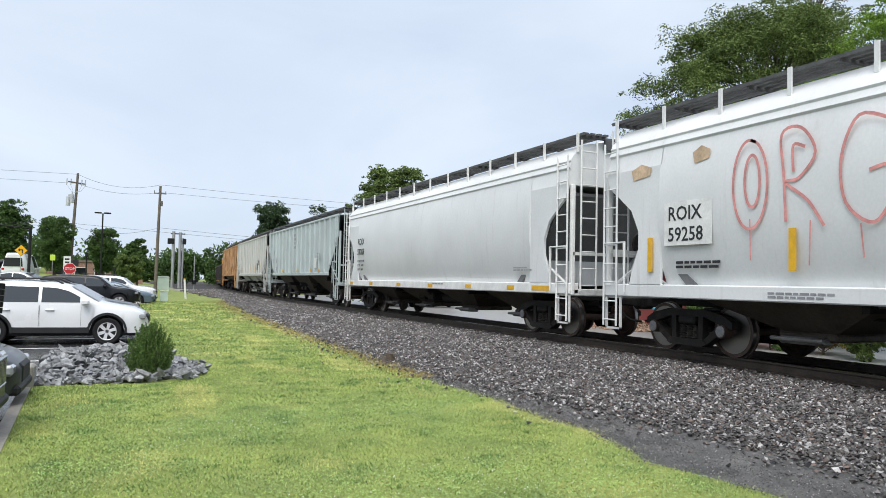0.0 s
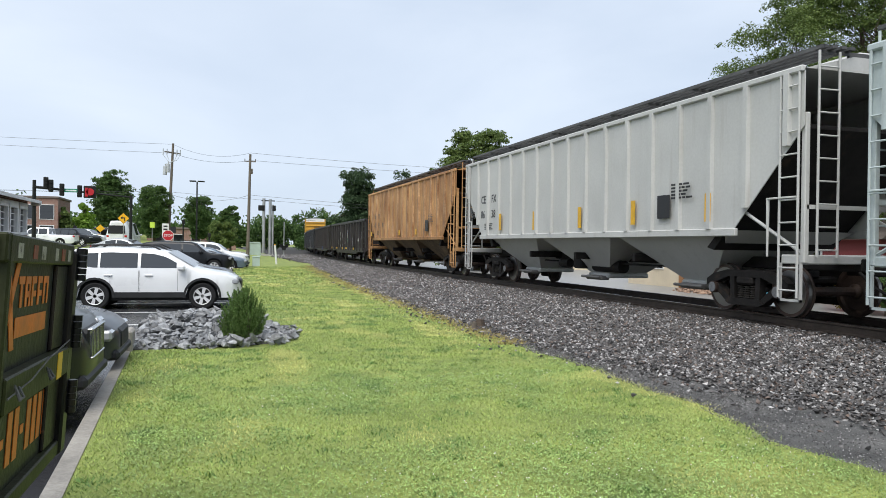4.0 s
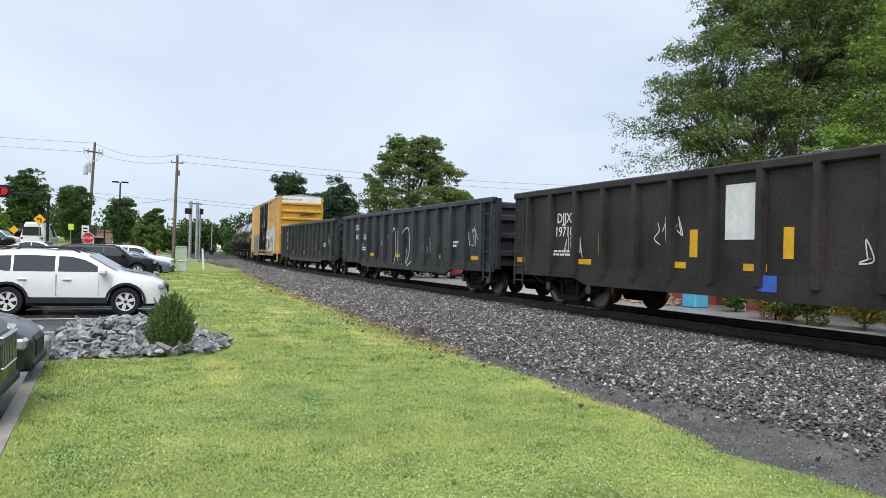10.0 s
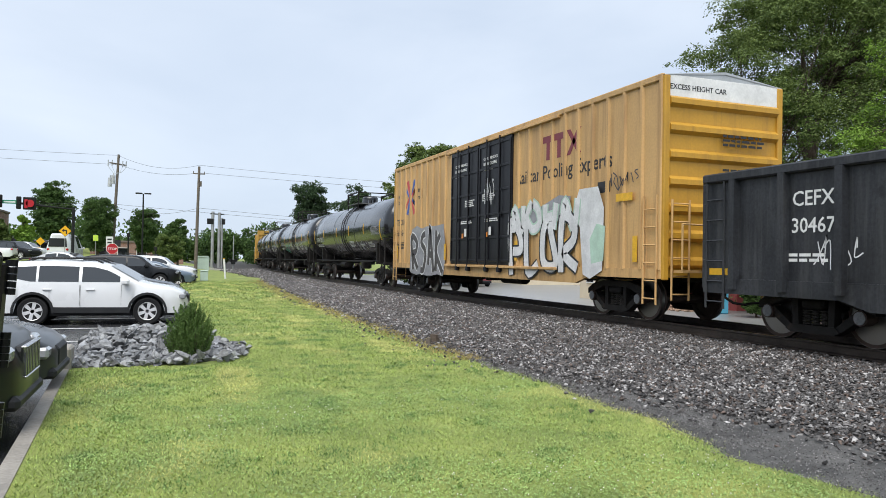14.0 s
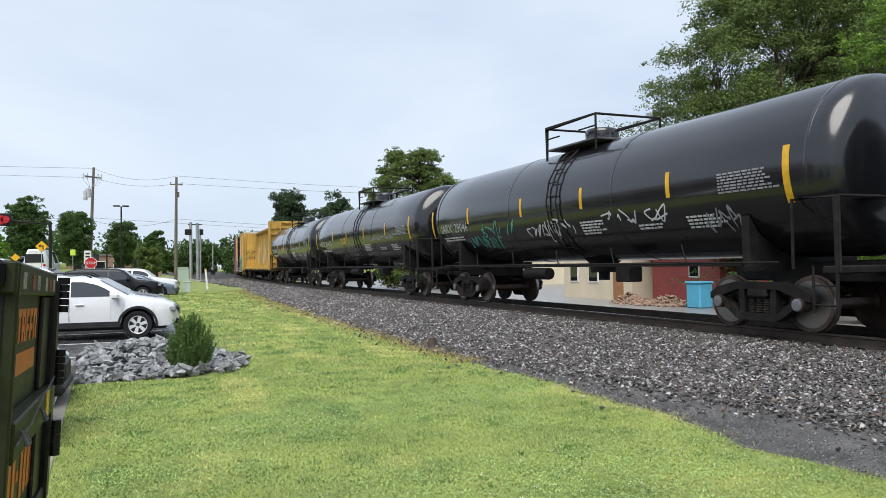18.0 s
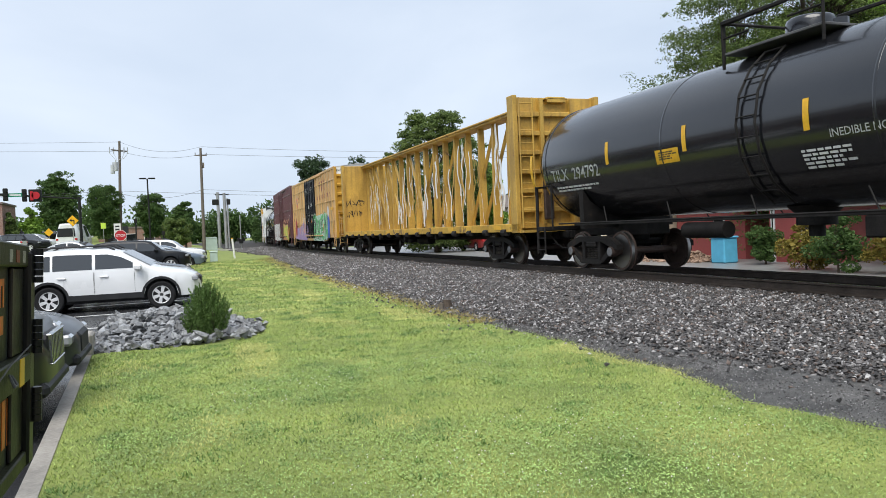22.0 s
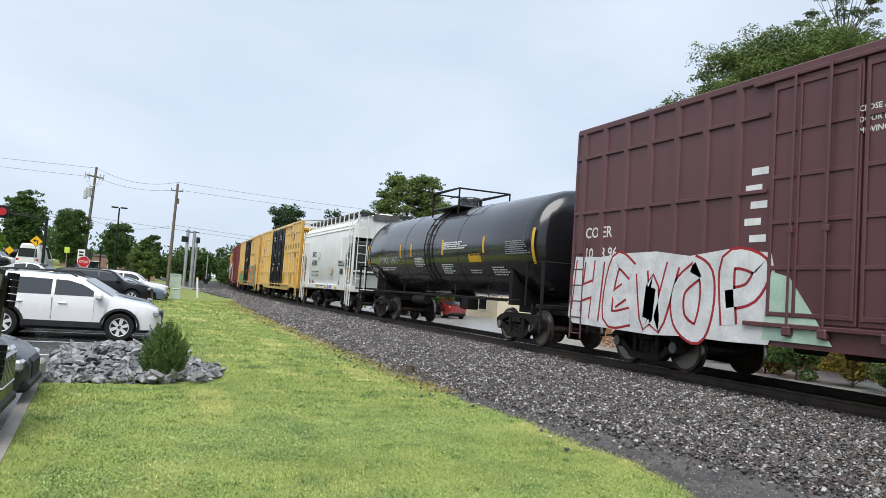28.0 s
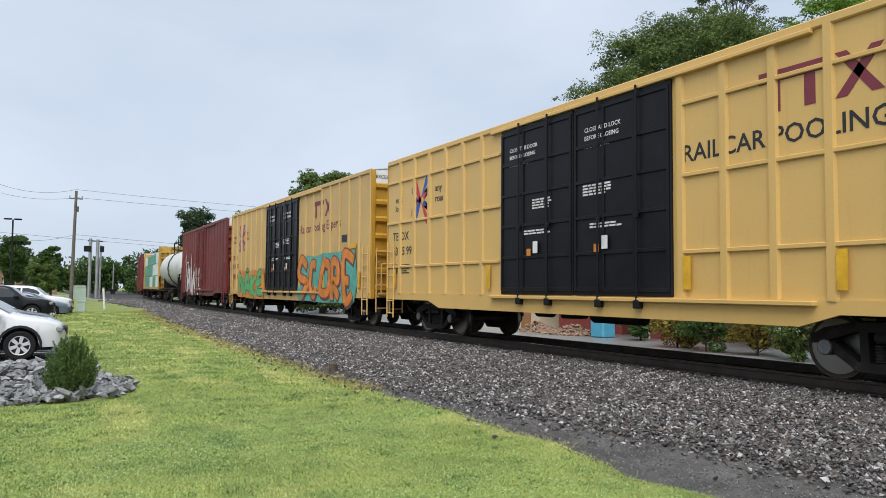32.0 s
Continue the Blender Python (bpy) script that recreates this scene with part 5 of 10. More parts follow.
    x = np.interp(y, grid_y, edge_x) + rng.normal(0.02, 0.2, n) * (0.8 + y / 30)
    blades(x, y, rng.uniform(0.02, 0.06, n), rng.uniform(0.004, 0.009, n) * (1 + y / 18), 2)
    v, f = np.concatenate(parts_v), np.concatenate(parts_f)
    me = raw_mesh("grass", v, f, [M["blade"], M["clover"], M["blade_dry"], M["blade_pale"], M["blade_deep"]], np.concatenate(mats_i))
    tagged(new("grass", me), "short mown grass with clover and bleached patches", "grass", kind="stuff")
    # small white clover heads
    m = Mesh()
    n = 0
    while n < 260:
        a, b = rng.uniform(0.3, 4.4), rng.uniform(3.5, 8.5)
        if noise.noise(Vector((a * 0.55, b * 0.55, 7.0))) > 0.1:
            z, r = 0.035, 0.006
            m.faces([(a - r, b, z), (a, b - r, z), (a + r, b, z), (a, b + r, z), (a, b, z + r), (a, b, z - r)], [(0, 1, 4), (1, 2, 4), (2, 3, 4), (3, 0, 4), (1, 0, 5), (2, 1, 5), (3, 2, 5), (0, 3, 5)])
            n += 1
    tagged(new("clover_flowers", m.data("clover_flowers", M["clover_flower"])), "tiny white clover flowers in the lawn", "flowers", kind="stuff")


build_grass()

STONE_F = np.array([(0, 1, 4), (1, 2, 4), (2, 3, 4), (3, 0, 4), (1, 0, 5), (2, 1, 5), (3, 2, 5), (0, 3, 5)])


def stones(name, x, y, z, r, mats, label, seed, index=None):
    rng = np.random.default_rng(seed)
    n = len(x)
    unit = np.array([(-1, 0, 0), (0, -1, 0), (1, 0, 0), (0, 1, 0), (0, 0, 0.7), (0, 0, -0.7)], float)
    v = unit[None] * rng.uniform(0.55, 1.25, (n, 6, 1)) + rng.normal(0, 0.16, (n, 6, 3))
    a, b = rng.uniform(0, 2 * np.pi, n), rng.normal(0, 0.5, n)
    ca, sa, cb, sb = np.cos(a)[:, None], np.sin(a)[:, None], np.cos(b)[:, None], np.sin(b)[:, None]
    v = np.stack([v[..., 0] * cb - v[..., 2] * sb, v[..., 1], v[..., 0] * sb + v[..., 2] * cb], -1)
    v = np.stack([v[..., 0] * ca - v[..., 1] * sa, v[..., 0] * sa + v[..., 1] * ca, v[..., 2]], -1)
    v = v * r[:, None, None] + np.stack([x, y, z], -1)[:, None]
    f = (STONE_F[None] + 6 * np.arange(n)[:, None, None]).reshape(-1, 3)
    me = raw_mesh(name, v.reshape(-1, 3), f, mats, None if index is None else np.repeat(index, 8))
    return tagged(new(name, me), label, "stones", kind="stuff")


def build_ballast():
    rng = np.random.default_rng(11)
    xs, ys, zs, rs = [], [], [], []
    gy = np.linspace(0, 110, 900)
    foot = np.array([min(bank_foot(q) - (track(q)[0].x - TRACK_X), 7.6) for q in gy])
    for y0, y1, n, r0, r1 in ((2, 12, 52000, 0.015, 0.036), (12, 24, 40000, 0.02, 0.042), (24, 48, 24000, 0.032, 0.062), (48, 100, 9000, 0.065, 0.11)):
        s = rng.uniform(y0, y1, n)
        f0 = np.interp(s, gy, foot)
        x = f0 + (9.9 - f0) * rng.uniform(0, 1, n) ** 0.95 + rng.normal(0, 0.12, n)
        x = np.where(rng.uniform(0, 1, n) < 0.018, f0 - rng.exponential(0.22, n), x)
        z = np.interp((x - f0) / (8.85 - f0), [-0.3, 0, 0.55, 1.0, 1.15], [0.01, 0.022, 0.085, 0.14, 0.16])
        bend = np.where(s > BEND_Y, (s - BEND_Y) ** 2 / (2 * BEND_R), 0)
        xs.append(x + bend)
        ys.append(s)
        zs.append(z + rng.uniform(-0.012, 0.03, n))
        rs.append(rng.uniform(r0, r1, n))
    stones("ballast_stones", *map(np.concatenate, (xs, ys, zs, rs)), [M["stone"], M["stone_pale"], M["stone_brown"]], "crushed grey and brown ballast stones", 12, rng.choice(3, sum(map(len, xs)), p=(0.73, 0.15, 0.12)))
    # between the rails
    n = 9000
    s = rng.uniform(0, 45, n)
    off = rng.uniform(-0.68, 1.8, n)
    stones("ballast_stones", TRACK_X + off, s, 0.17 + rng.uniform(-0.02, 0.02, n), rng.uniform(0.03, 0.055, n), [M["stone"]], "ballast stones between the rails", 13)
    # fine grit of the worn strip at the foot
    n = 52000
    y = rng.uniform(2, 24, n)
    e = np.interp(y, gy, [lawn_edge(q) for q in gy])
    f0 = np.interp(y, gy, foot)
    x = e - 0.1 + (f0 - e + 0.4) * rng.uniform(0, 1, n)
    stones("grit", x, y, np.full(n, 0.012), rng.uniform(0.003, 0.009, n) * (0.8 + y / 30), [M["stone"], M["stone_pale"]], "fine grey grit at the foot of the bank", 14, rng.choice(2, n, p=(0.80, 0.20)))
    g = Mesh()
    v, ys_ = [], [-30 + 2 * i for i in range(15)] + [0.25 * i for i in range(241)]
    for q in ys_:
        e, b = lawn_edge(q), bank_foot(q)
        v += [(e - 0.12, q, -0.03), (e + 0.02, q, 0.0), (max(b, e + 0.1) + 0.1, q, 0.018)]
    g.faces(v, [(3 * i + k, 3 * i + k + 1, 3 * i + k + 4, 3 * i + k + 3) for i in range(len(ys_) - 1) for k in range(2)])
    solid("gravel_strip", g, M["gravel"], "dark worn gravel strip between lawn and ballast", kind="structure", angle=180)
    # sleepers
    me = Mesh()
    me.box(-1.3, -0.115, -0.1, 1.3, 0.115, 0.1, 0.012)
    data = me.data("sleeper", M["tie"])
    rail_bed = bpy.data.objects["ballast_bank"]
    for i in range(120):
        p, a = track(0.3 + 0.55 * i)
        ob = new("sleeper", data)
        ob.parent = rail_bed
        ob.matrix_basis = pose(p.x, p.y, 0.085, 0, 0, -math.degrees(a))


build_ballast()


def rock_mesh(seed, k=1.0):
    rnd = random.Random(seed)
    bm = bmesh.new()
    bmesh.ops.create_icosphere(bm, subdivisions=2, radius=1.0)
    cuts = [Vector((rnd.gauss(0, 1), rnd.gauss(0, 1), rnd.gauss(0, 1))).normalized() for _ in range(12)]
    for v in bm.verts:
        for c in cuts:
            over = v.co.dot(c) - 0.46 + 0.2 * abs(c.x)
            if over > 0:
                v.co -= c * over
        v.co *= 1 + 0.12 * noise.noise(v.co * 2.5 + Vector((seed, 0, 0)))
    me = bpy.data.meshes.new("rock")
    bm.to_mesh(me)
    bm.free()
    me.materials.append(M["rock"])
    me.polygons.foreach_set("use_smooth", [True] * len(me.polygons))
    me.set_sharp_from_angle(angle=radians(15))
    return me


def build_rock_bed():
    shapes = [rock_mesh(40 + i) for i in range(7)]
    rnd = random.Random(9)
    b = Mesh()
    b.prism([(-0.97, 11.55), (0.3, 11.75), (1.2, 12.2), (1.5, 13.0), (1.3, 14.3), (0.95, 15.8), (-1.1, 15.8)], "z", -0.25, 0.02)
    solid("rock_bed_soil", b, M["gravel"], "dark gravel under the rocks", kind="structure")
    rng = np.random.default_rng(19)
    fx, fy = rng.uniform(-0.95, 1.6, 1500), rng.uniform(11.55, 15.7, 1500)
    keep = (fx < 1.66 - 0.45 * np.abs(fy - 13.0)) & ((fy > 12.0) | (fx < 0.1 + (fy - 11.5) * 2.3))
    fx, fy = fx[keep], fy[keep]
    stones("rock_fill", fx, fy, 0.01 + 0.28 * np.exp(-((fx + 0.1) / 0.9) ** 2 - ((fy - 13.8) / 1.3) ** 2) + rng.uniform(-0.02, 0.05, len(fx)), rng.uniform(0.04, 0.10, len(fx)), [M["rock_fill"]], "smaller grey rocks filling the heap", 18)
    n = 0
    spots = []
    while n < 300:
        x, y = rnd.uniform(-1.0, 1.7), rnd.uniform(11.55, 15.8)
        if x > 1.7 - 0.45 * abs(y - 13.0) or (y < 12.0 and x > 0.2 + (y - 11.5) * 2.4):
            continue
        size = rnd.uniform(0.075, 0.14) * (1.35 if rnd.random() < 0.12 else 1)
        heap = 0.30 * math.exp(-((x + 0.1) / 0.9) ** 2 - ((y - 13.8) / 1.3) ** 2)
        if sum(1 for q in spots if (q[0] - x) ** 2 + (q[1] - y) ** 2 < (0.55 * (q[2] + size)) ** 2) > 1:
            continue
        spots.append((x, y, size))
        ob = new("rock", shapes[n % 7])
        ob.matrix_basis = Matrix.LocRotScale((x, y, 0.0 + heap + size * 0.35 + rnd.uniform(-0.04, 0.07)), Euler((rnd.uniform(-0.6, 0.6), rnd.uniform(-0.6, 0.6), rnd.uniform(0, 6.3))), (size * rnd.uniform(0.9, 1.5), size, size * rnd.uniform(0.5, 0.8)))
        tagged(ob, "angular grey landscaping rock in a heap", "rock", "rocks beside the car park")
        n += 1


build_rock_bed()

# ---- trees ----


def leaf_material(name, a, b, rough=0.5):
    m = bpy.data.materials.new(name)
    m.use_nodes = True
    n, l = m.node_tree.nodes, m.node_tree.links
    bsdf = n["Principled BSDF"]
    g = n.new("ShaderNodeNewGeometry")
    co = n.new("ShaderNodeTexCoord")
    t = n.new("ShaderNodeTexNoise")
    t.inputs["Scale"].default_value = 0.6
    l.new(co.outputs["Object"], t.inputs["Vector"])
    add = n.new("ShaderNodeMath")
    add.operation = "MULTIPLY_ADD"
    add.inputs[1].default_value, add.inputs[2].default_value = 0.55, 0.0
    l.new(g.outputs["Random Per Island"], add.inputs[0])
    add2 = n.new("ShaderNodeMath")
    l.new(add.outputs[0], add2.inputs[0])
    mul = n.new("ShaderNodeMath")
    mul.operation = "MULTIPLY"
    mul.inputs[1].default_value = 0.6
    l.new(t.outputs["Fac"], mul.inputs[0])
    l.new(mul.outputs[0], add2.inputs[1])
    r = n.new("ShaderNodeValToRGB")
    r.color_ramp.elements[0].position, r.color_ramp.elements[1].position = 0.2, 0.85
    r.color_ramp.elements[0].color, r.color_ramp.elements[1].color = (*a, 1), (*b, 1)
    l.new(add2.outputs[0], r.inputs["Fac"])
    l.new(r.outputs["Color"], bsdf.inputs["Base Color"])
    bsdf.inputs["Roughness"].default_value = rough
    bsdf.inputs["Specular IOR Level"].default_value = 0.15
    trans = n.new("ShaderNodeBsdfTranslucent")
    l.new(r.outputs["Color"], trans.inputs["Color"])
    mixs = n.new("ShaderNodeMixShader")
    mixs.inputs["Fac"].default_value = 0.3
    l.new(bsdf.outputs["BSDF"], mixs.inputs[1])
    l.new(trans.outputs["BSDF"], mixs.inputs[2])
    l.new(mixs.outputs["Shader"], n["Material Output"].inputs["Surface"])
    return m


M["leaf"] = leaf_material("green_leaf", (0.05, 0.085, 0.026), (0.19, 0.255, 0.075))
M["leaf_grey"] = leaf_material("grey_green_leaf", (0.05, 0.075, 0.04), (0.14, 0.18, 0.085))
M["leaf_light"] = leaf_material("light_green_leaf", (0.09, 0.18, 0.025), (0.26, 0.40, 0.07))
M["leaf_dark"] = leaf_material("dark_green_leaf", (0.035, 0.075, 0.022), (0.11, 0.18, 0.055))
M["leaf_pine"] = leaf_material("pine_needles", (0.025, 0.05, 0.022), (0.08, 0.125, 0.06))
M["leaf_autumn"] = leaf_material("yellowing_leaf", (0.10, 0.10, 0.02), (0.33, 0.25, 0.06))


def leaves(rng, centre, radii, n, size, up=0.4, tall=0.0):
    """n small four-cornered leaves in a lumpy shell round a centre, as vertices."""
    d = rng.normal(0, 1, (n, 3))
    d /= np.linalg.norm(d, axis=1)[:, None]
    p = np.asarray(centre) + d * np.asarray(radii) * rng.uniform(0.25, 1.05, (n, 1)) ** 0.45
    t = rng.normal(0, 1, (n, 3)) + [0, 0, tall]
    t /= np.linalg.norm(t, axis=1)[:, None]
    b = np.cross(t, rng.normal(0, 1, (n, 3)) + [0, 0, up])
    b /= np.linalg.norm(b, axis=1)[:, None] + 1e-9
    s = size * rng.uniform(0.6, 1.35, (n, 1))
    return np.stack([p - t * s, p - b * s * 0.55, p + t * s, p + b * s * 0.55], 1)


def tree(name, label, x, y, z, height, width, trunk_h, seed, mat="leaf", lumps=26, leaf_n=9000, leaf=0.12, shape="round", trunk_r=None, group="", tall=0.0):
    rng, rnd = np.random.default_rng(seed), random.Random(seed)
    t = thing(name, label, "tree" if name != "shrub" else "shrub", group, pose(x, y, z))
    r = trunk_r or height * 0.022
    m = Mesh()
    pts = [Vector((0, 0, -0.1))]
    k = 5
    for i in range(1, k + 1):
        pts.append(Vector((rnd.uniform(-0.03, 0.03) * height * i / k, rnd.uniform(-0.03, 0.03) * height * i / k, trunk_h + (height * 0.86 - trunk_h) * (i - 1) / (k - 1) if i > 1 else trunk_h)))
    for i in range(k):
        m.rod(pts[i], pts[i + 1], r * (1.25 if i == 0 else 1 - 0.17 * i), 9, r * (1 - 0.17 * (i + 1)))
    part("trunk", m, M["bark"], t)
    crown_v = []
    ch = height - trunk_h * 0.8
    mid = height - ch / 2
    branch = Mesh()
    for i in range(lumps):
        q = rnd.uniform(0.03, 0.97)
        if shape == "round":
            env = math.sqrt(max(0.02, 1 - (2 * q - 1) ** 2)) ** 0.8
        elif shape == "cone":
            env = 1.05 - q * 0.9
        elif shape == "dome":
            env = math.sqrt(max(0.04, 1 - q ** 1.7)) * (0.8 + 0.2 * min(1, q / 0.15))
        elif shape == "vase":
            env = (0.35 + 0.65 * q / 0.6) if q < 0.6 else math.sqrt(max(0.05, 1 - ((q - 0.6) / 0.42) ** 2))
        else:
            env = 0.55 + 0.45 * math.sin(6 * q + seed)
        a, rad = rnd.uniform(0, 2 * math.pi), rnd.uniform(0.35, 0.92) * env * width / 2
        c = Vector((rad * math.cos(a), rad * math.sin(a), height - ch + q * ch * 0.95))
        lr = rnd.uniform(0.07, 0.17) * width * (0.6 + 0.4 * env) * (1.25 if lumps < 30 else 1.0)
        n = int(leaf_n / lumps)
        crown_v.append(leaves(rng, c, (lr, lr, lr * 0.72 * (1 + 0.4 * tall)), n, leaf, tall=tall))
        s = pts[min(k, 1 + int(q * (k - 1)))] * 0.9 + Vector((0, 0, -0.02 * height))
        elbow = s.lerp(c, 0.5) + Vector((0, 0, 0.04 * height))
        branch.rod(s, elbow, r * 0.36, 5, r * 0.24)
        branch.rod(elbow, c, r * 0.24, 5, r * 0.08)
    part("limb", branch, M["bark"], t)
    # dense heart of the crown
    crown_v.append(leaves(rng, (0, 0, height - ch * 0.58), (width * 0.30, width * 0.30, ch * 0.34), leaf_n // 8, leaf * 1.9))
    v = np.concatenate(crown_v)
    f = np.arange(len(v) * 4).reshape(-1, 4)
    part("crown", raw_mesh("crown", v.reshape(-1, 3), f, [M[mat]]), None, t)
    return t


def branchy_tree(name, label, x, y, z, height, width, trunk_h, seed, mat="leaf", sprays=260, leaf_n=230, leaf=0.09, top=0.0, low=0.0):
    """An open broadleaf: forked limbs, each twig ending in a flat spray of leaves, with gaps where the limbs part."""
    rng, rnd = np.random.default_rng(seed), random.Random(seed)
    t = thing(name, label, "tree", "", pose(x, y, z))
    r = height * 0.024
    m = Mesh()
    fork = Vector((0.02 * height, -0.01 * height, trunk_h))
    m.rod((0, 0, -0.1), fork, r * 1.3, 10, r)
    tip = Vector((rnd.uniform(-0.05, 0.05) * height, rnd.uniform(-0.05, 0.05) * height, height * 0.8))
    m.rod(fork, tip, r, 9, r * 0.2)
    part("trunk", m, M["bark"], t)
    limbs = []
    count = 11
    wood = Mesh()
    for i in range(count):
        a = 2 * math.pi * (i * 0.382 + rnd.uniform(-0.05, 0.05))
        q = i / (count - 1)
        s = fork.lerp(tip, 0.05 + 0.6 * q)
        reach = width / 2 * math.sqrt(max(0.1, 1 - (0.15 + 0.8 * q) ** 2.2)) * rnd.uniform(0.6, 0.8)
        e = Vector((reach * math.cos(a), reach * math.sin(a), min(height * 0.92, s.z + (0.16 + 0.14 * q) * height * rnd.uniform(0.6, 1.2))))
        mid_ = s.lerp(e, 0.45) + Vector((0, 0, 0.05 * height))
        wood.rod(s, mid_, r * 0.5, 6, r * 0.3)
        wood.rod(mid_, e, r * 0.3, 6, r * 0.1)
        limbs.append((s, mid_, e))
    limbs.append((fork, fork.lerp(tip, 0.6), tip + Vector((0, 0, 0.1 * height))))
    v = []
    for i in range(sprays):
        s, mid_, e = limbs[i % len(limbs)]
        f = rnd.uniform(0.25, 1.0)
        p = s.lerp(mid_, f * 2) if f < 0.5 else mid_.lerp(e, f * 2 - 1)
        spread = width * 0.16
        d = Vector((rnd.gauss(0, 1), rnd.gauss(0, 1), rnd.gauss(0.15, 0.75))).normalized() * spread * rnd.uniform(0.35, 1.25)
        c = p + d
        out = math.hypot(c.x, c.y) / (width / 2 * math.sqrt(max(0.12, 1 - (abs(c.z - 0.5 * height) / (0.56 * height)) ** 2)))
        if out > 0.92:
            c.x, c.y = c.x * 0.92 / out, c.y * 0.92 / out
        if c.z < trunk_h * 0.9 + low or c.z > height:
            c.z = min(max(c.z, trunk_h * 0.9 + low), height - rnd.uniform(0, 0.8))
        wood.rod(p, c, r * 0.09, 4, r * 0.03)
        k = rnd.uniform(0.65, 1.2) * (0.5 + width * 0.05)
        for _ in range(3):
            o = Vector((rnd.gauss(0, 0.5), rnd.gauss(0, 0.5), rnd.gauss(0, 0.25))) * k
            v.append(leaves(rng, c + o, (k * 0.7, k * 0.7, k * 0.36), leaf_n // 3, leaf, up=1.5))
    part("limb", wood, M["bark"], t, "dark forked limbs")
    v = np.concatenate(v)
    part("crown", raw_mesh("crown", v.reshape(-1, 3), np.arange(len(v) * 4).reshape(-1, 4), [M[mat]]), None, t)
    return t


def lumpy_tree(name, label, x, y, z, height, width, trunk_h, seed, mat="leaf", puffs=200, leaf_n=650, leaf=0.055, low=0.3, open_top=0.0, lump=1.0):
    """A broadleaf whose crown is many separate lumps of small leaves, held on forked limbs, with gaps between the lumps."""
    rng, rnd = np.random.default_rng(seed), random.Random(seed)
    t = thing(name, label, "tree", "", pose(x, y, z))
    r = height * 0.022
    fork = Vector((0.01 * height, 0.0, trunk_h))
    tip = Vector((rnd.uniform(-0.05, 0.05) * height, rnd.uniform(-0.05, 0.05) * height, height * 0.82))
    m = Mesh()
    m.pipe([(0, 0, -0.1), (0.004 * height, 0, trunk_h * 0.5), fork], r * 1.15, 10)
    m.rod(fork, tip, r, 9, r * 0.25)
    part("trunk", m, M["bark"], t)
    c0 = trunk_h * 0.75
    ch = height - c0

    def reach(q):
        env = math.sqrt(max(0.03, 1 - ((q - low) / (1.02 - low)) ** 2)) if q > low else 0.62 + 0.38 * q / max(0.01, low)
        return env * width / 2

    limbs = Mesh()
    arms = []
    for i in range(13):
        a, q = 2.4 * i + rnd.uniform(-0.3, 0.3), 0.12 + 0.8 * ((i * 0.618) % 1.0)
        s = fork.lerp(tip, max(0.0, q - 0.28) * 0.95)
        e = Vector((0.72 * reach(q) * math.cos(a), 0.72 * reach(q) * math.sin(a), c0 + q * ch * 0.95))
        k = s.lerp(e, 0.5) + Vector((0, 0, -0.03 * height + 0.05 * height * rnd.random()))
        limbs.rod(s, k, r * 0.5, 7, r * 0.34)
        limbs.rod(k, e, r * 0.34, 6, r * 0.12)
        arms.append((s, k, e))
    v = []
    for i in range(puffs):
        q = rnd.uniform(0.0, 0.98) ** 0.9
        a = rnd.uniform(0, 2 * math.pi)
        f = rnd.uniform(0.2, 1.0) ** 0.5 * (1.06 if rnd.random() < 0.15 else 0.95)
        rad = reach(q) * f * (1 + 0.12 * math.sin(3 * a + seed) + 0.10 * math.sin(5 * a + 7 * q))
        c = Vector((rad * math.cos(a), rad * math.sin(a), c0 + q * ch))
        pr = width * rnd.uniform(0.042, 0.085) * (1 - 0.3 * q) * lump
        s, k, e = min(arms, key=lambda arm: (arm[1].lerp(arm[2], 0.7) - c).length)
        p = k.lerp(e, rnd.uniform(0.3, 1.0))
        limbs.rod(p, p.lerp(c, 0.55) + Vector((0, 0, -0.1 * pr)), r * 0.085, 5, r * 0.05)
        limbs.rod(p.lerp(c, 0.55) + Vector((0, 0, -0.1 * pr)), c, r * 0.05, 4, r * 0.02)
        spots = [(c, pr, int(leaf_n * 0.6 * (1 - open_top * q)))]
        for _ in range(7):
            d = Vector((rnd.gauss(0, 1), rnd.gauss(0, 1), rnd.gauss(0.1, 0.6))).normalized()
            spots.append((c + Vector((d.x, d.y, d.z * 0.7)) * pr * rnd.uniform(0.85, 1.35), pr * rnd.uniform(0.28, 0.45), int(leaf_n * 0.06 * (1 - open_top * q))))
        for o, ro, n in spots:
            d = rng.normal(0, 1, (n, 3))
            d /= np.linalg.norm(d, axis=1)[:, None]
            d[:, 2] = np.where(d[:, 2] < -0.35, -d[:, 2], d[:, 2])
            pt = np.asarray(o) + d * np.array((ro, ro, ro * 0.62)) * rng.uniform(0.2, 1.05, (n, 1)) ** 0.5
            nm = d * 0.7 + rng.normal(0, 0.55, (n, 3)) + [0, 0, 0.55]
            u = np.cross(nm, rng.normal(0, 1, (n, 3)))
            u /= np.linalg.norm(u, axis=1)[:, None] + 1e-9
            w = np.cross(nm, u)
            w /= np.linalg.norm(w, axis=1)[:, None] + 1e-9
            sz = leaf * rng.uniform(0.6, 1.35, (n, 1))
            v.append(np.stack([pt - u * sz, pt - w * sz * 0.55, pt + u * sz, pt + w * sz * 0.55], 1))
    part("limb", limbs, M["bark"], t, "dark forked limbs")
    v = np.concatenate(v)
    part("crown", raw_mesh("crown", v.reshape(-1, 3), np.arange(len(v) * 4).reshape(-1, 4), [M[mat]]), None, t)
    return t


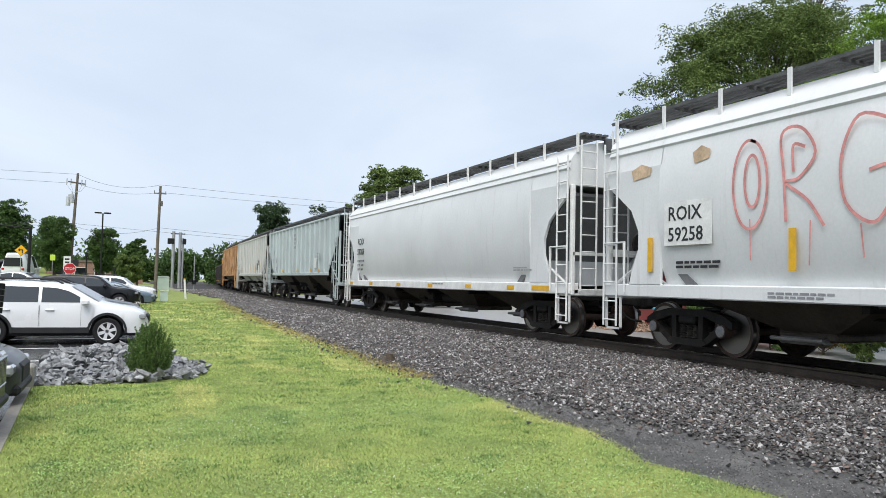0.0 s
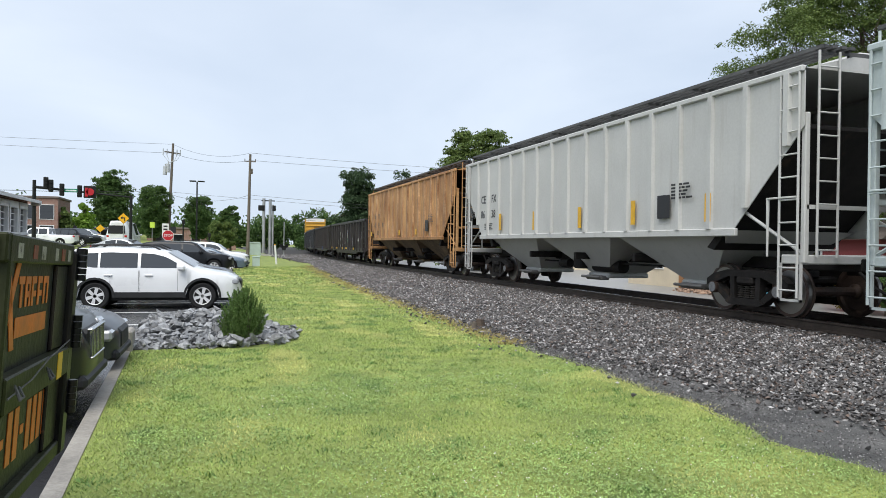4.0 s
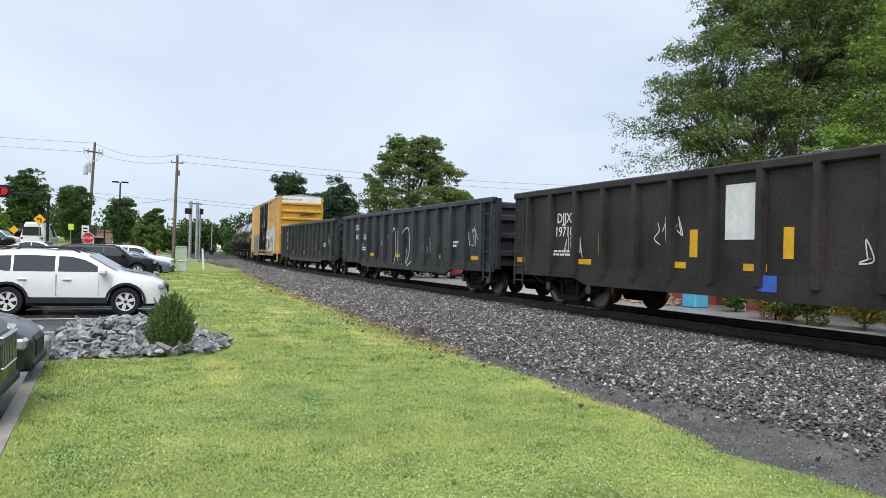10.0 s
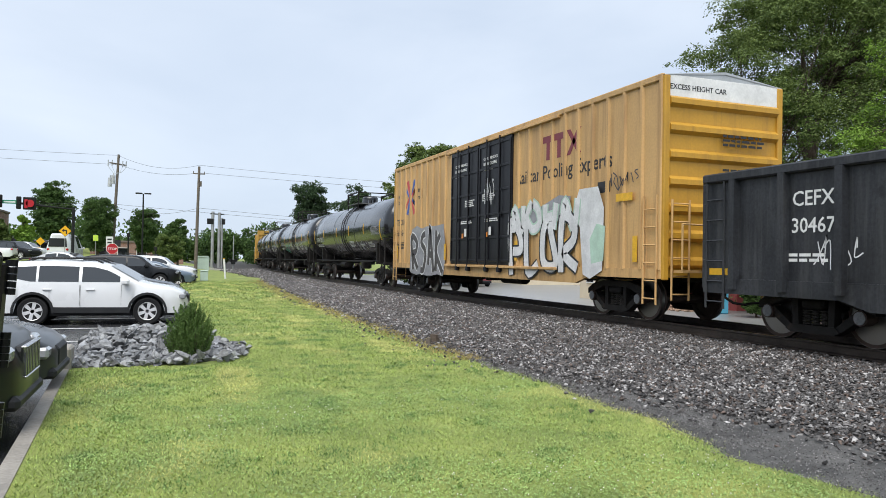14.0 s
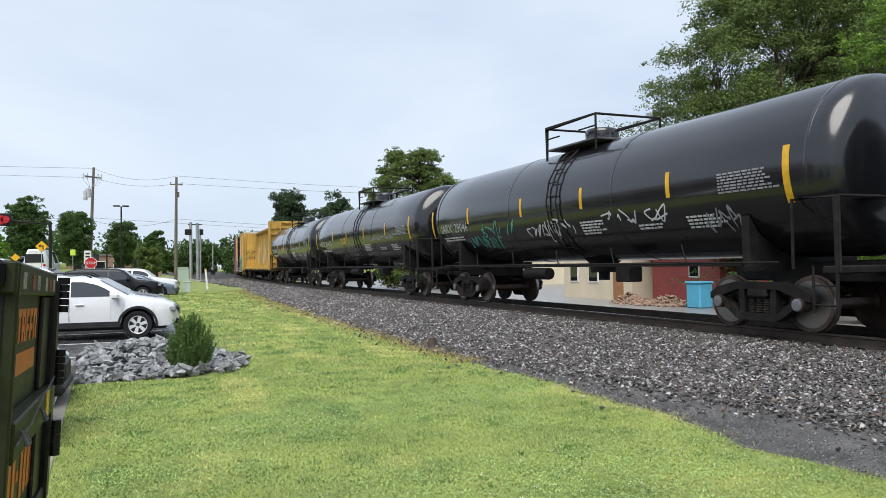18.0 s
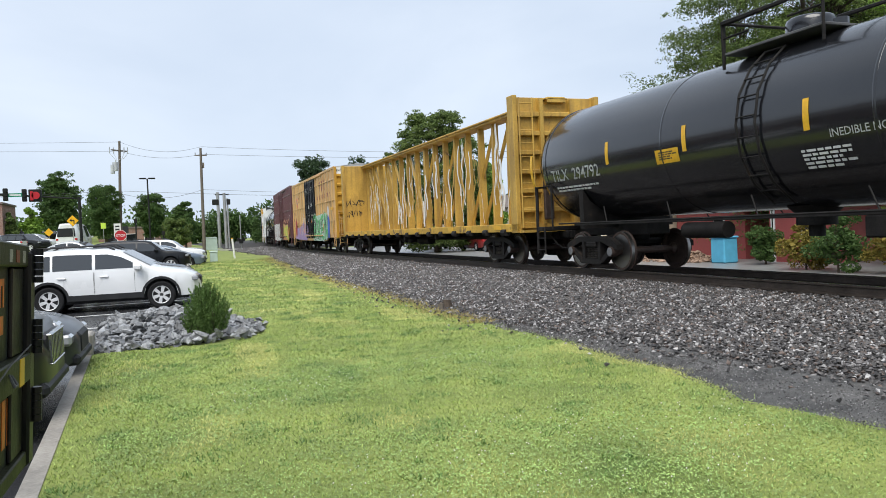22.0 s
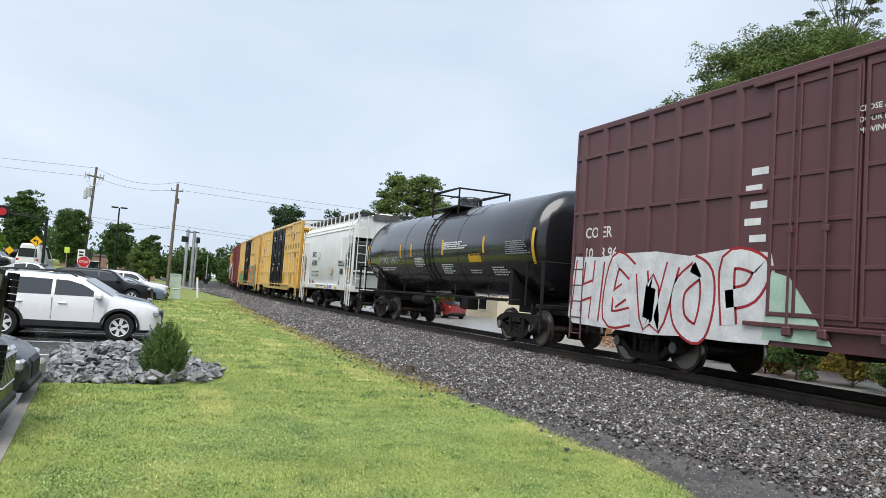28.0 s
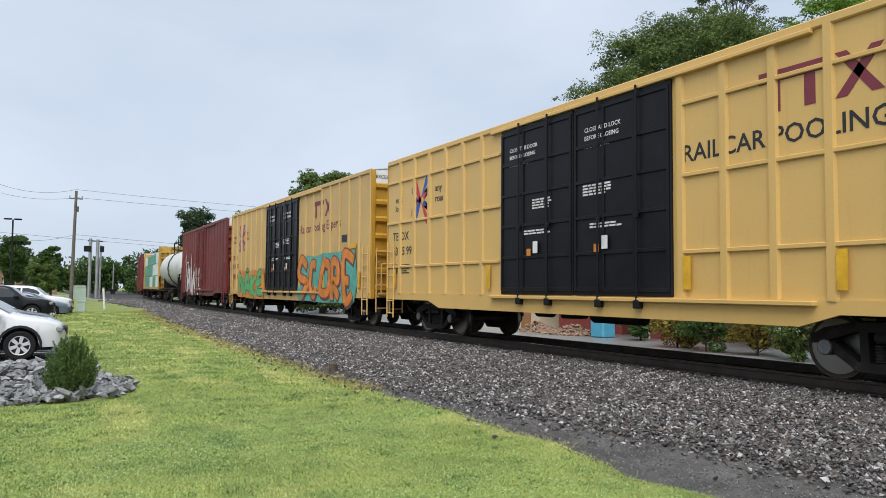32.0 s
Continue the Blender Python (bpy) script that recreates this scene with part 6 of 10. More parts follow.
def sprig_shrub(name, label, x, y, z, height, width, seed, mat):
    """A bush of upright sprigs that fan out from the ground, ragged at the top."""
    rng, rnd = np.random.default_rng(seed), random.Random(seed)
    t = thing(name, label, "shrub", "", pose(x, y, z))
    stems, v = Mesh(), []
    for i in range(420):
        a, q = rnd.uniform(0, 2 * math.pi), rnd.uniform(0, 1) ** 0.6
        up = rnd.uniform(0.16, 1.0) if q > 0.6 else rnd.uniform(0.6, 1.0)
        wide = width / 2 * q * (0.84 + 0.22 * math.sin(math.pi * min(1, up * 0.85))) * rnd.uniform(0.85, 1.08)
        top = height * up * (1 - 0.30 * q ** 2.6) * rnd.uniform(0.9, 1.1)
        e = Vector((wide * math.cos(a), wide * math.sin(a), top))
        s = Vector((wide * 0.55 * math.cos(a), wide * 0.55 * math.sin(a), max(0.0, top - height * 0.5)))
        if i % 3 == 0:
            stems.rod(s, e, 0.006, 4, 0.002)
        n = 80
        f = rng.uniform(0.25, 1.06, (n, 1))
        p = np.asarray(s) * (1 - f) + np.asarray(e) * f + rng.normal(0, 0.02, (n, 3)) * (1.3 - f)
        d = np.asarray((e - s).normalized()) + rng.normal(0, 0.55, (n, 3))
        d /= np.linalg.norm(d, axis=1)[:, None]
        b = np.cross(d, rng.normal(0, 1, (n, 3)))
        b /= np.linalg.norm(b, axis=1)[:, None] + 1e-9
        k = 0.019 * rng.uniform(0.6, 1.3, (n, 1))
        v.append(np.stack([p - d * k, p - b * k * 0.4, p + d * k, p + b * k * 0.4], 1))
    part("stem", stems, M["bark"], t)
    v = np.concatenate(v)
    part("crown", raw_mesh("crown", v.reshape(-1, 3), np.arange(len(v) * 4).reshape(-1, 4), [M[mat]]), None, t)
    return t


M["leaf_juniper"] = leaf_material("juniper_leaf", (0.06, 0.12, 0.03), (0.17, 0.26, 0.08))


def build_trees():
    lumpy_tree("broadleaf_tree", "large leafy green tree with open gaps behind the track", 27.6, 25.0, -0.5, 14.6, 14.6, 1.2, 1, "leaf", 520, 700, 0.056, low=0.30, lump=1.25)
    lumpy_tree("broadleaf_tree", "light green tree in front of the large one", 24.6, 14.6, -0.5, 12.6, 9.6, 1.0, 2, "leaf_light", 300, 480, 0.05, low=0.22, lump=1.2)
    lumpy_tree("broadleaf_tree", "thin grey-green tree far behind the track", 37.4, 30.6, -0.5, 22.4, 7.4, 7.0, 21, "leaf_grey", 150, 330, 0.06, low=0.5, open_top=0.3)
    lumpy_tree("broadleaf_tree", "dome-shaped green tree behind the track", 20.8, 56.6, -0.4, 11.2, 9.0, 0.5, 3, "leaf", 360, 300, 0.08, low=0.26, lump=1.3)
    tree("broadleaf_tree", "light green small tree behind the track", 25.2, 58.0, -0.3, 7.6, 5.0, 1.2, 4, "leaf_light", 60, 10000, 0.13, "round")
    branchy_tree("pine_tree", "tall dark pine with a ragged crown", 19.7, 101.0, 0, 13.0, 7.2, 1.2, 5, "leaf_pine", 260, 100, 0.17)
    branchy_tree("pine_tree", "dark pine with open crown", 25.9, 99.6, 0, 12.4, 8.4, 1.5, 6, "leaf_pine", 240, 90, 0.17)
    branchy_tree("broadleaf_tree", "tall dark green tree behind the traffic signals", -12.6, 111.5, 1.6, 11.0, 6.0, 1.5, 7, "leaf_dark", 230, 90, 0.17)
    for x, y, h, w, s in ((-5.0, 79.7, 6.6, 3.5, 8), (-0.75, 79.9, 5.6, 3.4, 9)):
        tree("maple_tree", "clipped dark green street tree with upright limbs", x, y, 0.8, h, w, 1.5, s, "leaf_dark", 150, 22000, 0.085, "vase")
    tree("maple_tree", "dark green tree beside the crossing", 2.5, 86, 0.6, 5.2, 2.8, 0.8, 10, "leaf_dark", 60, 9000, 0.11, "round")
    tree("shrub", "broad rounded green bush on the verge", 1.25, 75.9, 0.5, 3.3, 3.1, 0.3, 12, "leaf", 60, 10000, 0.09, "round")
    tree("shrub", "green bush behind the parked cars", -17.5, 106.5, 1.1, 5.0, 2.4, 0.5, 13, "leaf", 30, 4500, 0.14, "round")
    tree("shrub", "rounded green bush under the traffic signals", -15.1, 106.8, 1.1, 5.6, 3.0, 0.5, 14, "leaf_light", 34, 5500, 0.14, "round")
    sprig_shrub("shrub", "bushy green juniper with ragged sprigs among the rocks", 0.62, 12.35, -0.02, 0.84, 0.72, 15, "leaf_juniper")
    for i, (x, y, h, w, mat) in enumerate(((19.9, 18.9, 1.7, 1.9, "leaf_autumn"), (19.4, 17.2, 1.9, 2.0, "leaf_dark"), (19.6, 15.4, 2.0, 2.1, "leaf_autumn"), (19.2, 13.6, 1.9, 2.0, "leaf"), (21.3, 22.1, 1.5, 1.5, "leaf_dark"), (19, 11.7, 2.0, 2.1, "leaf_dark"), (19, 9.6, 2.0, 2.1, "leaf_dark"), (19.3, 7.2, 2.1, 2.4, "leaf"))):
        tree("shrub", "unkempt shrub with yellowing leaves beyond the track" if mat == "leaf_autumn" else "dense green shrub beyond the track", x, y, -0.38, h, w, 0.15, 30 + i, mat, 16, 3600, 0.05, "round", trunk_r=0.04, group="shrubs beyond the track")
    # far woods round the horizon
    rng = np.random.default_rng(77)
    v = []
    for i in range(150):
        a = rng.uniform(0, 2 * np.pi)
        d = rng.uniform(150, 240)
        x, y = d * np.sin(a), d * np.cos(a) + 20
        h = rng.uniform(6, 12)
        if 6 < x < 40 and y > 100:
            h *= 0.85
        for _ in range(3):
            v.append(leaves(rng, (x + rng.normal(0, 2.5), y + rng.normal(0, 2), h * rng.uniform(0.35, 0.6)), (rng.uniform(4, 7), 4, h * 0.45), 150, 0.5))
    # the belt of trees behind the crossing
    for i in range(60):
        x, y = -60 + 2.6 * i + rng.normal(0, 1), 152 + rng.normal(0, 5)
        h = (8.6 if x > 12 else 7.4) + rng.normal(0, 1.3)
        for _ in range(5):
            v.append(leaves(rng, (x + rng.normal(0, 1.6), y, h * rng.uniform(0.25, 0.78)), (rng.uniform(1.6, 2.8), 2, h * 0.24), 300, 0.34))
    v = np.concatenate(v)
    tagged(new("far_woods", raw_mesh("far_woods", v.reshape(-1, 3), np.arange(len(v) * 4).reshape(-1, 4), [M["leaf_dark"]])), "hazy dark green woods along the horizon", "woods", kind="stuff")


build_trees()

# ---- parked cars ----
M["tyre"] = material("tyre_rubber", spec=0.15, color=(0.02, 0.02, 0.021), rough=0.75, vary=0.2, bump=0.1)
M["alloy"] = material("alloy_rim", (0.72, 0.72, 0.73), 0.4, 0.35, vary=0.08, bump=0.0)
M["car_glass"] = glass("car_glass", (0.03, 0.034, 0.038), 0.05)
M["cladding"] = material("dark_plastic", spec=0.15, color=(0.03, 0.031, 0.033), rough=0.55, vary=0.15, bump=0.1)
M["chrome"] = material("chrome", (0.42, 0.42, 0.43), 0.2, 1.0, vary=0.03, bump=0.0)
M["lens"] = material("headlight_lens", (0.30, 0.31, 0.33), 0.08, vary=0.1, bump=0.0, coat=1.0)
M["lamp_red"] = material("tail_lamp_red", (0.45, 0.015, 0.015), 0.15, vary=0.1, bump=0.0, coat=1.0)
M["amber"] = material("amber_lens", (0.8, 0.25, 0.03), 0.2, vary=0.1, bump=0.0)
def squeezed(shape, k):
    """The same car, k times as long."""
    top, belt, width, axles, wr, sill, panes, screen, back = shape
    return ([(a * k, b) for a, b in top], belt, width, tuple(a * k for a in axles), wr, sill, tuple((a * k, b * k) for a, b in panes), (screen[0] * k, screen[1] * k), (back[0] * k, back[1] * k))


PAINT = {}
for n_, c_ in (("white", (0.74, 0.75, 0.76)), ("black", (0.010, 0.011, 0.013)), ("charcoal", (0.03, 0.033, 0.038)), ("silver", (0.45, 0.47, 0.49)), ("blue_grey", (0.12, 0.16, 0.21)), ("dark_red", (0.2, 0.02, 0.02))):
    PAINT[n_] = material("car_paint_" + n_, c_, 0.28, 0.25 if n_ in ("silver", "blue_grey") else 0.0, vary=0.04, size=0.7, fine=60, bump=0.0, coat=0.25 if n_ in ("black", "charcoal") else 0.8, spec=0.2 if n_ in ("black", "charcoal") else 0.5)

SHAPES = {
    # top line from tail to nose, belt height, width, wheel places, wheel radius, sill, side windows
    "wagon": ([(-2.40, 0.72), (-2.37, 1.02), (-2.18, 1.26), (-1.88, 1.55), (-1.0, 1.60), (0.1, 1.575), (0.45, 1.49), (1.18, 1.09), (1.32, 1.045), (2.0, 0.94), (2.28, 0.82), (2.40, 0.60)], 1.02, 1.82, (-1.34, 1.40), 0.345, 0.30, ((-1.98, -1.28), (-1.22, -0.28), (-0.20, 0.72)), (0.47, 1.16), (-2.14, -1.90)),
    "suv": ([(-2.50, 0.75), (-2.46, 1.12), (-2.30, 1.70), (-1.5, 1.80), (0.2, 1.77), (0.55, 1.68), (1.12, 1.22), (1.3, 1.17), (1.9, 1.11), (2.2, 1.05), (2.36, 0.98), (2.45, 0.86), (2.49, 0.74), (2.50, 0.60)], 1.14, 1.92, (-1.5, 1.52), 0.39, 0.34, ((-2.1, -1.25), (-1.18, -0.22), (-0.14, 0.75)), (0.58, 1.10), (-2.42, -2.32)),
    "sedan": ([(-2.38, 0.66), (-2.33, 0.98), (-1.78, 1.05), (-1.12, 1.36), (-0.5, 1.45), (0.1, 1.43), (0.5, 1.33), (1.15, 0.98), (1.7, 0.89), (2.0, 0.83), (2.2, 0.76), (2.32, 0.68), (2.37, 0.60), (2.38, 0.50)], 0.93, 1.82, (-1.38, 1.42), 0.33, 0.26, ((-1.15, -0.35), (-0.27, 0.72)), (0.5, 1.12), (-1.74, -1.16)),
    "van": ([(-2.95, 0.75), (-2.93, 2.48), (-2.7, 2.62), (1.1, 2.58), (1.45, 2.48), (2.1, 1.55), (2.3, 1.32), (2.85, 1.1), (2.95, 0.6)], 1.38, 2.05, (-1.75, 1.95), 0.37, 0.36, ((0.2, 1.35),), (1.5, 2.06), (-2.945, -2.925)),
    "pickup": ([(-2.95, 0.80), (-2.92, 1.20), (-0.78, 1.22), (-0.72, 1.82), (-0.4, 1.92), (0.6, 1.90), (0.95, 1.80), (1.45, 1.26), (2.7, 1.14), (2.92, 0.95), (2.97, 0.6)], 1.20, 2.0, (-1.75, 1.85), 0.41, 0.40, ((-0.6, 0.12), (0.2, 1.05)), (0.98, 1.42), (-0.775, -0.725)),
}

SHAPES["wagon"] = squeezed(SHAPES["wagon"], 0.95)


def mesh_tyre(r):
    m = Mesh()
    m.lathe([(r * 0.62, -0.10), (r * 0.9, -0.115), (r * 0.98, -0.10), (r, -0.06), (r, 0.06), (r * 0.98, 0.10), (r * 0.9, 0.115), (r * 0.62, 0.10)], "y", 28)
    return m.data("tyre", M["tyre"])


def mesh_rim(r):
    m = Mesh()
    m.lathe([(r * 0.56, -0.09), (r * 0.64, -0.112), (r * 0.66, -0.10), (r * 0.66, 0.05), (r * 0.5, 0.05)], "y", 28)
    m.rod((0, -0.10, 0), (0, -0.02, 0), r * 0.16, 12)
    for i in range(6):
        a = 2 * math.pi * i / 6 + 0.3
        d, w = Vector((math.cos(a), 0, math.sin(a))), Vector((-math.sin(a), 0, math.cos(a)))
        p, q = d * r * 0.12, d * r * 0.60
        v = []
        for yy in (-0.10, -0.06):
            v += [p + w * 0.032 + Vector((0, yy, 0)), p - w * 0.032 + Vector((0, yy, 0)), q - w * 0.045 + Vector((0, yy - 0.005, 0)), q + w * 0.045 + Vector((0, yy - 0.005, 0))]
        m.faces(v, [(0, 1, 2, 3), (7, 6, 5, 4), (0, 4, 5, 1), (1, 5, 6, 2), (2, 6, 7, 3), (3, 7, 4, 0)])
    return m.data("rim", M["alloy"])


def vehicle(kind, paint, label, x, y, z, turn, rails=False, trim=False, group="parked cars", category="car", grille="cladding"):
    top, belt, width, axles, wr, sill, panes, screen, back = SHAPES[kind]
    car = thing("parked_" + {"wagon": "estate_car", "suv": "suv", "sedan": "sedan", "van": "van", "pickup": "pickup_truck"}[kind], label, category, group, pose(x, y, z, 0, 0, turn))
    tx, tz = [p[0] for p in top], [p[1] for p in top]
    x0, x1 = tx[0], tx[-1]
    half = (x1 - x0) / 2
    xs = set(round(q, 3) for q in tx)
    for a in axles:
        for i in range(-6, 7):
            xs.add(round(a + i * (wr + 0.075) / 6, 3))
    xs |= {round(x0 + (x1 - x0) * i / 26, 3) for i in range(27)} | {round(x1 - 0.05 * i * half / 2.4, 3) for i in range(6)}
    xs = sorted(xs)
    xs = [q for i, q in enumerate(xs) if i == 0 or q - xs[i - 1] > 0.012]

    def top_at(q):
        return float(np.interp(q, tx, tz))

    def w_at(q):
        e = max(0.0, (abs(q - (x0 + x1) / 2) - 0.62 * half) / (0.38 * half))
        f = max(0.0, (abs(q - (x0 + x1) / 2) - 0.86 * half) / (0.14 * half))
        g = max(0.0, (q - (x0 + x1) / 2 - 0.88 * half) / (0.12 * half)) if kind != "van" else 0.0
        return width / 2 * (1 - 0.17 * e ** 2.4 - 0.10 * f ** 2 - 0.22 * g ** 3)

    def roof_w(q):
        return w_at(q) * 0.985 - max(0.0, top_at(q) - belt) * 0.30 + 0.03

    def arch(q):
        zb = sill + (0.12 * max(0, abs(q) - half + 0.25) / 0.25 if abs(q) > half - 0.25 else 0)
        for a in axles:
            rr = wr + 0.075
            if abs(q - a) < rr:
                zb = max(zb, wr + math.sqrt(rr * rr - (q - a) ** 2))
        return zb

    rings = []
    for q in xs:
        t, w, zb = top_at(q), w_at(q), arch(q)
        mid = max(zb + 0.02, 0.62)
        if t > belt + 0.08:
            r = roof_w(q)
            h = [(w * 0.96, zb), (w, mid), (w * 0.985, belt), (r, t - 0.08), (r - 0.10, t - 0.015), (0, t)]
        else:
            tt = max(t, zb + 0.1)
            h = [(w * 0.96, zb), (w, min(mid, tt - 0.08)), (w * 0.985, tt - 0.07), (w * 0.95, tt - 0.025), (w * 0.80, tt), (0, tt + 0.012)]
        rings.append([(q, -a, b) for a, b in h] + [(q, a, b) for a, b in h[-2::-1]])
    n = len(rings[0])
    m = Mesh()
    m.faces([p for r in rings for p in r], [(i * n + j, i * n + j + 1, (i + 1) * n + j + 1, (i + 1) * n + j) for i in range(len(rings) - 1) for j in range(n - 1)] + [tuple(range(n)), tuple(range((len(rings) - 1) * n + n - 1, (len(rings) - 1) * n - 1, -1))])
    body = part("body", m, PAINT[paint], car, angle=48)
    m = Mesh()
    m.box(x0 + 0.3, -width / 2 + 0.26, sill - 0.08, x1 - 0.3, width / 2 - 0.26, belt - 0.12)
    part("underbody", m, M["cladding"], car, "black underbody and wheel wells")

    def pane(name, pts, label_=""):
        g = Mesh()
        g.faces(pts, [(2 * i, 2 * i + 1, 2 * i + 3, 2 * i + 2) for i in range(len(pts) // 2 - 1)])
        part(name, g, M["car_glass"], body, label_ or "dark tinted glass")

    for s in (-1, 1):
        for a, b in panes:
            pts = []
            for i in range(7):
                q = a + (b - a) * i / 6
                kick = 0.22 * max(0.0, -1.35 - q) if kind == "wagon" else 0.0
                z0_, z1_ = belt + 0.05 + kick, max(belt + 0.065 + kick, top_at(q) - 0.14)
                for zz in (z0_, z1_):
                    f = (zz - belt) / max(0.05, top_at(q) - 0.08 - belt)
                    pts.append((q, s * (w_at(q) * 0.985 + (roof_w(q) - w_at(q) * 0.985) * f + 0.006), zz))
            pane("side_window", pts)
    for nm, (a, b) in (("windscreen", screen), ("rear_window", back)):
        pts = []
        for i in range(6):
            q = a + (b - a) * i / 5
            wv = roof_w(q) - 0.11
            pts += [(q, -wv, top_at(q) + 0.006), (q, wv, top_at(q) + 0.006)]
        if kind in ("van", "suv") and nm == "rear_window":
            zt = tz[2] if kind == "suv" else 2.3
            pts = [(x0 - 0.004 if kind == "van" else -2.462, -0.72, belt + 0.1), (x0 - 0.004 if kind == "van" else -2.462, 0.72, belt + 0.1), (x0 + 0.012 if kind == "van" else -2.335, -0.66, zt - 0.1), (x0 + 0.012 if kind == "van" else -2.335, 0.66, zt - 0.1)]
            pts = [(p[0] - 0.012, p[1], p[2]) for p in pts]
        pane(nm, pts)
    # doors: fine shut lines and handles
    m = Mesh()
    for s in (-1, 1):
        for a, b in panes[-2:]:
            for q in (a - 0.03, b + 0.03):
                if abs(q - axles[0]) > wr + 0.05:
                    m.box(q - 0.002, s * (w_at(q) - 0.006), sill + 0.18, q + 0.002, s * (w_at(q) + 0.0008), belt - 0.02)
    part("shut_line", m, M["cladding"], body)
    for s in (-1, 1):
        for a, b in panes[-2:]:
            m = Mesh()
            m.box(a + 0.10, s * (w_at(a) - 0.01), belt - 0.16, a + 0.30, s * (w_at(a) + 0.03), belt - 0.12, 0.012)
            part("door_handle", m, PAINT[paint], body)
        q = screen[1] - 0.28
        m = Mesh()
        m.box(q - 0.10, s * (w_at(q) + 0.02), belt - 0.02, q + 0.10, s * (w_at(q) + 0.22), belt + 0.14, 0.045)
        m.box(q - 0.04, s * (w_at(q) - 0.06), belt - 0.01, q + 0.04, s * (w_at(q) + 0.06), belt + 0.04, 0.01)
        part("wing_mirror", m, PAINT[paint], body)
        nose = float(np.interp(x1 - 0.25, tx, tz))
        m = Mesh()
        wv = w_at(x1 - 0.2)
        m.box(x1 - 0.46, s * (wv - 0.34), nose - 0.23, x1 - 0.05, s * (wv - 0.004), nose - 0.10, 0.03)
        part("headlight", m, M["lens"], car, "clear headlight")
        m = Mesh()
        m.box(x1 - 0.50, s * (wv - 0.05), nose - 0.22, x1 - 0.40, s * (wv + 0.008), nose - 0.15, 0.02)
        part("indicator", m, M["amber"], car)
        m = Mesh()
        wv = w_at(x0 + 0.1)
        m.box(x0 - 0.012, s * (wv - 0.22), belt - 0.22, x0 + 0.26, s * (wv + 0.01), belt - 0.02, 0.04)
        part("tail_lamp", m, M["lamp_red"], car, "red tail lamp")
    m = Mesh()
    m.box(x1 - 0.20, -0.37, nose - 0.38, x1 + 0.006, 0.37, nose - 0.12, 0.04)
    g = part("grille", m, M[grille if grille != "chrome" else "cladding"], car, "dark front grille")
    if grille == "chrome":
        m = Mesh()
        for i in range(9):
            yy = -0.34 + 0.085 * i
            m.box(x1 - 0.02, yy - 0.010, nose - 0.38, x1 + 0.016, yy + 0.010, nose - 0.12, 0.006)
        m.box(x1 - 0.03, -0.40, nose - 0.13, x1 + 0.022, 0.40, nose - 0.11, 0.008)
        m.box(x1 - 0.03, -0.36, nose - 0.40, x1 + 0.022, 0.36, nose - 0.38, 0.008)
        part("grille_bar", m, M["chrome"], g, "bright chrome grille bars")
    m = Mesh()
    m.box(x1 - 0.30, -w_at(x1 - 0.1) + 0.08, sill + 0.04, x1 + 0.015, w_at(x1 - 0.1) - 0.08, sill + 0.17, 0.04)
    part("front_bumper", m, M["cladding"], car, "dark lower bumper")
    m = Mesh()
    m.box(x0 - 0.015, -w_at(x0 + 0.1) + 0.08, sill + 0.06, x0 + 0.30, w_at(x0 + 0.1) - 0.08, sill + 0.24, 0.04)
    part("rear_bumper", m, M["cladding"], car, "dark lower bumper")
    if trim:
        for s in (-1, 1):
            m = Mesh()
            m.box(axles[0] + wr + 0.08, s * (width / 2 * 0.955 - 0.02), sill - 0.01, axles[1] - wr - 0.08, s * (width / 2 * 0.955 + 0.028), sill + 0.16, 0.02)
            part("sill_cladding", m, M["cladding"], body, "dark grey plastic sill cladding")
            for a in axles:
                m = Mesh()
                r0, r1 = wr + 0.07, wr + 0.13
                v = []
                for i in range(13):
                    an = math.pi * (i / 12) * 1.06 - 0.09
                    for rr in (r0, r1):
                        v.append((a + rr * math.cos(an), s * (w_at(a) * 0.99 + 0.010), wr + rr * math.sin(an)))
                m.faces(v, [(2 * i, 2 * i + 1, 2 * i + 3, 2 * i + 2) for i in range(12)])
                part("wheel_arch", m, M["cladding"], body, "dark grey wheel arch trim")
    if rails:
        for s in (-1, 1):
            m = Mesh()
            m.pipe([(-1.75, s * 0.60, top_at(-1.75) + 0.0), (-1.55, s * 0.60, top_at(-1.5) + 0.07), (0.0, s * 0.60, top_at(0) + 0.075), (0.25, s * 0.60, top_at(0.25) + 0.0)], 0.022, 6)
            part("roof_rail", m, M["cladding"], car, "black roof rail")
        for q in (-1.2, -0.3):
            m = Mesh()
            m.box(q - 0.05, -0.6, top_at(q) + 0.06, q + 0.05, 0.6, top_at(q) + 0.09, 0.012)
            part("roof_bar", m, M["cladding"], car, "black roof bar")
    for a in axles:
        for s in (-1, 1):
            wheel = part("wheel", shared(("tyre", wr), lambda: mesh_tyre(wr)), None, car, at=pose(a, s * (width / 2 - 0.135), wr, 0, 0, 0 if s < 0 else 180))
            part("rim", shared(("rim", wr), lambda: mesh_rim(wr)), None, wheel, "silver alloy rim")
    return car


LOT = -0.17


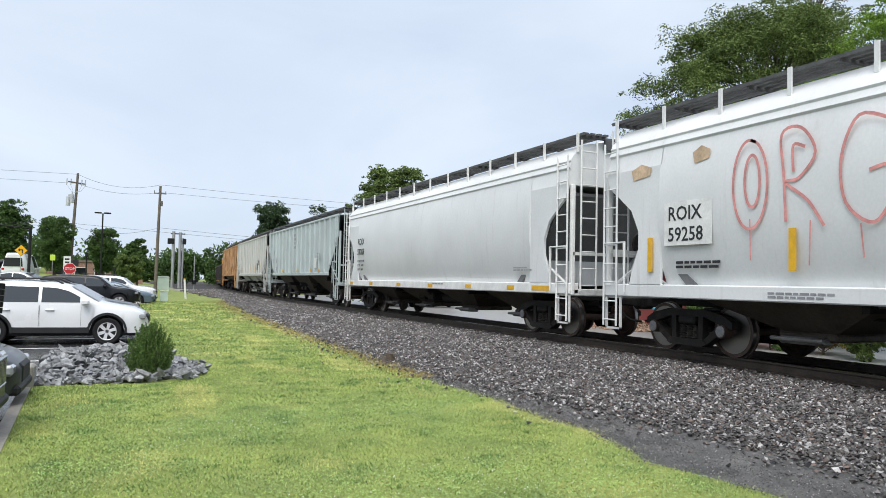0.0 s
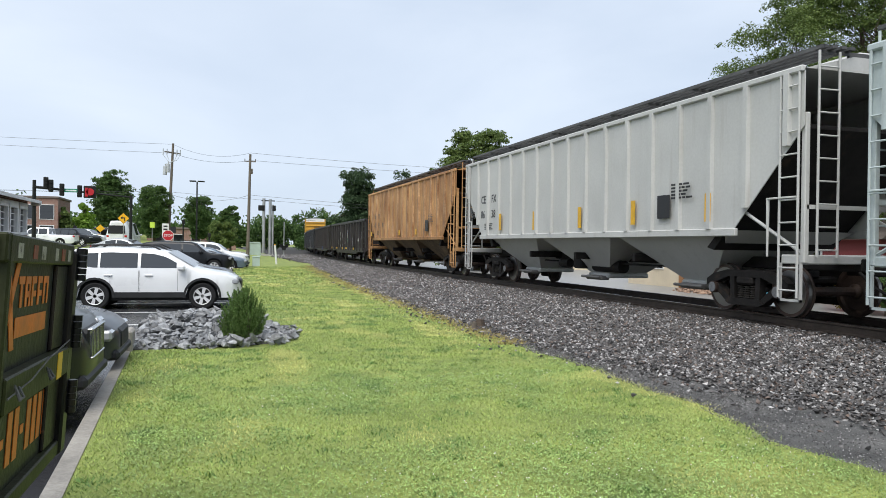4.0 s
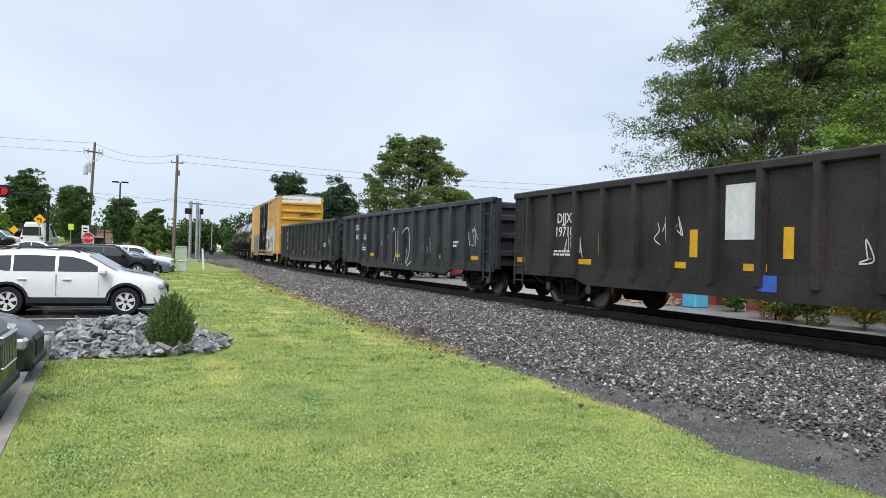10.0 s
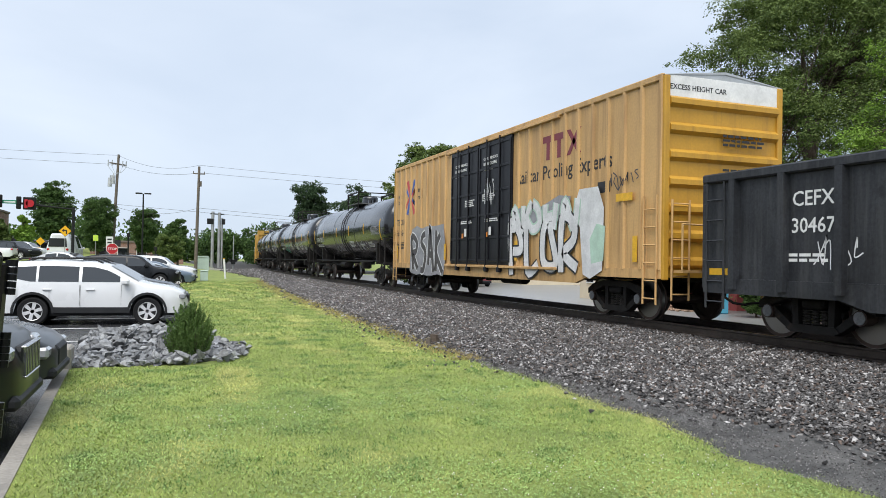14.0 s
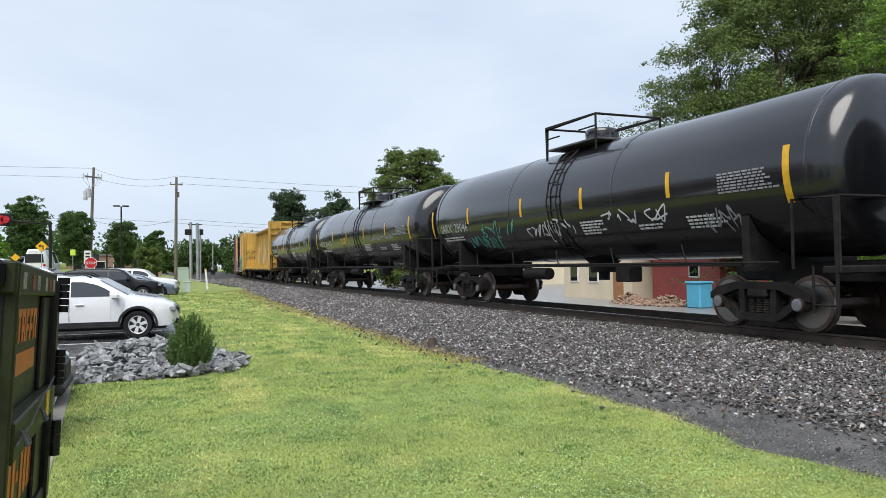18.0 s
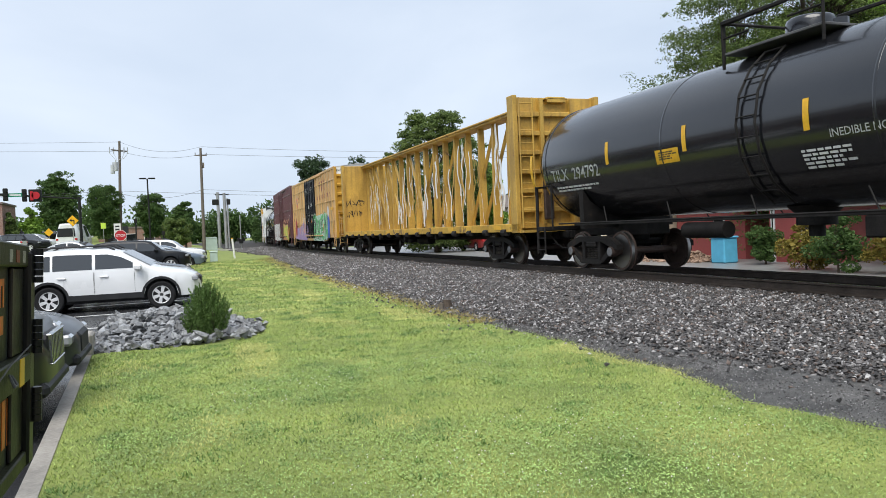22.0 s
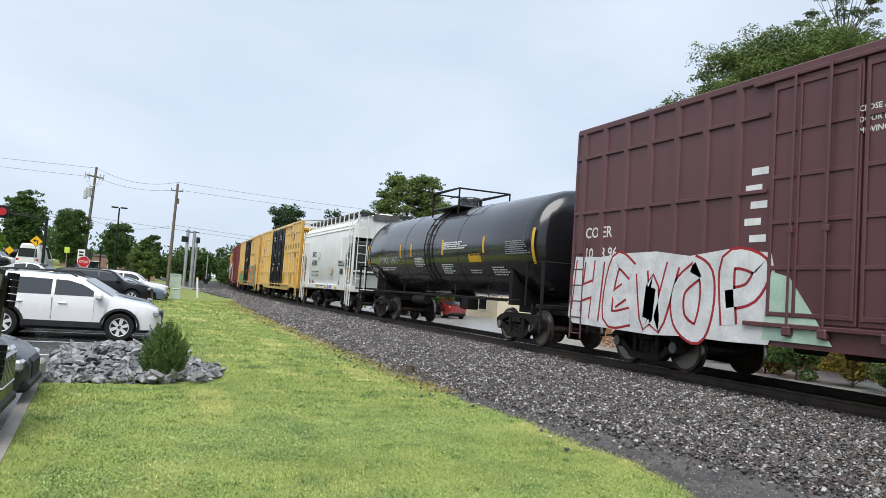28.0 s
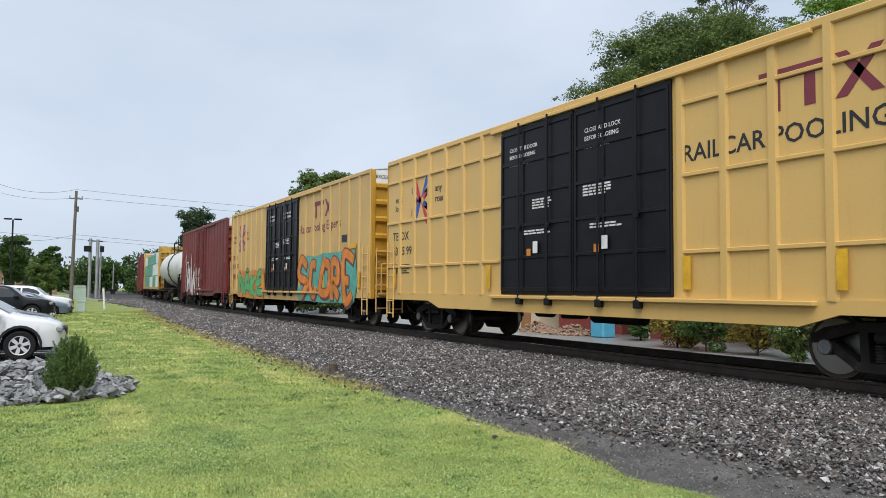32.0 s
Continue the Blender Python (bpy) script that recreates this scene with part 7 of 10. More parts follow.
def build_vehicles():
    vehicle("wagon", "white", "white estate car with dark cladding and alloy wheels", -1.30, 21.35, LOT, -5, rails=True, trim=True)
    vehicle("wagon", "black", "black estate car with roof rails parked behind the white one", -1.35, 24.5, LOT, -5, rails=True)
    vehicle("suv", "black", "glossy black suv with silver alloy wheels", -1.0, 44.5, LOT, -6, rails=False)
    vehicle("sedan", "blue_grey", "blue-grey sedan between two suvs", 0.1, 47.8, LOT, -6)
    vehicle("suv", "white", "white suv at the end of the parking row", 0.2, 50.6, LOT, -6, rails=True)
    vehicle("suv", "black", "black suv with a bright chrome grille at the kerb", -3.47, 8.05, LOT, -1, grille="chrome")
    vehicle("sedan", "charcoal", "dark grey sedan at the kerb", -3.32, 10.35, LOT, -1)
    vehicle("suv", "charcoal", "dark parked suv behind the dumpster", -9.6, 9.5, LOT, 180)
    vehicle("pickup", "white", "white pickup truck by the brick building", -14.7, 78.5, 0.9, 172)
    vehicle("suv", "silver", "silver suv crossing the far car park", -12.4, 88.5, 1.1, -12)
    vehicle("suv", "black", "black suv beside the pickup", -12.6, 83.5, 1.05, -35)
    vehicle("van", "white", "tall white van seen from behind", -7.2, 73.5, 0.75, 84, category="van")
    vehicle("sedan", "silver", "silver sedan parked in the far row", -5.9, 61.5, 0.36, -20)
    vehicle("suv", "charcoal", "dark suv on the far street", -19.6, 117, 2.18, 175)
    vehicle("sedan", "black", "black sedan on the far street", -14.7, 117, 2.18, 170)
    vehicle("sedan", "white", "white sedan in the far row", -3.2, 56, -0.1, -15)


# ---- the dumpster ----
M["dump_black"] = material("dumpster_black", spec=0.2, color=(0.006, 0.0065, 0.008), rough=0.38, vary=0.3, size=1.2, fine=18, bump=0.15, streak=0.3, streak_color=(0.07, 0.05, 0.045), spots=0.15, spot_color=(0.12, 0.05, 0.035), spot_size=3.0)
M["dump_green"] = material("dumpster_olive", spec=0.2, color=(0.026, 0.030, 0.011), rough=0.5, vary=0.25, size=1.5, fine=20, bump=0.15, spots=0.22, spot_color=(0.02, 0.02, 0.016), spot_size=4.0)
M["dump_panel"] = material("dumpster_panel", spec=0.2, color=(0.010, 0.012, 0.010), rough=0.45, vary=0.35, size=1.5, fine=20, bump=0.15, streak=0.3, streak_color=(0.11, 0.12, 0.13))
M["dump_orange"] = material("dumpster_orange", (0.62, 0.16, 0.025), 0.5, vary=0.2, size=5, fine=25, bump=0.05, spots=0.15, spot_color=(0.08, 0.05, 0.03), spot_size=8.0)


M["worn_pale"] = material("worn_pale_reflector", (0.36, 0.34, 0.30), 0.6, vary=0.3, size=8, fine=30, bump=0.1, spots=0.5, spot_color=(0.05, 0.04, 0.03), spot_size=14)
M["worn_red"] = material("worn_red_reflector", (0.25, 0.06, 0.03), 0.6, vary=0.3, size=8, fine=30, bump=0.1, spots=0.5, spot_color=(0.05, 0.04, 0.03), spot_size=14)


def build_dumpster():
    X, Y0, Y1, T, B = -1.16, 5.1, 7.4, 1.575, -0.14
    # it stands askew: the far end low, the door leaning out a little
    tilt = Matrix.Translation((-1.005, 4.74, 1.612)) @ pose(0, 0, 0, 0, 3.3, 0) @ pose(0, 0, 0, -2.15, 0, -0.4) @ Matrix.Translation((1.16 - 0.035, -5.1, -1.575))
    eye = Vector((0.07, -0.16, 1.576))
    small = Matrix.Translation(eye) @ Matrix.Scale(0.57, 4) @ Matrix.Translation(-eye)
    d = thing("dumpster", "black and olive steel dumpster trailer with orange markings, standing askew", "dumpster", at=small @ tilt)
    m = Mesh()
    m.box(X - 6.0, Y0, B, X - 0.12, Y0 + 0.06, T - 0.06)
    part("side_wall", m, M["dump_black"], d)
    m = Mesh()
    m.box(X - 6.0, Y1 - 0.06, B, X - 0.12, Y1, T - 0.06)
    part("side_wall", m, M["dump_black"], d)
    m = Mesh()
    m.box(X - 6.06, Y0, B, X - 6.0, Y1, T - 0.06)
    m.box(X - 6.0, Y0 + 0.06, B, X - 0.1, Y1 - 0.06, B + 0.08)
    part("floor", m, M["dump_black"], d)
    for yy in (Y0 - 0.03, Y1 - 0.03):
        m = Mesh()
        m.box(X - 6.06, yy - 0.03, T - 0.14, X - 0.02, yy + 0.09, T + 0.0, 0.02)
        part("top_rail", m, M["dump_black"], d)
    for i in range(8):
        q = X - 0.55 - 0.76 * i
        m = Mesh()
        m.prism([(q - 0.09, Y0), (q - 0.055, Y0 - 0.085), (q + 0.055, Y0 - 0.085), (q + 0.09, Y0)], "z", B, T - 0.14)
        part("side_rib", m, M["dump_black"], d)
    # rear door, olive, with frame, panels and a middle bar
    door = Mesh()
    door.box(X - 0.06, Y0 + 0.05, B + 0.02, X - 0.03, Y1 - 0.22, T - 0.02)
    dr = part("door", door, M["dump_panel"], d, "dark olive door panel with scrapes")
    for nm, box in (("door_rail", (X - 0.05, Y0 + 0.0, T - 0.17, X + 0.03, Y1 - 0.18, T)), ("door_rail", (X - 0.05, Y0 + 0.0, B, X + 0.03, Y1 - 0.18, B + 0.12)), ("door_stile", (X - 0.05, Y0 + 0.06, B, X + 0.035, Y0 + 0.13, T)), ("door_bar", (X - 0.04, Y0 + 0.13, 0.52, X + 0.05, Y1 - 0.2, 0.74))):
        m = Mesh()
        m.box(*box, 0.012)
        part(nm, m, M["dump_green"], dr, "olive steel door frame")
    # added black plates, set proud, stand in for the door's dark recess
    for z0, z1 in ((B + 0.125, 0.515), (0.745, T - 0.175)):
        m = Mesh()
        m.box(X - 0.03, Y1 - 0.66, z0, X + 0.0, Y1 - 0.225, z1, 0.01)
        part("end_plate", m, M["dump_black"], dr, "black plate standing in for the dark recess at the hinge side")
    m = Mesh()
    m.box(X - 0.12, Y1 - 0.22, B, X + 0.05, Y1 - 0.02, T - 0.05, 0.02)
    part("hinge_post", m, M["dump_black"], d)
    for z in (0.18, 0.72, 1.28):
        m = Mesh()
        for i in range(5):
            m.rod((X + 0.07, Y1 - 0.06, z + 0.055 * i), (X + 0.07, Y1 - 0.06, z + 0.055 * i + 0.05), 0.045, 10)
        part("hinge", m, M["dump_black"], d, "black barrel hinge")
    # latch plate with a round boss on the long side
    m = Mesh()
    m.prism([(X - 1.6, 0.86), (X - 0.1, 0.86), (X - 0.04, 0.98), (X - 0.1, 1.14), (X - 1.6, 1.14)], "y", Y0 - 0.11, Y0 - 0.087)
    part("latch_plate", m, M["dump_black"], d)
    m = Mesh()
    m.rod((X - 0.22, Y0 - 0.11, 1.0), (X - 0.22, Y0 - 0.16, 1.0), 0.11, 18)
    m.rod((X - 0.22, Y0 - 0.16, 1.0), (X - 0.22, Y0 - 0.18, 1.0), 0.05, 14)
    part("latch_boss", m, M["dump_black"], d, "round steel latch boss")
    m = Mesh()
    m.rod((X - 0.75, Y0 - 0.11, 1.02), (X - 0.75, Y0 - 0.14, 1.02), 0.06, 14)
    part("latch_boss", m, M["dump_black"], d, "smaller round steel boss")
    # chain across the door, reflectors, orange shapes for the maker's mark and the number
    m = Mesh()
    m.pipe([(X + 0.06, Y1 - 0.25, 0.80), (X + 0.07, 6.3, 0.74), (X + 0.07, 5.8, 0.66), (X + 0.06, Y0 + 0.15, 0.62)], 0.006, 6)
    for q in (5.5, 6.4):
        m.pipe([(X + 0.06, q, 0.66), (X + 0.10, q - 0.03, 0.60), (X + 0.10, q - 0.13, 0.60), (X + 0.06, q - 0.1, 0.68)], 0.007, 6)
    part("chain", m, M["walkway"], d, "thin steel chain across the door")
    for i, (q, w, mm) in enumerate(((5.4, 0.12, "worn_pale"), (5.8, 0.12, "worn_red"), (6.05, 0.12, "worn_pale"), (6.5, 0.1, "worn_pale"), (6.75, 0.12, "worn_red"), (7.0, 0.1, "worn_pale"))):
        m = Mesh()
        m.box(X + 0.03, q - w / 2, T - 0.14, X + 0.034, q + w / 2, T - 0.05)
        part("reflector", m, M[mm], dr)
    m = Mesh()
    m.box(X + 0.05, 6.75, 0.53, X + 0.055, 6.92, 0.73)
    part("warning_label", m, M["yellow"], dr, "yellow warning label")
    x = X - 0.028

    def mark(pts, y, z, k=1.0):
        m = Mesh()
        m.prism([((y + k * a - 4.86) * 0.86 + 5.28, z + k * b) for a, b in pts], "x", x, x + 0.004)
        part("orange_mark", m, M["dump_orange"], dr, "orange block shape of the maker's mark")

    mark([(0, 0), (0.12, 0), (0.5, 0.55), (0.38, 0.55)], 4.86, 0.86)
    mark([(0.34, -0.02), (0.46, -0.02), (0.16, 0.62), (0.04, 0.62)], 4.86, 0.88)
    for i, w in enumerate((0.17, 0.17, 0.15, 0.15, 0.19)):
        q = 5.34 + 0.21 * i
        z0, z1 = 1.12, 1.32
        mark([(0, z1 - 0.05), (w, z1 - 0.05), (w, z1), (0, z1)], q, 0)
        mark([(0 if i else w / 2 - 0.03, z0), (0.06 if i else w / 2 + 0.03, z0), (0.06 if i else w / 2 + 0.03, z1 - 0.05), (0 if i else w / 2 - 0.03, z1 - 0.05)], q, 0)
        if i in (1, 2, 3):
            mark([(0.06, z0 + 0.06), (w, z0 + 0.06), (w, z0 + 0.1), (0.06, z0 + 0.1)], q, 0)
        if i in (1, 4):
            mark([(w - 0.045, z0), (w, z0), (w, z1 - 0.05), (w - 0.045, z1 - 0.05)], q, 0)
    mark([(5.30, 0.93), (6.35, 0.93), (6.35, 1.06), (5.30, 1.06)], 0, 0)
    rnd = random.Random(4)
    q = 4.95
    for i in range(9):
        if i != 1 and i != 4:
            mark([(0, 0), (0.13, 0), (0.13, 0.34), (0, 0.34)], q, 0.12)
        else:
            mark([(0, 0.14), (0.1, 0.14), (0.1, 0.2), (0, 0.2)], q, 0.12)
        q += 0.2
    # chassis, axle and wheels that carry it
    for yy in (Y0 + 0.55, Y1 - 0.55):
        m = Mesh()
        m.box(X - 5.9, yy - 0.08, B - 0.26, X - 0.5, yy + 0.08, B - 0.02, 0.02)
        part("chassis_beam", m, M["dump_black"], d)
    ground = -1.50
    for q in (-2.2, -3.6):
        m = Mesh()
        m.rod((X + q, Y0 + 0.1, ground + 0.62), (X + q, Y1 - 0.1, ground + 0.62), 0.08, 10)
        m.box(X + q - 0.1, Y0 + 0.5, ground + 0.62, X + q + 0.1, Y1 - 0.5, B - 0.2, 0.02)
        part("axle", m, M["dump_black"], d)
        for yy in (Y0 + 0.15, Y1 - 0.15):
            m = Mesh()
            m.lathe([(0.34, yy - 0.16), (0.56, yy - 0.19), (0.62, yy - 0.14), (0.62, yy + 0.14), (0.56, yy + 0.19), (0.34, yy + 0.16), (0.1, yy + 0.06)], "y", 24, (X + q, 0, ground + 0.62))
            part("wheel", m, M["frame_black"], d, "black trailer tyre")


# ---- street furniture ----
M["pole_wood"] = material("weathered_pole", (0.15, 0.125, 0.10), 0.85, vary=0.25, size=2, fine=25, bump=0.4)
M["signal_black"] = material("signal_black", spec=0.15, color=(0.02, 0.021, 0.02), rough=0.5, vary=0.1, bump=0.05)
M["sign_red"] = material("stop_red", (0.45, 0.012, 0.02), 0.4, vary=0.06, bump=0.0)
M["sign_yellow"] = material("warning_yellow", (0.85, 0.45, 0.01), 0.4, vary=0.06, bump=0.0)
M["sign_lime"] = material("lime_sign", (0.55, 0.75, 0.08), 0.4, vary=0.06, bump=0.0)
M["sign_green"] = material("street_sign_green", (0.01, 0.22, 0.12), 0.4, vary=0.06, bump=0.0)
M["cabinet"] = material("pale_green_cabinet", (0.46, 0.56, 0.50), 0.5, vary=0.08, size=2, fine=25, bump=0.05)
M["alu"] = material("aluminium_mast", (0.42, 0.43, 0.43), 0.45, 0.6, vary=0.15, size=1.5, fine=25, bump=0.1)
M["wire"] = material("cable_black", (0.03, 0.03, 0.032), 0.6, vary=0.1, bump=0.0)
M["red_light"] = glow("red_signal_light", (1.0, 0.06, 0.04), 3.0)


def face_to(x, y):
    """Turn so that a sign's front (-y) looks at the lawn by the camera."""
    return math.degrees(math.atan2(x, y)) * -1.0


def sign_on_post(name, label, x, y, z, mid, outline, mat, post=0.03, words=None, border=None):
    s = thing(name, label, "sign", "", pose(x, y, z, 0, 0, face_to(x, y)))
    m = Mesh()
    m.rod((0, 0.04, 0), (0, 0.04, mid + 0.3), post, 8)
    part("post", m, M["alu"], s, "grey steel post")
    m = Mesh()
    m.prism([(a, b + mid) for a, b in outline], "y", -0.006, 0.006)
    if border:
        b2 = Mesh()
        b2.prism([(a * 1.07, b * 1.07 + mid) for a, b in outline], "y", -0.003, 0.004)
        part("border", b2, M[border], s)
    plate_ = part("plate", m, M[mat], s)
    if words:
        string, size, wmat = words
        lm = letters(string, size, M[wmat])
        w = max(v.co.x for v in lm.vertices) - min(v.co.x for v in lm.vertices)
        part("lettering", lm, None, s, "white lettering", at=Matrix.Translation((-w / 2, -0.012, mid - size * 0.35)) @ pose(0, 0, 0, 90))
    return s


def pole_with_gear(label, x, y, z, height, lean, gear):
    p = thing("utility_pole", label, "utility pole", "", pose(x, y, z, 0, lean, 0))
    m = Mesh()
    m.rod((0, 0, -0.3), (0, 0, height), 0.17, 12, 0.11)
    part("pole", m, M["pole_wood"], p)
    if gear:
        m = Mesh()
        m.box(-0.9, -0.06, height - 1.0, 0.9, 0.06, height - 0.88, 0.01)
        part("crossarm", m, M["pole_wood"], p, at=pose(0, 0, 0, 0, 0, 35))
        for q in (-0.35, -0.62):
            m = Mesh()
            m.rod((q, -0.15, height - 2.6 + q), (q, -0.15, height - 1.75 + q), 0.2, 14)
            m.rod((q, -0.15, height - 1.75 + q), (q, -0.15, height - 1.5 + q), 0.05, 8)
            part("transformer", m, M["galv"], p, "grey pole transformer")
        m = Mesh()
        for q in (-1.0, -0.6, 0.45, 0.8):
            m.rod((q * 0.9, 0, height - 1.2), (q * 0.9, 0, height - 0.6), 0.05, 8)
            m.pipe([(q * 0.9, 0, height - 1.2), (q * 0.5, -0.1, height - 1.7), (-0.3, -0.15, height - 2.0)], 0.02, 5)
        part("insulator", m, M["galv"], p, "grey insulators and drop leads")
    else:
        m = Mesh()
        m.box(-0.55, -0.05, height - 0.75, 0.55, 0.05, height - 0.65, 0.01)
        for q in (-0.5, 0.0, 0.5):
            m.rod((q, 0, height - 0.65), (q, 0, height - 0.45), 0.035, 8)
        m.rod((0.2, 0, height - 1.9), (0.2, 0, height - 1.4), 0.08, 8)
        part("crossarm", m, M["pole_wood"], p)
    return p


def wire(points, sag, r=0.012):
    m = Mesh()
    for a, b in zip(points, points[1:]):
        a, b = Vector(a), Vector(b)
        pts = [a.lerp(b, i / 12) - Vector((0, 0, sag * 4 * (i / 12) * (1 - i / 12))) for i in range(13)]
        m.pipe(pts, r, 4)
    solid("overhead_wire", m, M["wire"], "sagging black overhead wire between poles", "wire", "overhead wires")


def build_street():
    pole_with_gear("leaning wooden utility pole with transformers", -3.75, 79.8, 0.9, 10.6, 2.2, True)
    pole_with_gear("slender wooden utility pole beside the crossing", 3.8, 74.8, 0.3, 9.9, 0.8, False)
    a, b = Vector((-3.35, 79.8, 10.5)), Vector((3.95, 74.8, 9.6))
    for dz, sag in ((0.0, 0.5), (0.9, 0.7), (-4.2, 0.6)):
        o = Vector((0, 0, dz))
        wire([Vector((-75, 84, 12.6 + dz)), a + o, b + o * 0.8, Vector((58, 70, 9.0 + dz))], sag)
    wire([Vector((-70, 76, 6.0)), Vector((-3.6, 79.8, 6.6)), Vector((58, 84, 4.6))], 0.4)
    lamp = thing("car_park_lamp", "tall dark lamp post with a flat double head", "lamp post", "", pose(-0.77, 61.9, 0.1))
    m = Mesh()
    m.rod((0, 0, 0), (0, 0, 6.25), 0.075, 10, 0.055)
    part("post", m, M["signal_black"], lamp)
    for s in (-1, 1):
        m = Mesh()
        m.box(s * 0.06, -0.17, 6.23, s * 0.58, 0.17, 6.33, 0.04)
        part("lamp_head", m, M["signal_black"], lamp, "flat black lamp head")
    m = Mesh()
    m.rod((0, 0, 0), (0, 0, 0.6), 0.25, 14)
    part("footing", m, M["concrete"], lamp, "round concrete footing")
    octo = [(0.38 * math.cos(math.pi / 8 + i * math.pi / 4) / math.cos(math.pi / 8), 0.38 * math.sin(math.pi / 8 + i * math.pi / 4) / math.cos(math.pi / 8)) for i in range(8)]
    sign_on_post("stop_sign", "red octagonal stop sign on a steel post", -2.87, 61.8, 0.1, 1.98, octo, "sign_red", words=("STOP", 0.27, "white"), border="white")
    dia = [(0, -0.46), (0.46, 0), (0, 0.46), (-0.46, 0)]
    w = sign_on_post("warning_sign", "yellow diamond sign with a black bent arrow", -6.86, 69.5, 0.6, 2.95, dia, "sign_yellow", border="black")
    m = Mesh()
    m.box(0.06, -0.016, 2.70, 0.14, -0.008, 3.02)
    m.box(-0.08, -0.016, 2.95, 0.14, -0.008, 3.03)
    m.prism([(-0.08, 3.13), (-0.24, 2.99), (-0.08, 2.85)], "y", -0.016, -0.008)
    part("arrow", m, M["black"], w, "black arrow")
    sign_on_post("warning_sign", "small yellow diamond sign on the verge", -11.5, 92, 1.0, 2.0, [(0, -0.45), (0.45, 0), (0, 0.45), (-0.45, 0)], "sign_yellow")
    sign_on_post("crossing_sign", "lime yellow pedestrian sign", -4.9, 75, 0.8, 2.35, [(-0.21, -0.26), (0.21, -0.26), (0.21, 0.26), (-0.21, 0.26)], "sign_lime")
    sg = sign_on_post("road_sign", "white route signs with black marks", -3.2, 66, 0.3, 2.3, [(-0.34, -0.55), (0.18, -0.55), (0.18, 0.5), (-0.34, 0.5)], "white")
    m = Mesh()
    for z in (1.95, 2.25, 2.5):
        m.box(-0.24, -0.016, z, 0.08, -0.008, z + 0.13)
    m.box(0.3, -0.01, 2.0, 0.75, 0.0, 2.55)
    part("mark", m, M["black"], sg)
    for x, y, h in ((-1.9, 66.5, 2.9), (0.2, 66, 1.8)):
        b = Mesh()
        b.rod((0, 0, 0), (0, 0, h), 0.06, 8)
        b.box(-0.12, -0.12, h - 0.1, 0.12, 0.12, h + 0.25, 0.03)
        solid("signal_post", b, M["signal_black"], "dark post with a small signal head", "post", "signal posts", at=pose(x, y, 0.3))
    # traffic signals on a mast arm
    t = thing("traffic_signal", "black mast arm with traffic signals and a green street sign", "traffic signal", "", pose(-12.0, 60.7, 0.2))
    m = Mesh()
    m.rod((0, 0, 0), (0, 0, 5.75), 0.16, 12, 0.12)
    part("pole", m, M["signal_black"], t)
    end = Vector((6.45, 0.95, 4.75))
    m = Mesh()
    m.rod((0, 0, 5.25), end, 0.11, 10, 0.05)
    part("mast_arm", m, M["signal_black"], t)
    m = Mesh()
    m.rod((end.x, end.y, -0.2), (end.x, end.y, 4.9), 0.11, 10)
    part("end_post", m, M["signal_black"], t)
    for k, (f, dz, lit) in enumerate(((0.12, 0.35, 0), (0.17, 0.2, 0), (0.28, 0.0, 0), (0.46, 0.02, 0), (0.565, 0.05, 1))):
        p = Vector((0, 0, 5.25)).lerp(end, f) + Vector((0, -0.2, dz))
        m = Mesh()
        w_ = 0.42 if lit else 0.16
        m.box(p.x - w_, p.y - 0.1, p.z - 0.45, p.x + w_, p.y + 0.1, p.z + 0.45, 0.04)
        head = part("signal_head", m, M["signal_black"], t, "black three-lamp signal head")
        for i in range(3):
            m = Mesh()
            m.rod((p.x, p.y - 0.1, p.z + 0.27 - 0.27 * i), (p.x, p.y - 0.2, p.z + 0.27 - 0.27 * i), 0.11, 12)
            part("visor", m, M["signal_black"], head)
        if lit:
            m = Mesh()
            m.rod((p.x + 0.05, p.y - 0.205, p.z), (p.x + 0.05, p.y - 0.215, p.z), 0.27, 14)
            m.box(p.x - 0.3, p.y - 0.215, p.z - 0.35, p.x - 0.1, p.y - 0.205, p.z + 0.3)
            part("no_turn_sign", m, M["sign_red"], head, "red prohibition sign")
    m = Mesh()
    p = Vector((0, 0, 5.25)).lerp(end, 0.37)
    m.box(p.x - 0.52, p.y - 0.2, p.z - 0.12, p.x + 0.52, p.y - 0.17, p.z + 0.14)
    ss = part("street_sign", m, M["sign_green"], t, "green street name sign")
    m = Mesh()
    m.box(p.x - 0.35, p.y - 0.206, p.z - 0.04, p.x + 0.38, p.y - 0.201, p.z + 0.06)
    part("print_bar", m, M["white"], ss)
    m = Mesh()
    m.rod((0, -0.15, 3.9), (0, -0.15, 4.5), 0.16, 10, 0.09)
    part("lantern", m, M["signal_black"], t)
    # utility cabinets, marker post, masts at the crossing
    c = thing("utility_cabinet", "pale green utility cabinet beside the crossing", "cabinet", "", pose(5.2, 87, 0.1))
    m = Mesh()
    m.box(-0.62, -0.4, 0, 0.62, 0.4, 1.45, 0.03)
    part("body", m, M["cabinet"], c)
    m = Mesh()
    m.prism([(-0.66, 1.45), (0.66, 1.45), (0.5, 1.6), (-0.5, 1.6)], "y", -0.44, 0.44)
    part("lid", m, M["cabinet"], c)
    c = thing("utility_pedestal", "small pale green utility pedestal on the lawn", "cabinet", "", pose(3.2, 51.7, 0))
    m = Mesh()
    m.box(-0.24, -0.2, 0, 0.24, 0.2, 0.62, 0.03)
    part("body", m, M["cabinet"], c)
    m = Mesh()
    m.box(-0.27, -0.23, 0.62, 0.27, 0.23, 0.70, 0.03)
    part("lid", m, M["cabinet"], c)
    m = Mesh()
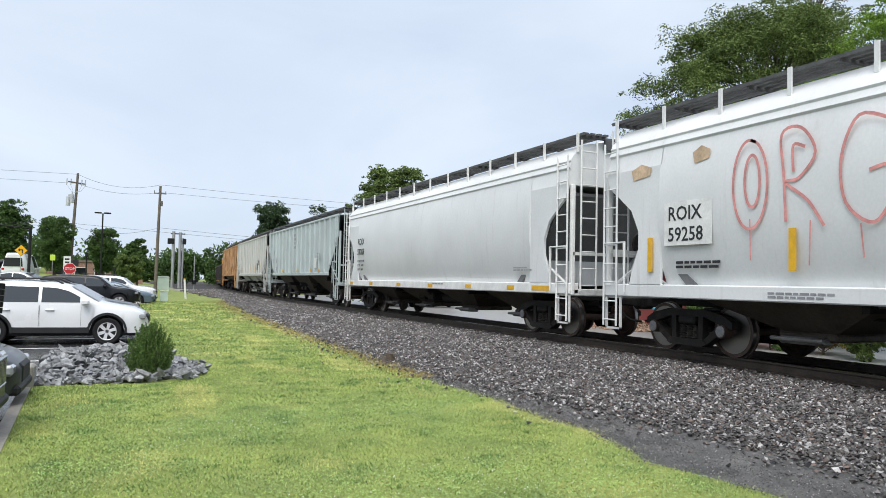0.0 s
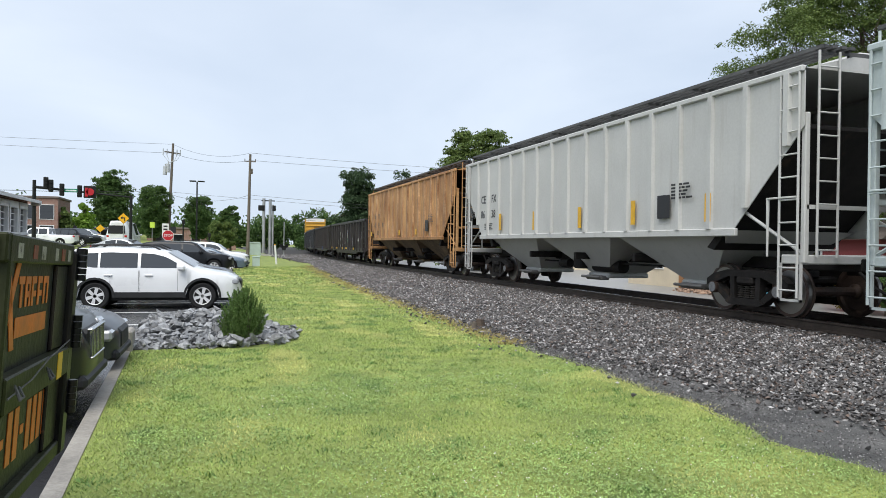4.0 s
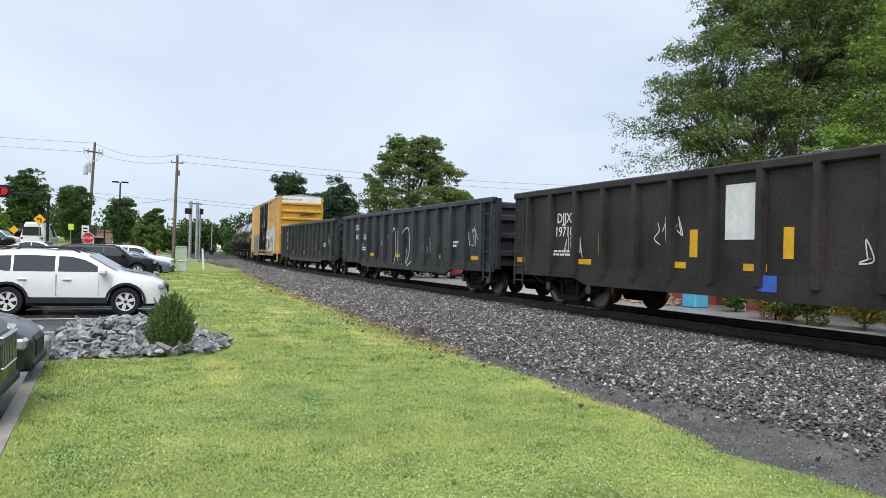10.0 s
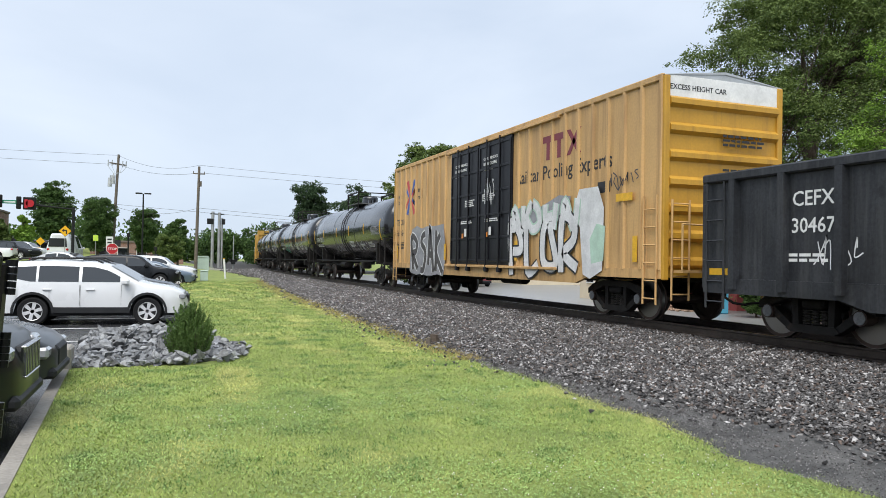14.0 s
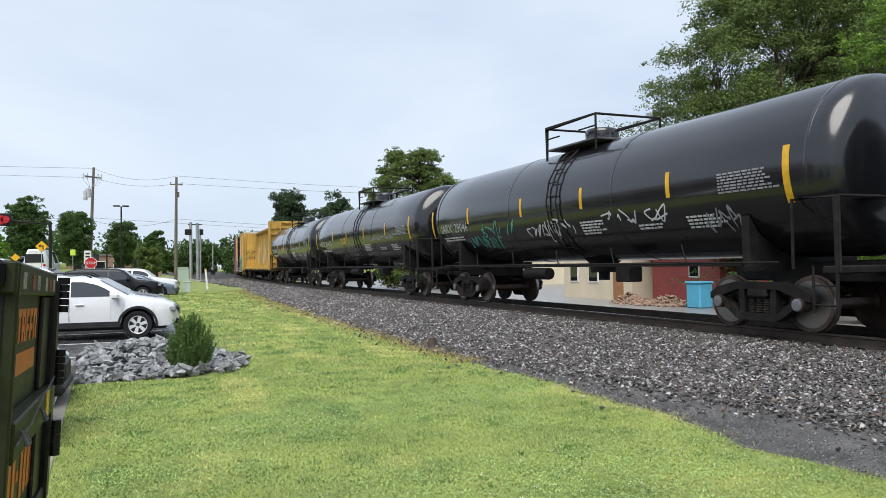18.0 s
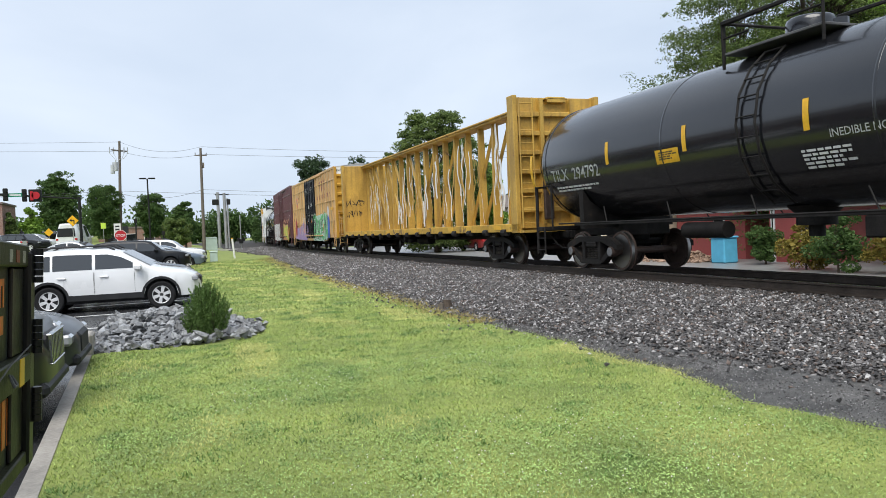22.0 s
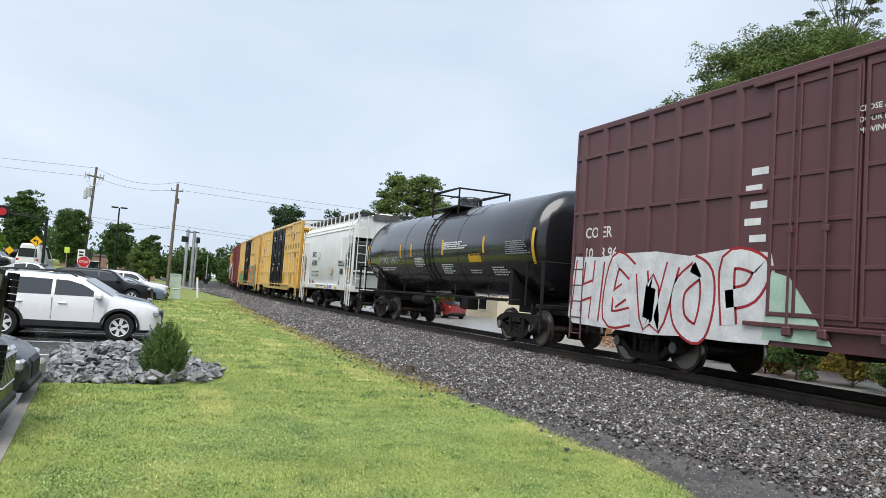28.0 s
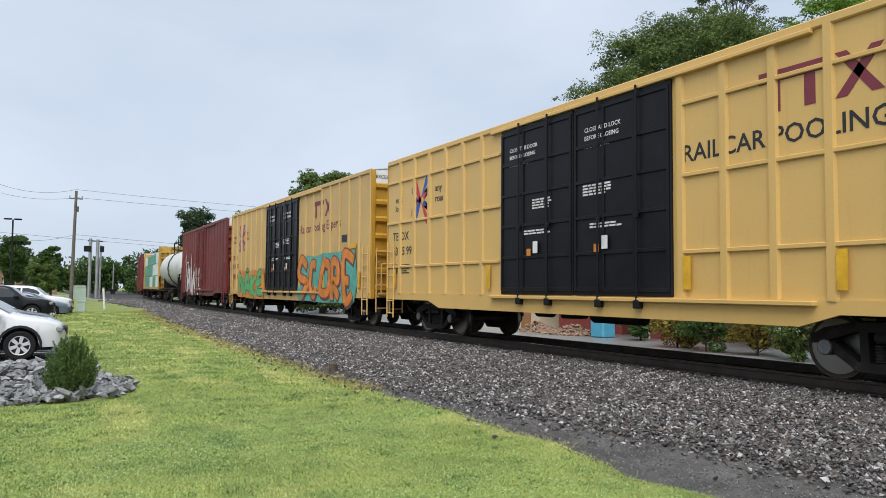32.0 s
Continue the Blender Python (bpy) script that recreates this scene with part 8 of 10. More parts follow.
    m.rod((0, 0, 0), (-0.12, 0, 1.45), 0.07, 10)
    mk = thing("marker_post", "leaning white plastic marker post on the verge", "post", "", pose(4.87, 55.4, 0))
    part("post", m, M["white"], mk)
    m = Mesh()
    m.rod((-0.12, 0, 1.45), (-0.125, 0, 1.52), 0.075, 10)
    part("cap", m, M["yellow"], mk, "dull yellow cap")
    g = thing("crossing_gate_mast", "pair of grey upright crossing masts", "crossing signal", "", pose(8.2, 111.6, 0))
    for x, h in ((-0.35, 8.1), (0.55, 8.0), (0.95, 7.2)):
        m = Mesh()
        m.rod((x, 0, 0), (x, 0, h), 0.22 if h > 7.5 else 0.13, 10)
        part("mast", m, M["alu"], g)
    m = Mesh()
    for x in (-0.9, -0.5, 1.1):
        m.box(x - 0.25, -0.3, 6.3, x + 0.25, 0.1, 7.1, 0.05)
    m.box(-0.7, -0.1, 7.7, 1.2, 0.1, 7.85)
    part("signal_head", m, M["signal_black"], g, "black signal heads")
    g = thing("crossing_signal", "dark crossing signal with lamps on a thin post", "crossing signal", "", pose(8.9, 92, 0))
    m = Mesh()
    m.rod((0, 0, 0), (0, 0, 4.2), 0.06, 8)
    part("post", m, M["alu"], g)
    m = Mesh()
    for s in (-1, 1):
        m.rod((s * 0.3, -0.1, 1.25), (s * 0.3, -0.2, 1.25), 0.2, 12)
    m.box(-0.25, -0.2, 0.8, 0.25, 0.2, 1.3, 0.03)
    part("lamps", m, M["signal_black"], g, "black crossing lamps")
    # stump in the gravel edge
    s = Mesh()
    s.rod((0, 0, -0.05), (0.02, 0, 0.17), 0.10, 10, 0.075)
    s.rod((0.07, 0.03, -0.05), (0.10, 0.03, 0.11), 0.06, 8, 0.04)
    solid("tree_stump", s, M["bark"], "small broken brown tree stump at the gravel's edge", "stump", at=pose(5.05, 13.4, 0))


# ---- buildings ----
def brick_material(name, a, b, mortar, scale=1.0):
    m = bpy.data.materials.new(name)
    m.use_nodes = True
    n, l = m.node_tree.nodes, m.node_tree.links
    bsdf = n["Principled BSDF"]
    co, t = n.new("ShaderNodeTexCoord"), n.new("ShaderNodeTexBrick")
    sp, sm, cb = n.new("ShaderNodeSeparateXYZ"), n.new("ShaderNodeMath"), n.new("ShaderNodeCombineXYZ")
    t.inputs["Color1"].default_value, t.inputs["Color2"].default_value, t.inputs["Mortar"].default_value = (*a, 1), (*b, 1), (*mortar, 1)
    t.inputs["Scale"].default_value = scale
    t.inputs["Brick Width"].default_value, t.inputs["Row Height"].default_value, t.inputs["Mortar Size"].default_value = 0.22, 0.075, 0.008
    no = n.new("ShaderNodeTexNoise")
    no.inputs["Scale"].default_value = 1.2
    mx = n.new("ShaderNodeMixRGB")
    mx.blend_type, mx.inputs["Fac"].default_value = "MULTIPLY", 0.5
    l.new(co.outputs["Object"], sp.inputs["Vector"])
    l.new(sp.outputs["X"], sm.inputs[0])
    l.new(sp.outputs["Y"], sm.inputs[1])
    l.new(sm.outputs[0], cb.inputs["X"])
    l.new(sp.outputs["Z"], cb.inputs["Y"])
    l.new(cb.outputs["Vector"], t.inputs["Vector"])
    l.new(co.outputs["Object"], no.inputs["Vector"])
    l.new(t.outputs["Color"], mx.inputs["Color1"])
    l.new(no.outputs["Fac"], mx.inputs["Color2"])
    l.new(mx.outputs["Color"], bsdf.inputs["Base Color"])
    bsdf.inputs["Roughness"].default_value = 0.85
    return m


M["brick"] = brick_material("red_brown_brick", (0.36, 0.18, 0.13), (0.28, 0.13, 0.095), (0.42, 0.38, 0.33))
M["shingle"] = material("brown_shingles", (0.16, 0.13, 0.11), 0.85, vary=0.2, size=1.5, fine=12, bump=0.4)
M["white_trim"] = material("white_trim", (0.72, 0.72, 0.70), 0.5, vary=0.06, bump=0.03)
M["cream"] = material("cream_render", (0.66, 0.57, 0.42), 0.8, vary=0.08, size=0.8, fine=15, bump=0.1, streak=0.15, streak_color=(0.4, 0.33, 0.25))
M["red_wall"] = material("dull_red_cladding", (0.33, 0.07, 0.065), 0.6, vary=0.12, size=0.8, fine=15, bump=0.05)
M["door_brown"] = material("brown_door", (0.35, 0.17, 0.07), 0.6, vary=0.15, bump=0.05)
M["rubble"] = material("brick_rubble", (0.36, 0.24, 0.17), 0.9, vary=0.4, size=4, fine=14, bump=0.8)
M["bin_blue"] = material("blue_plastic", (0.10, 0.42, 0.62), 0.45, vary=0.1, bump=0.03)
M["window_dark"] = glass("window_pane_dark", (0.012, 0.014, 0.016))


def build_brick_hall():
    b = thing("brick_building", "brick hall with white windows and brown roof", "building", "", pose(-9.2, 0, 0))
    y0, y1, x1, e, z0 = 19.0, 45.0, -7.4, 3.68, -0.3
    holes = [(39.25 + 1.95 * i, 40.75 + 1.95 * i) for i in range(3)]
    wz0, wz1 = 1.95, 3.22
    m = Mesh()
    m.box(-0.3, y0, z0, 0, holes[0][0], e)
    for i in range(2):
        m.box(-0.3, holes[i][1], z0, 0, holes[i + 1][0], e)
    m.box(-0.3, holes[2][1], z0, 0, y1, e)
    for a, c in holes:
        m.box(-0.3, a, z0, 0, c, wz0)
        m.box(-0.3, a, wz1, 0, c, e)
    part("front_wall", m, M["brick"], b, "red-brown brick wall")
    for nm, box in (("end_wall", (x1, y1 - 0.3, z0, -0.304, y1, e)), ("end_wall", (x1, y0, z0, -0.304, y0 + 0.3, e)), ("rear_wall", (x1 - 0.3, y0, z0, x1 - 0.004, y1, e))):
        m = Mesh()
        m.box(*box)
        part(nm, m, M["brick"], b)
    m = Mesh()
    m.box(0.003, 26, z0, 0.35, 33.4, e - 0.1)
    part("projecting_bay", m, M["brick"], b, "projecting brick bay")
    for a, c in holes:
        w = Mesh()
        for q in ((a - 0.12, a + 0.06), (c - 0.06, c + 0.12)):
            w.box(-0.2, q[0], wz0 - 0.1, 0.05, q[1], wz1 + 0.12, 0.01)
        w.box(-0.2, a - 0.14, wz1 - 0.03, 0.07, c + 0.14, wz1 + 0.3, 0.01)
        w.box(-0.2, a - 0.16, wz0 - 0.12, 0.10, c + 0.16, wz0 + 0.02, 0.01)
        win = part("window", w, M["white_trim"], b, "tall white-framed window")
        p = Mesh()
        p.box(-0.16, a, wz0, -0.14, c, wz1)
        part("pane", p, M["window_dark"], win)
        g = Mesh()
        g.box(-0.14, (a + c) / 2 - 0.025, wz0, -0.10, (a + c) / 2 + 0.025, wz1)
        for k in range(1, 4):
            z = wz0 + (wz1 - wz0) * k / 4
            g.box(-0.14, a, z - 0.02, -0.10, c, z + 0.02)
        part("glazing_bar", g, M["white_trim"], win)
    ov = 0.55
    ya, yb, xa, xb = y0 - ov, y1 + ov, x1 - ov, ov
    r = Mesh()
    r.prism([(xb, e), (xb, e + 0.05), (-2.7, 4.45), (xa, 4.45), (xa, e)], "y", ya, yb)
    part("wing_roof", r, M["shingle"], b, "shallow brown roof over the front wing", angle=5)
    m = Mesh()
    m.box(-6.6, 22.0, 3.0, -2.75, 49.4, 4.62)
    part("upper_wall", m, M["brick"], b)
    r = Mesh()
    r.prism([(-2.55, 4.48), (-4.4, 6.2), (-6.9, 4.48), (-6.9, 4.3), (-2.55, 4.3)], "y", 21.6, 49.7)
    part("roof", r, M["shingle"], b, "brown shingled gable roof", angle=5)
    f = Mesh()
    f.box(xb - 0.05, ya, e - 0.13, xb + 0.04, yb, e + 0.03, 0.01)
    f.box(xb - 0.5, yb - 0.05, e - 0.22, xb, yb + 0.04, e, 0.01)
    part("fascia", f, M["white_trim"], b, "white eaves board")
    s = Mesh()
    s.lathe([(0.62, 0.0), (0.62, 0.05), (0.55, 0.06)], "x", 28, (0.01, 37.8, 2.75))
    sg = part("round_sign", s, M["signal_black"], b, "round black and white wall sign")
    s = Mesh()
    s.lathe([(0.5, 0.06), (0.5, 0.075)], "x", 28, (0.01, 37.8, 2.75))
    part("disc", s, M["white_trim"], sg)
    s = Mesh()
    for k in range(4):
        s.box(0.086, 37.5 + 0.16 * k, 2.6, 0.092, 37.6 + 0.16 * k, 2.9)
    part("print_bar", s, M["signal_black"], sg)
    a = Mesh()
    a.prism([(0.0, 2.1), (0.55, 1.75), (0.55, 1.70), (0.0, 2.0)], "y", 34.6, 36.0)
    part("awning", a, M["galv"], b, "small grey awning")
    d = Mesh()
    d.rod((0.06, 33.9, -0.1), (0.06, 33.9, 3.6), 0.05, 8)
    d.rod((0.06, 38.7, -0.1), (0.06, 38.7, 3.6), 0.05, 8)
    part("downpipe", d, M["white_trim"], b)


def simple_house(name, label, x0, y0, x1, y1, z0, h, mat, windows, roof="flat", face="x"):
    b = thing(name, label, "building")
    m = Mesh()
    m.box(x0, y0, z0, x1, y1, h)
    part("wall", m, M[mat], b)
    m = Mesh()
    if roof == "flat":
        m.box(x0 - 0.15, y0 - 0.15, h, x1 + 0.15, y1 + 0.15, h + 0.25, 0.02)
    else:
        xm = (x0 + x1) / 2
        m.faces([(x0 - 0.4, y0 - 0.4, h), (x0 - 0.4, y1 + 0.4, h), (x1 + 0.4, y1 + 0.4, h), (x1 + 0.4, y0 - 0.4, h), (xm, y0 - 0.4, h + 1.6), (xm, y1 + 0.4, h + 1.6)], [(0, 1, 5, 4), (3, 4, 5, 2), (0, 4, 3), (1, 2, 5), (0, 3, 2, 1)])
    part("roof", m, M["shingle"], b, angle=5)
    for a, c, za, zc, wm in windows:
        w = Mesh()
        if face == "x":
            w.box(x0 - 0.05, a, za, x0 + 0.02, c, zc, 0.01)
        else:
            w.box(a, y0 - 0.05, za, c, y0 + 0.02, zc, 0.01)
        fr = part("window" if wm != "door_brown" else "door", w, M["white_trim"] if wm != "door_brown" else M["door_brown"], b)
        if wm != "door_brown":
            p = Mesh()
            if face == "x":
                p.box(x0 - 0.056, a + 0.07, za + 0.07, x0 - 0.045, c - 0.07, zc - 0.07)
            else:
                p.box(a + 0.07, y0 - 0.056, za + 0.07, c - 0.07, y0 - 0.045, zc - 0.07)
            part("pane", p, M["window_dark"], fr)
    return b


def build_stub():
    """A weathered wooden stub at the lawn's edge."""
    m = Mesh()
    m.rod((0, 0, -0.1), (0.015, 0.0, 0.13), 0.055, 9, 0.04)
    m.rod((0.05, 0.03, -0.05), (0.085, 0.05, 0.07), 0.03, 7, 0.02)
    solid("wooden_stub", m, M["pole_wood"], "short weathered wooden stub at the lawn's edge", "stub", at=pose(4.85, 13.15, 0.01))


def build_buildings():
    build_stub()
    build_brick_hall()
    simple_house("brick_building", "two-storey brick building behind the signals", -25, 105, -18.1, 114, 0.5, 6.9, "brick", [(-24.4 + 2.1 * i, -22.7 + 2.1 * i, z, z + 1.9, "g") for i in range(3) for z in (1.6, 4.2)], "flat", "y")
    simple_house("brick_building", "low brick building across the street", -8, 112, 4, 122, 0.5, 3.4, "brick", [(-7 + 2.4 * i, -5.6 + 2.4 * i, 1.5, 2.7, "g") for i in range(4)], "flat", "y")
    simple_house("cream_building", "cream rendered building beyond the track", 22.4, 30.2, 26.2, 36.4, -0.5, 2.8, "cream", [(30.9, 31.7, -0.35, 1.5, "door_brown"), (33.0, 33.9, 0.5, 1.5, "g"), (34.9, 35.7, 0.5, 1.5, "g")])
    simple_house("red_building", "dull red clad shed beyond the track", 23.4, 25.4, 26.4, 29.9, -0.5, 2.2, "red_wall", [(26.6, 27.3, 0.8, 1.5, "g")], "gable")
    simple_house("red_building", "red painted shed with white trim", 22.6, 20.3, 26.0, 23.2, -0.5, 2.0, "red_wall", [(22.9, 23.1, -0.4, 1.9, "g"), (21.0, 21.6, 0.6, 1.3, "g")], "gable")
    simple_house("grey_building", "long grey roofed building further along the track", 30.0, 58, 40, 84, -0.7, 3.2, "cream", [(60 + 4 * i, 61.6 + 4 * i, 0.3, 1.6, "g") for i in range(6)], "gable")
    m = Mesh()
    m.box(-0.35, -0.4, 0, 0.35, 0.4, 1.0, 0.05)
    bn = thing("wheelie_bin", "light blue plastic bin beyond the track", "bin", "", pose(21.2, 24.2, -0.36))
    part("body", m, M["bin_blue"], bn)
    m = Mesh()
    m.box(-0.4, -0.44, 1.0, 0.38, 0.44, 1.08, 0.03)
    part("lid", m, M["bin_blue"], bn)
    rnd = random.Random(6)
    rng = np.random.default_rng(8)
    n = 900
    y = rng.uniform(25.2, 29.6, n)
    x = 21.4 + rng.normal(0, 0.4, n)
    z = -0.33 + 0.45 * np.exp(-((x - 21.5) / 0.5) ** 2) * (0.6 + 0.4 * np.sin(2.2 * y)) * rng.uniform(0, 1, n)
    stones("rubble_heap", x, y, z, rng.uniform(0.05, 0.13, n), [M["rubble"]], "heap of broken bricks and rubble beyond the track", 15)
    for i, (y, c) in enumerate(((55, "dark_red"), (66, "charcoal"))):
        vehicle("sedan", c, "car parked beyond the track", 23.8, y, -0.36, 90, group="cars beyond the track")


build_vehicles()
build_dumpster()
build_street()
build_buildings()

# ---- markings and graffiti on the cars ----
TTX_X = -1.5


def tank_text(car, string, size, y, z, mat="white"):
    ob = part("lettering", letters(string, size, M[mat]), None, car, "white painted lettering", at=on_side(y, z, -1.48))
    wrap_on_tank(ob)


def tank_bars(car, y, z, w, h, rows, mat="white"):
    """Small print on the round tank, as rows of bars."""
    rnd = random.Random(int(y * 313 + z * 77 + rows))
    z, h, rows = z + 0.4 * h, h * 0.62, rows + (1 if rows > 2 else 0)
    m = Mesh()
    for i in range(rows):
        zz, yy = z - i * h * 1.75, y
        stop = y - w * rnd.uniform(0.7, 1.0)
        while yy > stop:
            d = rnd.uniform(1.5, 5.0) * h
            v = []
            for q in (zz, zz + h):
                a = -math.sqrt((1.486) ** 2 - (q - 2.72) ** 2)
                v += [(a, yy, q), (a, yy - d, q)]
            m.faces(v, [(0, 1, 3, 2)])
            yy -= d + 0.8 * h
    part("small_print", m, M[mat], car, "rows of small white print")


def tank_scrawl(car, seed, y, z, wide, high, mat, w=0.035, count=6):
    m = Mesh()
    for s in tag_strokes(seed, count, wide, high):
        ribbon(m, [(y - a, z + b) for a, b in s], w, -1.48)
    v2 = []
    for (a, b, c) in m.v:
        v2.append((-math.sqrt(max(0.05, 1.487 ** 2 - (c - 2.72) ** 2)), b, c))
    m.v = v2
    part("graffiti", m, M[mat], car, "sprayed scrawl")


def end_sign_text(car, half, top):
    me = letters("EXCESS HEIGHT CAR", 0.15, M["black"])
    part("lettering", me, None, car, "black lettering on the white end sign", at=Matrix(((1, 0, 0, -1.38), (0, 0, -1, -half - 0.033), (0, 1, 0, top - 0.26), (0, 0, 0, 1))))
    m = Mesh()
    rnd = random.Random(3)
    for z in (top - 1.15, top - 1.85):
        for i in range(3):
            a = -0.1
            while a < 0.9:
                d = rnd.uniform(0.06, 0.2)
                m.box(a, -half - 0.098, z - 0.09 * i, a + d, -half - 0.091, z - 0.09 * i + 0.05)
                a += d + 0.04
    part("small_print", m, M["black"], car, "rows of small black print on the end")


def pool_marks(car, slogan, size, y, z, ly, lz, number, ny, nz, dark="black", logo=True):
    """Slogan, crossed-bars emblem and number of a pooled yellow boxcar."""
    x = -1.5
    part("lettering", letters(slogan, size, M[dark]), None, car, "dark painted slogan", at=on_side(y, z, x - 0.004))
    # two T shapes and a cross, as plain bars
    m = Mesh()
    for a in (0.0, 0.55):
        m.box(x - 0.006, ly - a - 0.55, lz + 0.45, x - 0.002, ly - a, lz + 0.62)
        m.box(x - 0.006, ly - a - 0.36, lz, x - 0.002, ly - a - 0.19, lz + 0.45)
    for s in ((0, 0.62, 0.5, 0.0), (0.5, 0.62, 0.0, 0.0)):
        m.prism([(ly - 1.2 - s[0], lz + s[1]), (ly - 1.37 - s[0], lz + s[1]), (ly - 1.37 - s[2], lz + s[3]), (ly - 1.2 - s[2], lz + s[3])], "x", x - 0.007, x - 0.002)
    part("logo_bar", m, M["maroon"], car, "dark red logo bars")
    # red and blue crossing bands
    cy, cz, k = ny - 1.75, nz + 1.4, 0.55
    for mat, sgn in (("red_mark", 1), ("blue_mark", -1)):
        for e in (1, -1):
            m = Mesh()
            m.prism([(cy + e * k, cz + sgn * e * k * 1.15), (cy + e * (k - 0.24), cz + sgn * e * k * 1.25), (cy - e * 0.02, cz - 0.02 * sgn), (cy + e * 0.1, cz - sgn * 0.12)], "x", x - 0.006, x - 0.002)
            part("emblem_band", m, M[mat], car, "crossing red and blue band")
            m = Mesh()
            o = 0.20
            m.prism([(cy + e * (k + 0.02) , cz + sgn * e * (k * 1.15 - o)), (cy + e * (k + 0.02), cz + sgn * e * (k * 1.15 - o - 0.2)), (cy + e * 0.08, cz - sgn * 0.16), (cy + e * 0.16, cz - 0.02)], "x", x - 0.007, x - 0.003)
            part("emblem_band", m, M["blue_mark" if mat == "red_mark" else "red_mark"], car, "crossing red and blue band")
    text(car, "next", 0.25, ny - 0.15, nz + 1.45, x, dark)
    text(car, "load", 0.25, ny - 0.15, nz + 1.2, x, dark)
    text(car, "any", 0.27, ny - 2.55, nz + 1.55, x, dark)
    text(car, "road", 0.27, ny - 2.55, nz + 1.27, x, dark)
    text(car, "TB OX", 0.34, ny, nz + 0.35, x, dark)
    text(car, number, 0.34, ny, nz - 0.08, x, dark)
    bars(car, ny, nz - 0.4, x, 1.1, 0.05, 4, dark)


def door_print(car, d0, d1, strings=("CLOSE THIS DOOR", "BEFORE CLOSING", "MAIN DOOR")):
    mid = (d0 + d1) / 2
    for i, s in enumerate(strings):
        text(car, s, 0.12, d1 - 0.35, 4.28 - 0.16 * i, -1.56)
        text(car, s if i else "CLOSE AND LOCK", 0.12, mid - 0.35, 4.28 - 0.16 * i, -1.56)
    bars(car, d1 - 1.2, 3.1, -1.56, 0.7, 0.05, 3)
    bars(car, mid - 0.3, 3.2, -1.56, 0.8, 0.05, 3)
    for q in (d1 - 1.3, mid - 0.9):
        plate(car, "door_label", q - 0.14, q + 0.02, 2.0, 2.25, -1.60, "white", "white paper label")
        plate(car, "door_label", q + 0.1, q + 0.24, 1.95, 2.1, -1.60, "orange_spray", "orange square label")
        bars(car, q + 0.4, 2.45, -1.56, 0.9, 0.05, 2)


M["maroon"] = material("faded_maroon", (0.20, 0.03, 0.045), 0.5, vary=0.12, bump=0.0)
M["red_mark"] = material("emblem_red", (0.55, 0.05, 0.06), 0.5, vary=0.1, bump=0.0)
M["blue_mark"] = material("emblem_blue", (0.03, 0.10, 0.42), 0.5, vary=0.1, bump=0.0)
M["rust_stain"] = material("rust_stain", (0.66, 0.48, 0.32), 0.7, vary=0.3, size=2, fine=15, bump=0.0)
M["mint"] = material("mint_fill", (0.45, 0.62, 0.50), 0.5, vary=0.15, size=3, bump=0.0)
M["peach"] = material("peach_fill", (0.70, 0.32, 0.18), 0.5, vary=0.15, size=3, bump=0.0)
M["dark_spray"] = material("dark_grey_fill", (0.07, 0.06, 0.06), 0.5, vary=0.2, size=3, bump=0.0)


GLYPHS = {
    "P": [[(0.1, 0), (0.1, 1), (0.75, 0.95), (0.75, 0.5), (0.15, 0.45)]], "L": [[(0.1, 1), (0.12, 0.08), (0.85, 0.1)]], "O": [[(0.45, 1), (0.08, 0.7), (0.12, 0.2), (0.5, 0), (0.88, 0.3), (0.82, 0.8), (0.45, 1)]],
    "R": [[(0.1, 0), (0.1, 1), (0.75, 0.9), (0.7, 0.55), (0.2, 0.48), (0.9, 0.0)]], "S": [[(0.85, 0.9), (0.3, 1), (0.1, 0.72), (0.8, 0.4), (0.7, 0.05), (0.1, 0.08)]], "A": [[(0.05, 0), (0.4, 1), (0.6, 1), (0.9, 0)], [(0.25, 0.38), (0.75, 0.38)]],
    "K": [[(0.12, 0), (0.12, 1)], [(0.85, 1), (0.2, 0.5), (0.9, 0)]], "H": [[(0.1, 0), (0.15, 1)], [(0.8, 0), (0.85, 1)], [(0.15, 0.5), (0.8, 0.5)]], "E": [[(0.85, 0.95), (0.15, 1), (0.12, 0.05), (0.9, 0.02)], [(0.15, 0.5), (0.7, 0.52)]],
    "C": [[(0.88, 0.85), (0.5, 1), (0.1, 0.65), (0.15, 0.2), (0.55, 0), (0.9, 0.2)]], "W": [[(0.05, 1), (0.25, 0), (0.5, 0.7), (0.72, 0), (0.95, 1)]], "N": [[(0.1, 0), (0.12, 1), (0.85, 0.02), (0.88, 1)]], "Y": [[(0.05, 1), (0.5, 0.45), (0.95, 1)], [(0.5, 0.45), (0.48, 0)]], "Z": [[(0.08, 0.95), (0.9, 1), (0.1, 0.05), (0.95, 0.02)]],
}


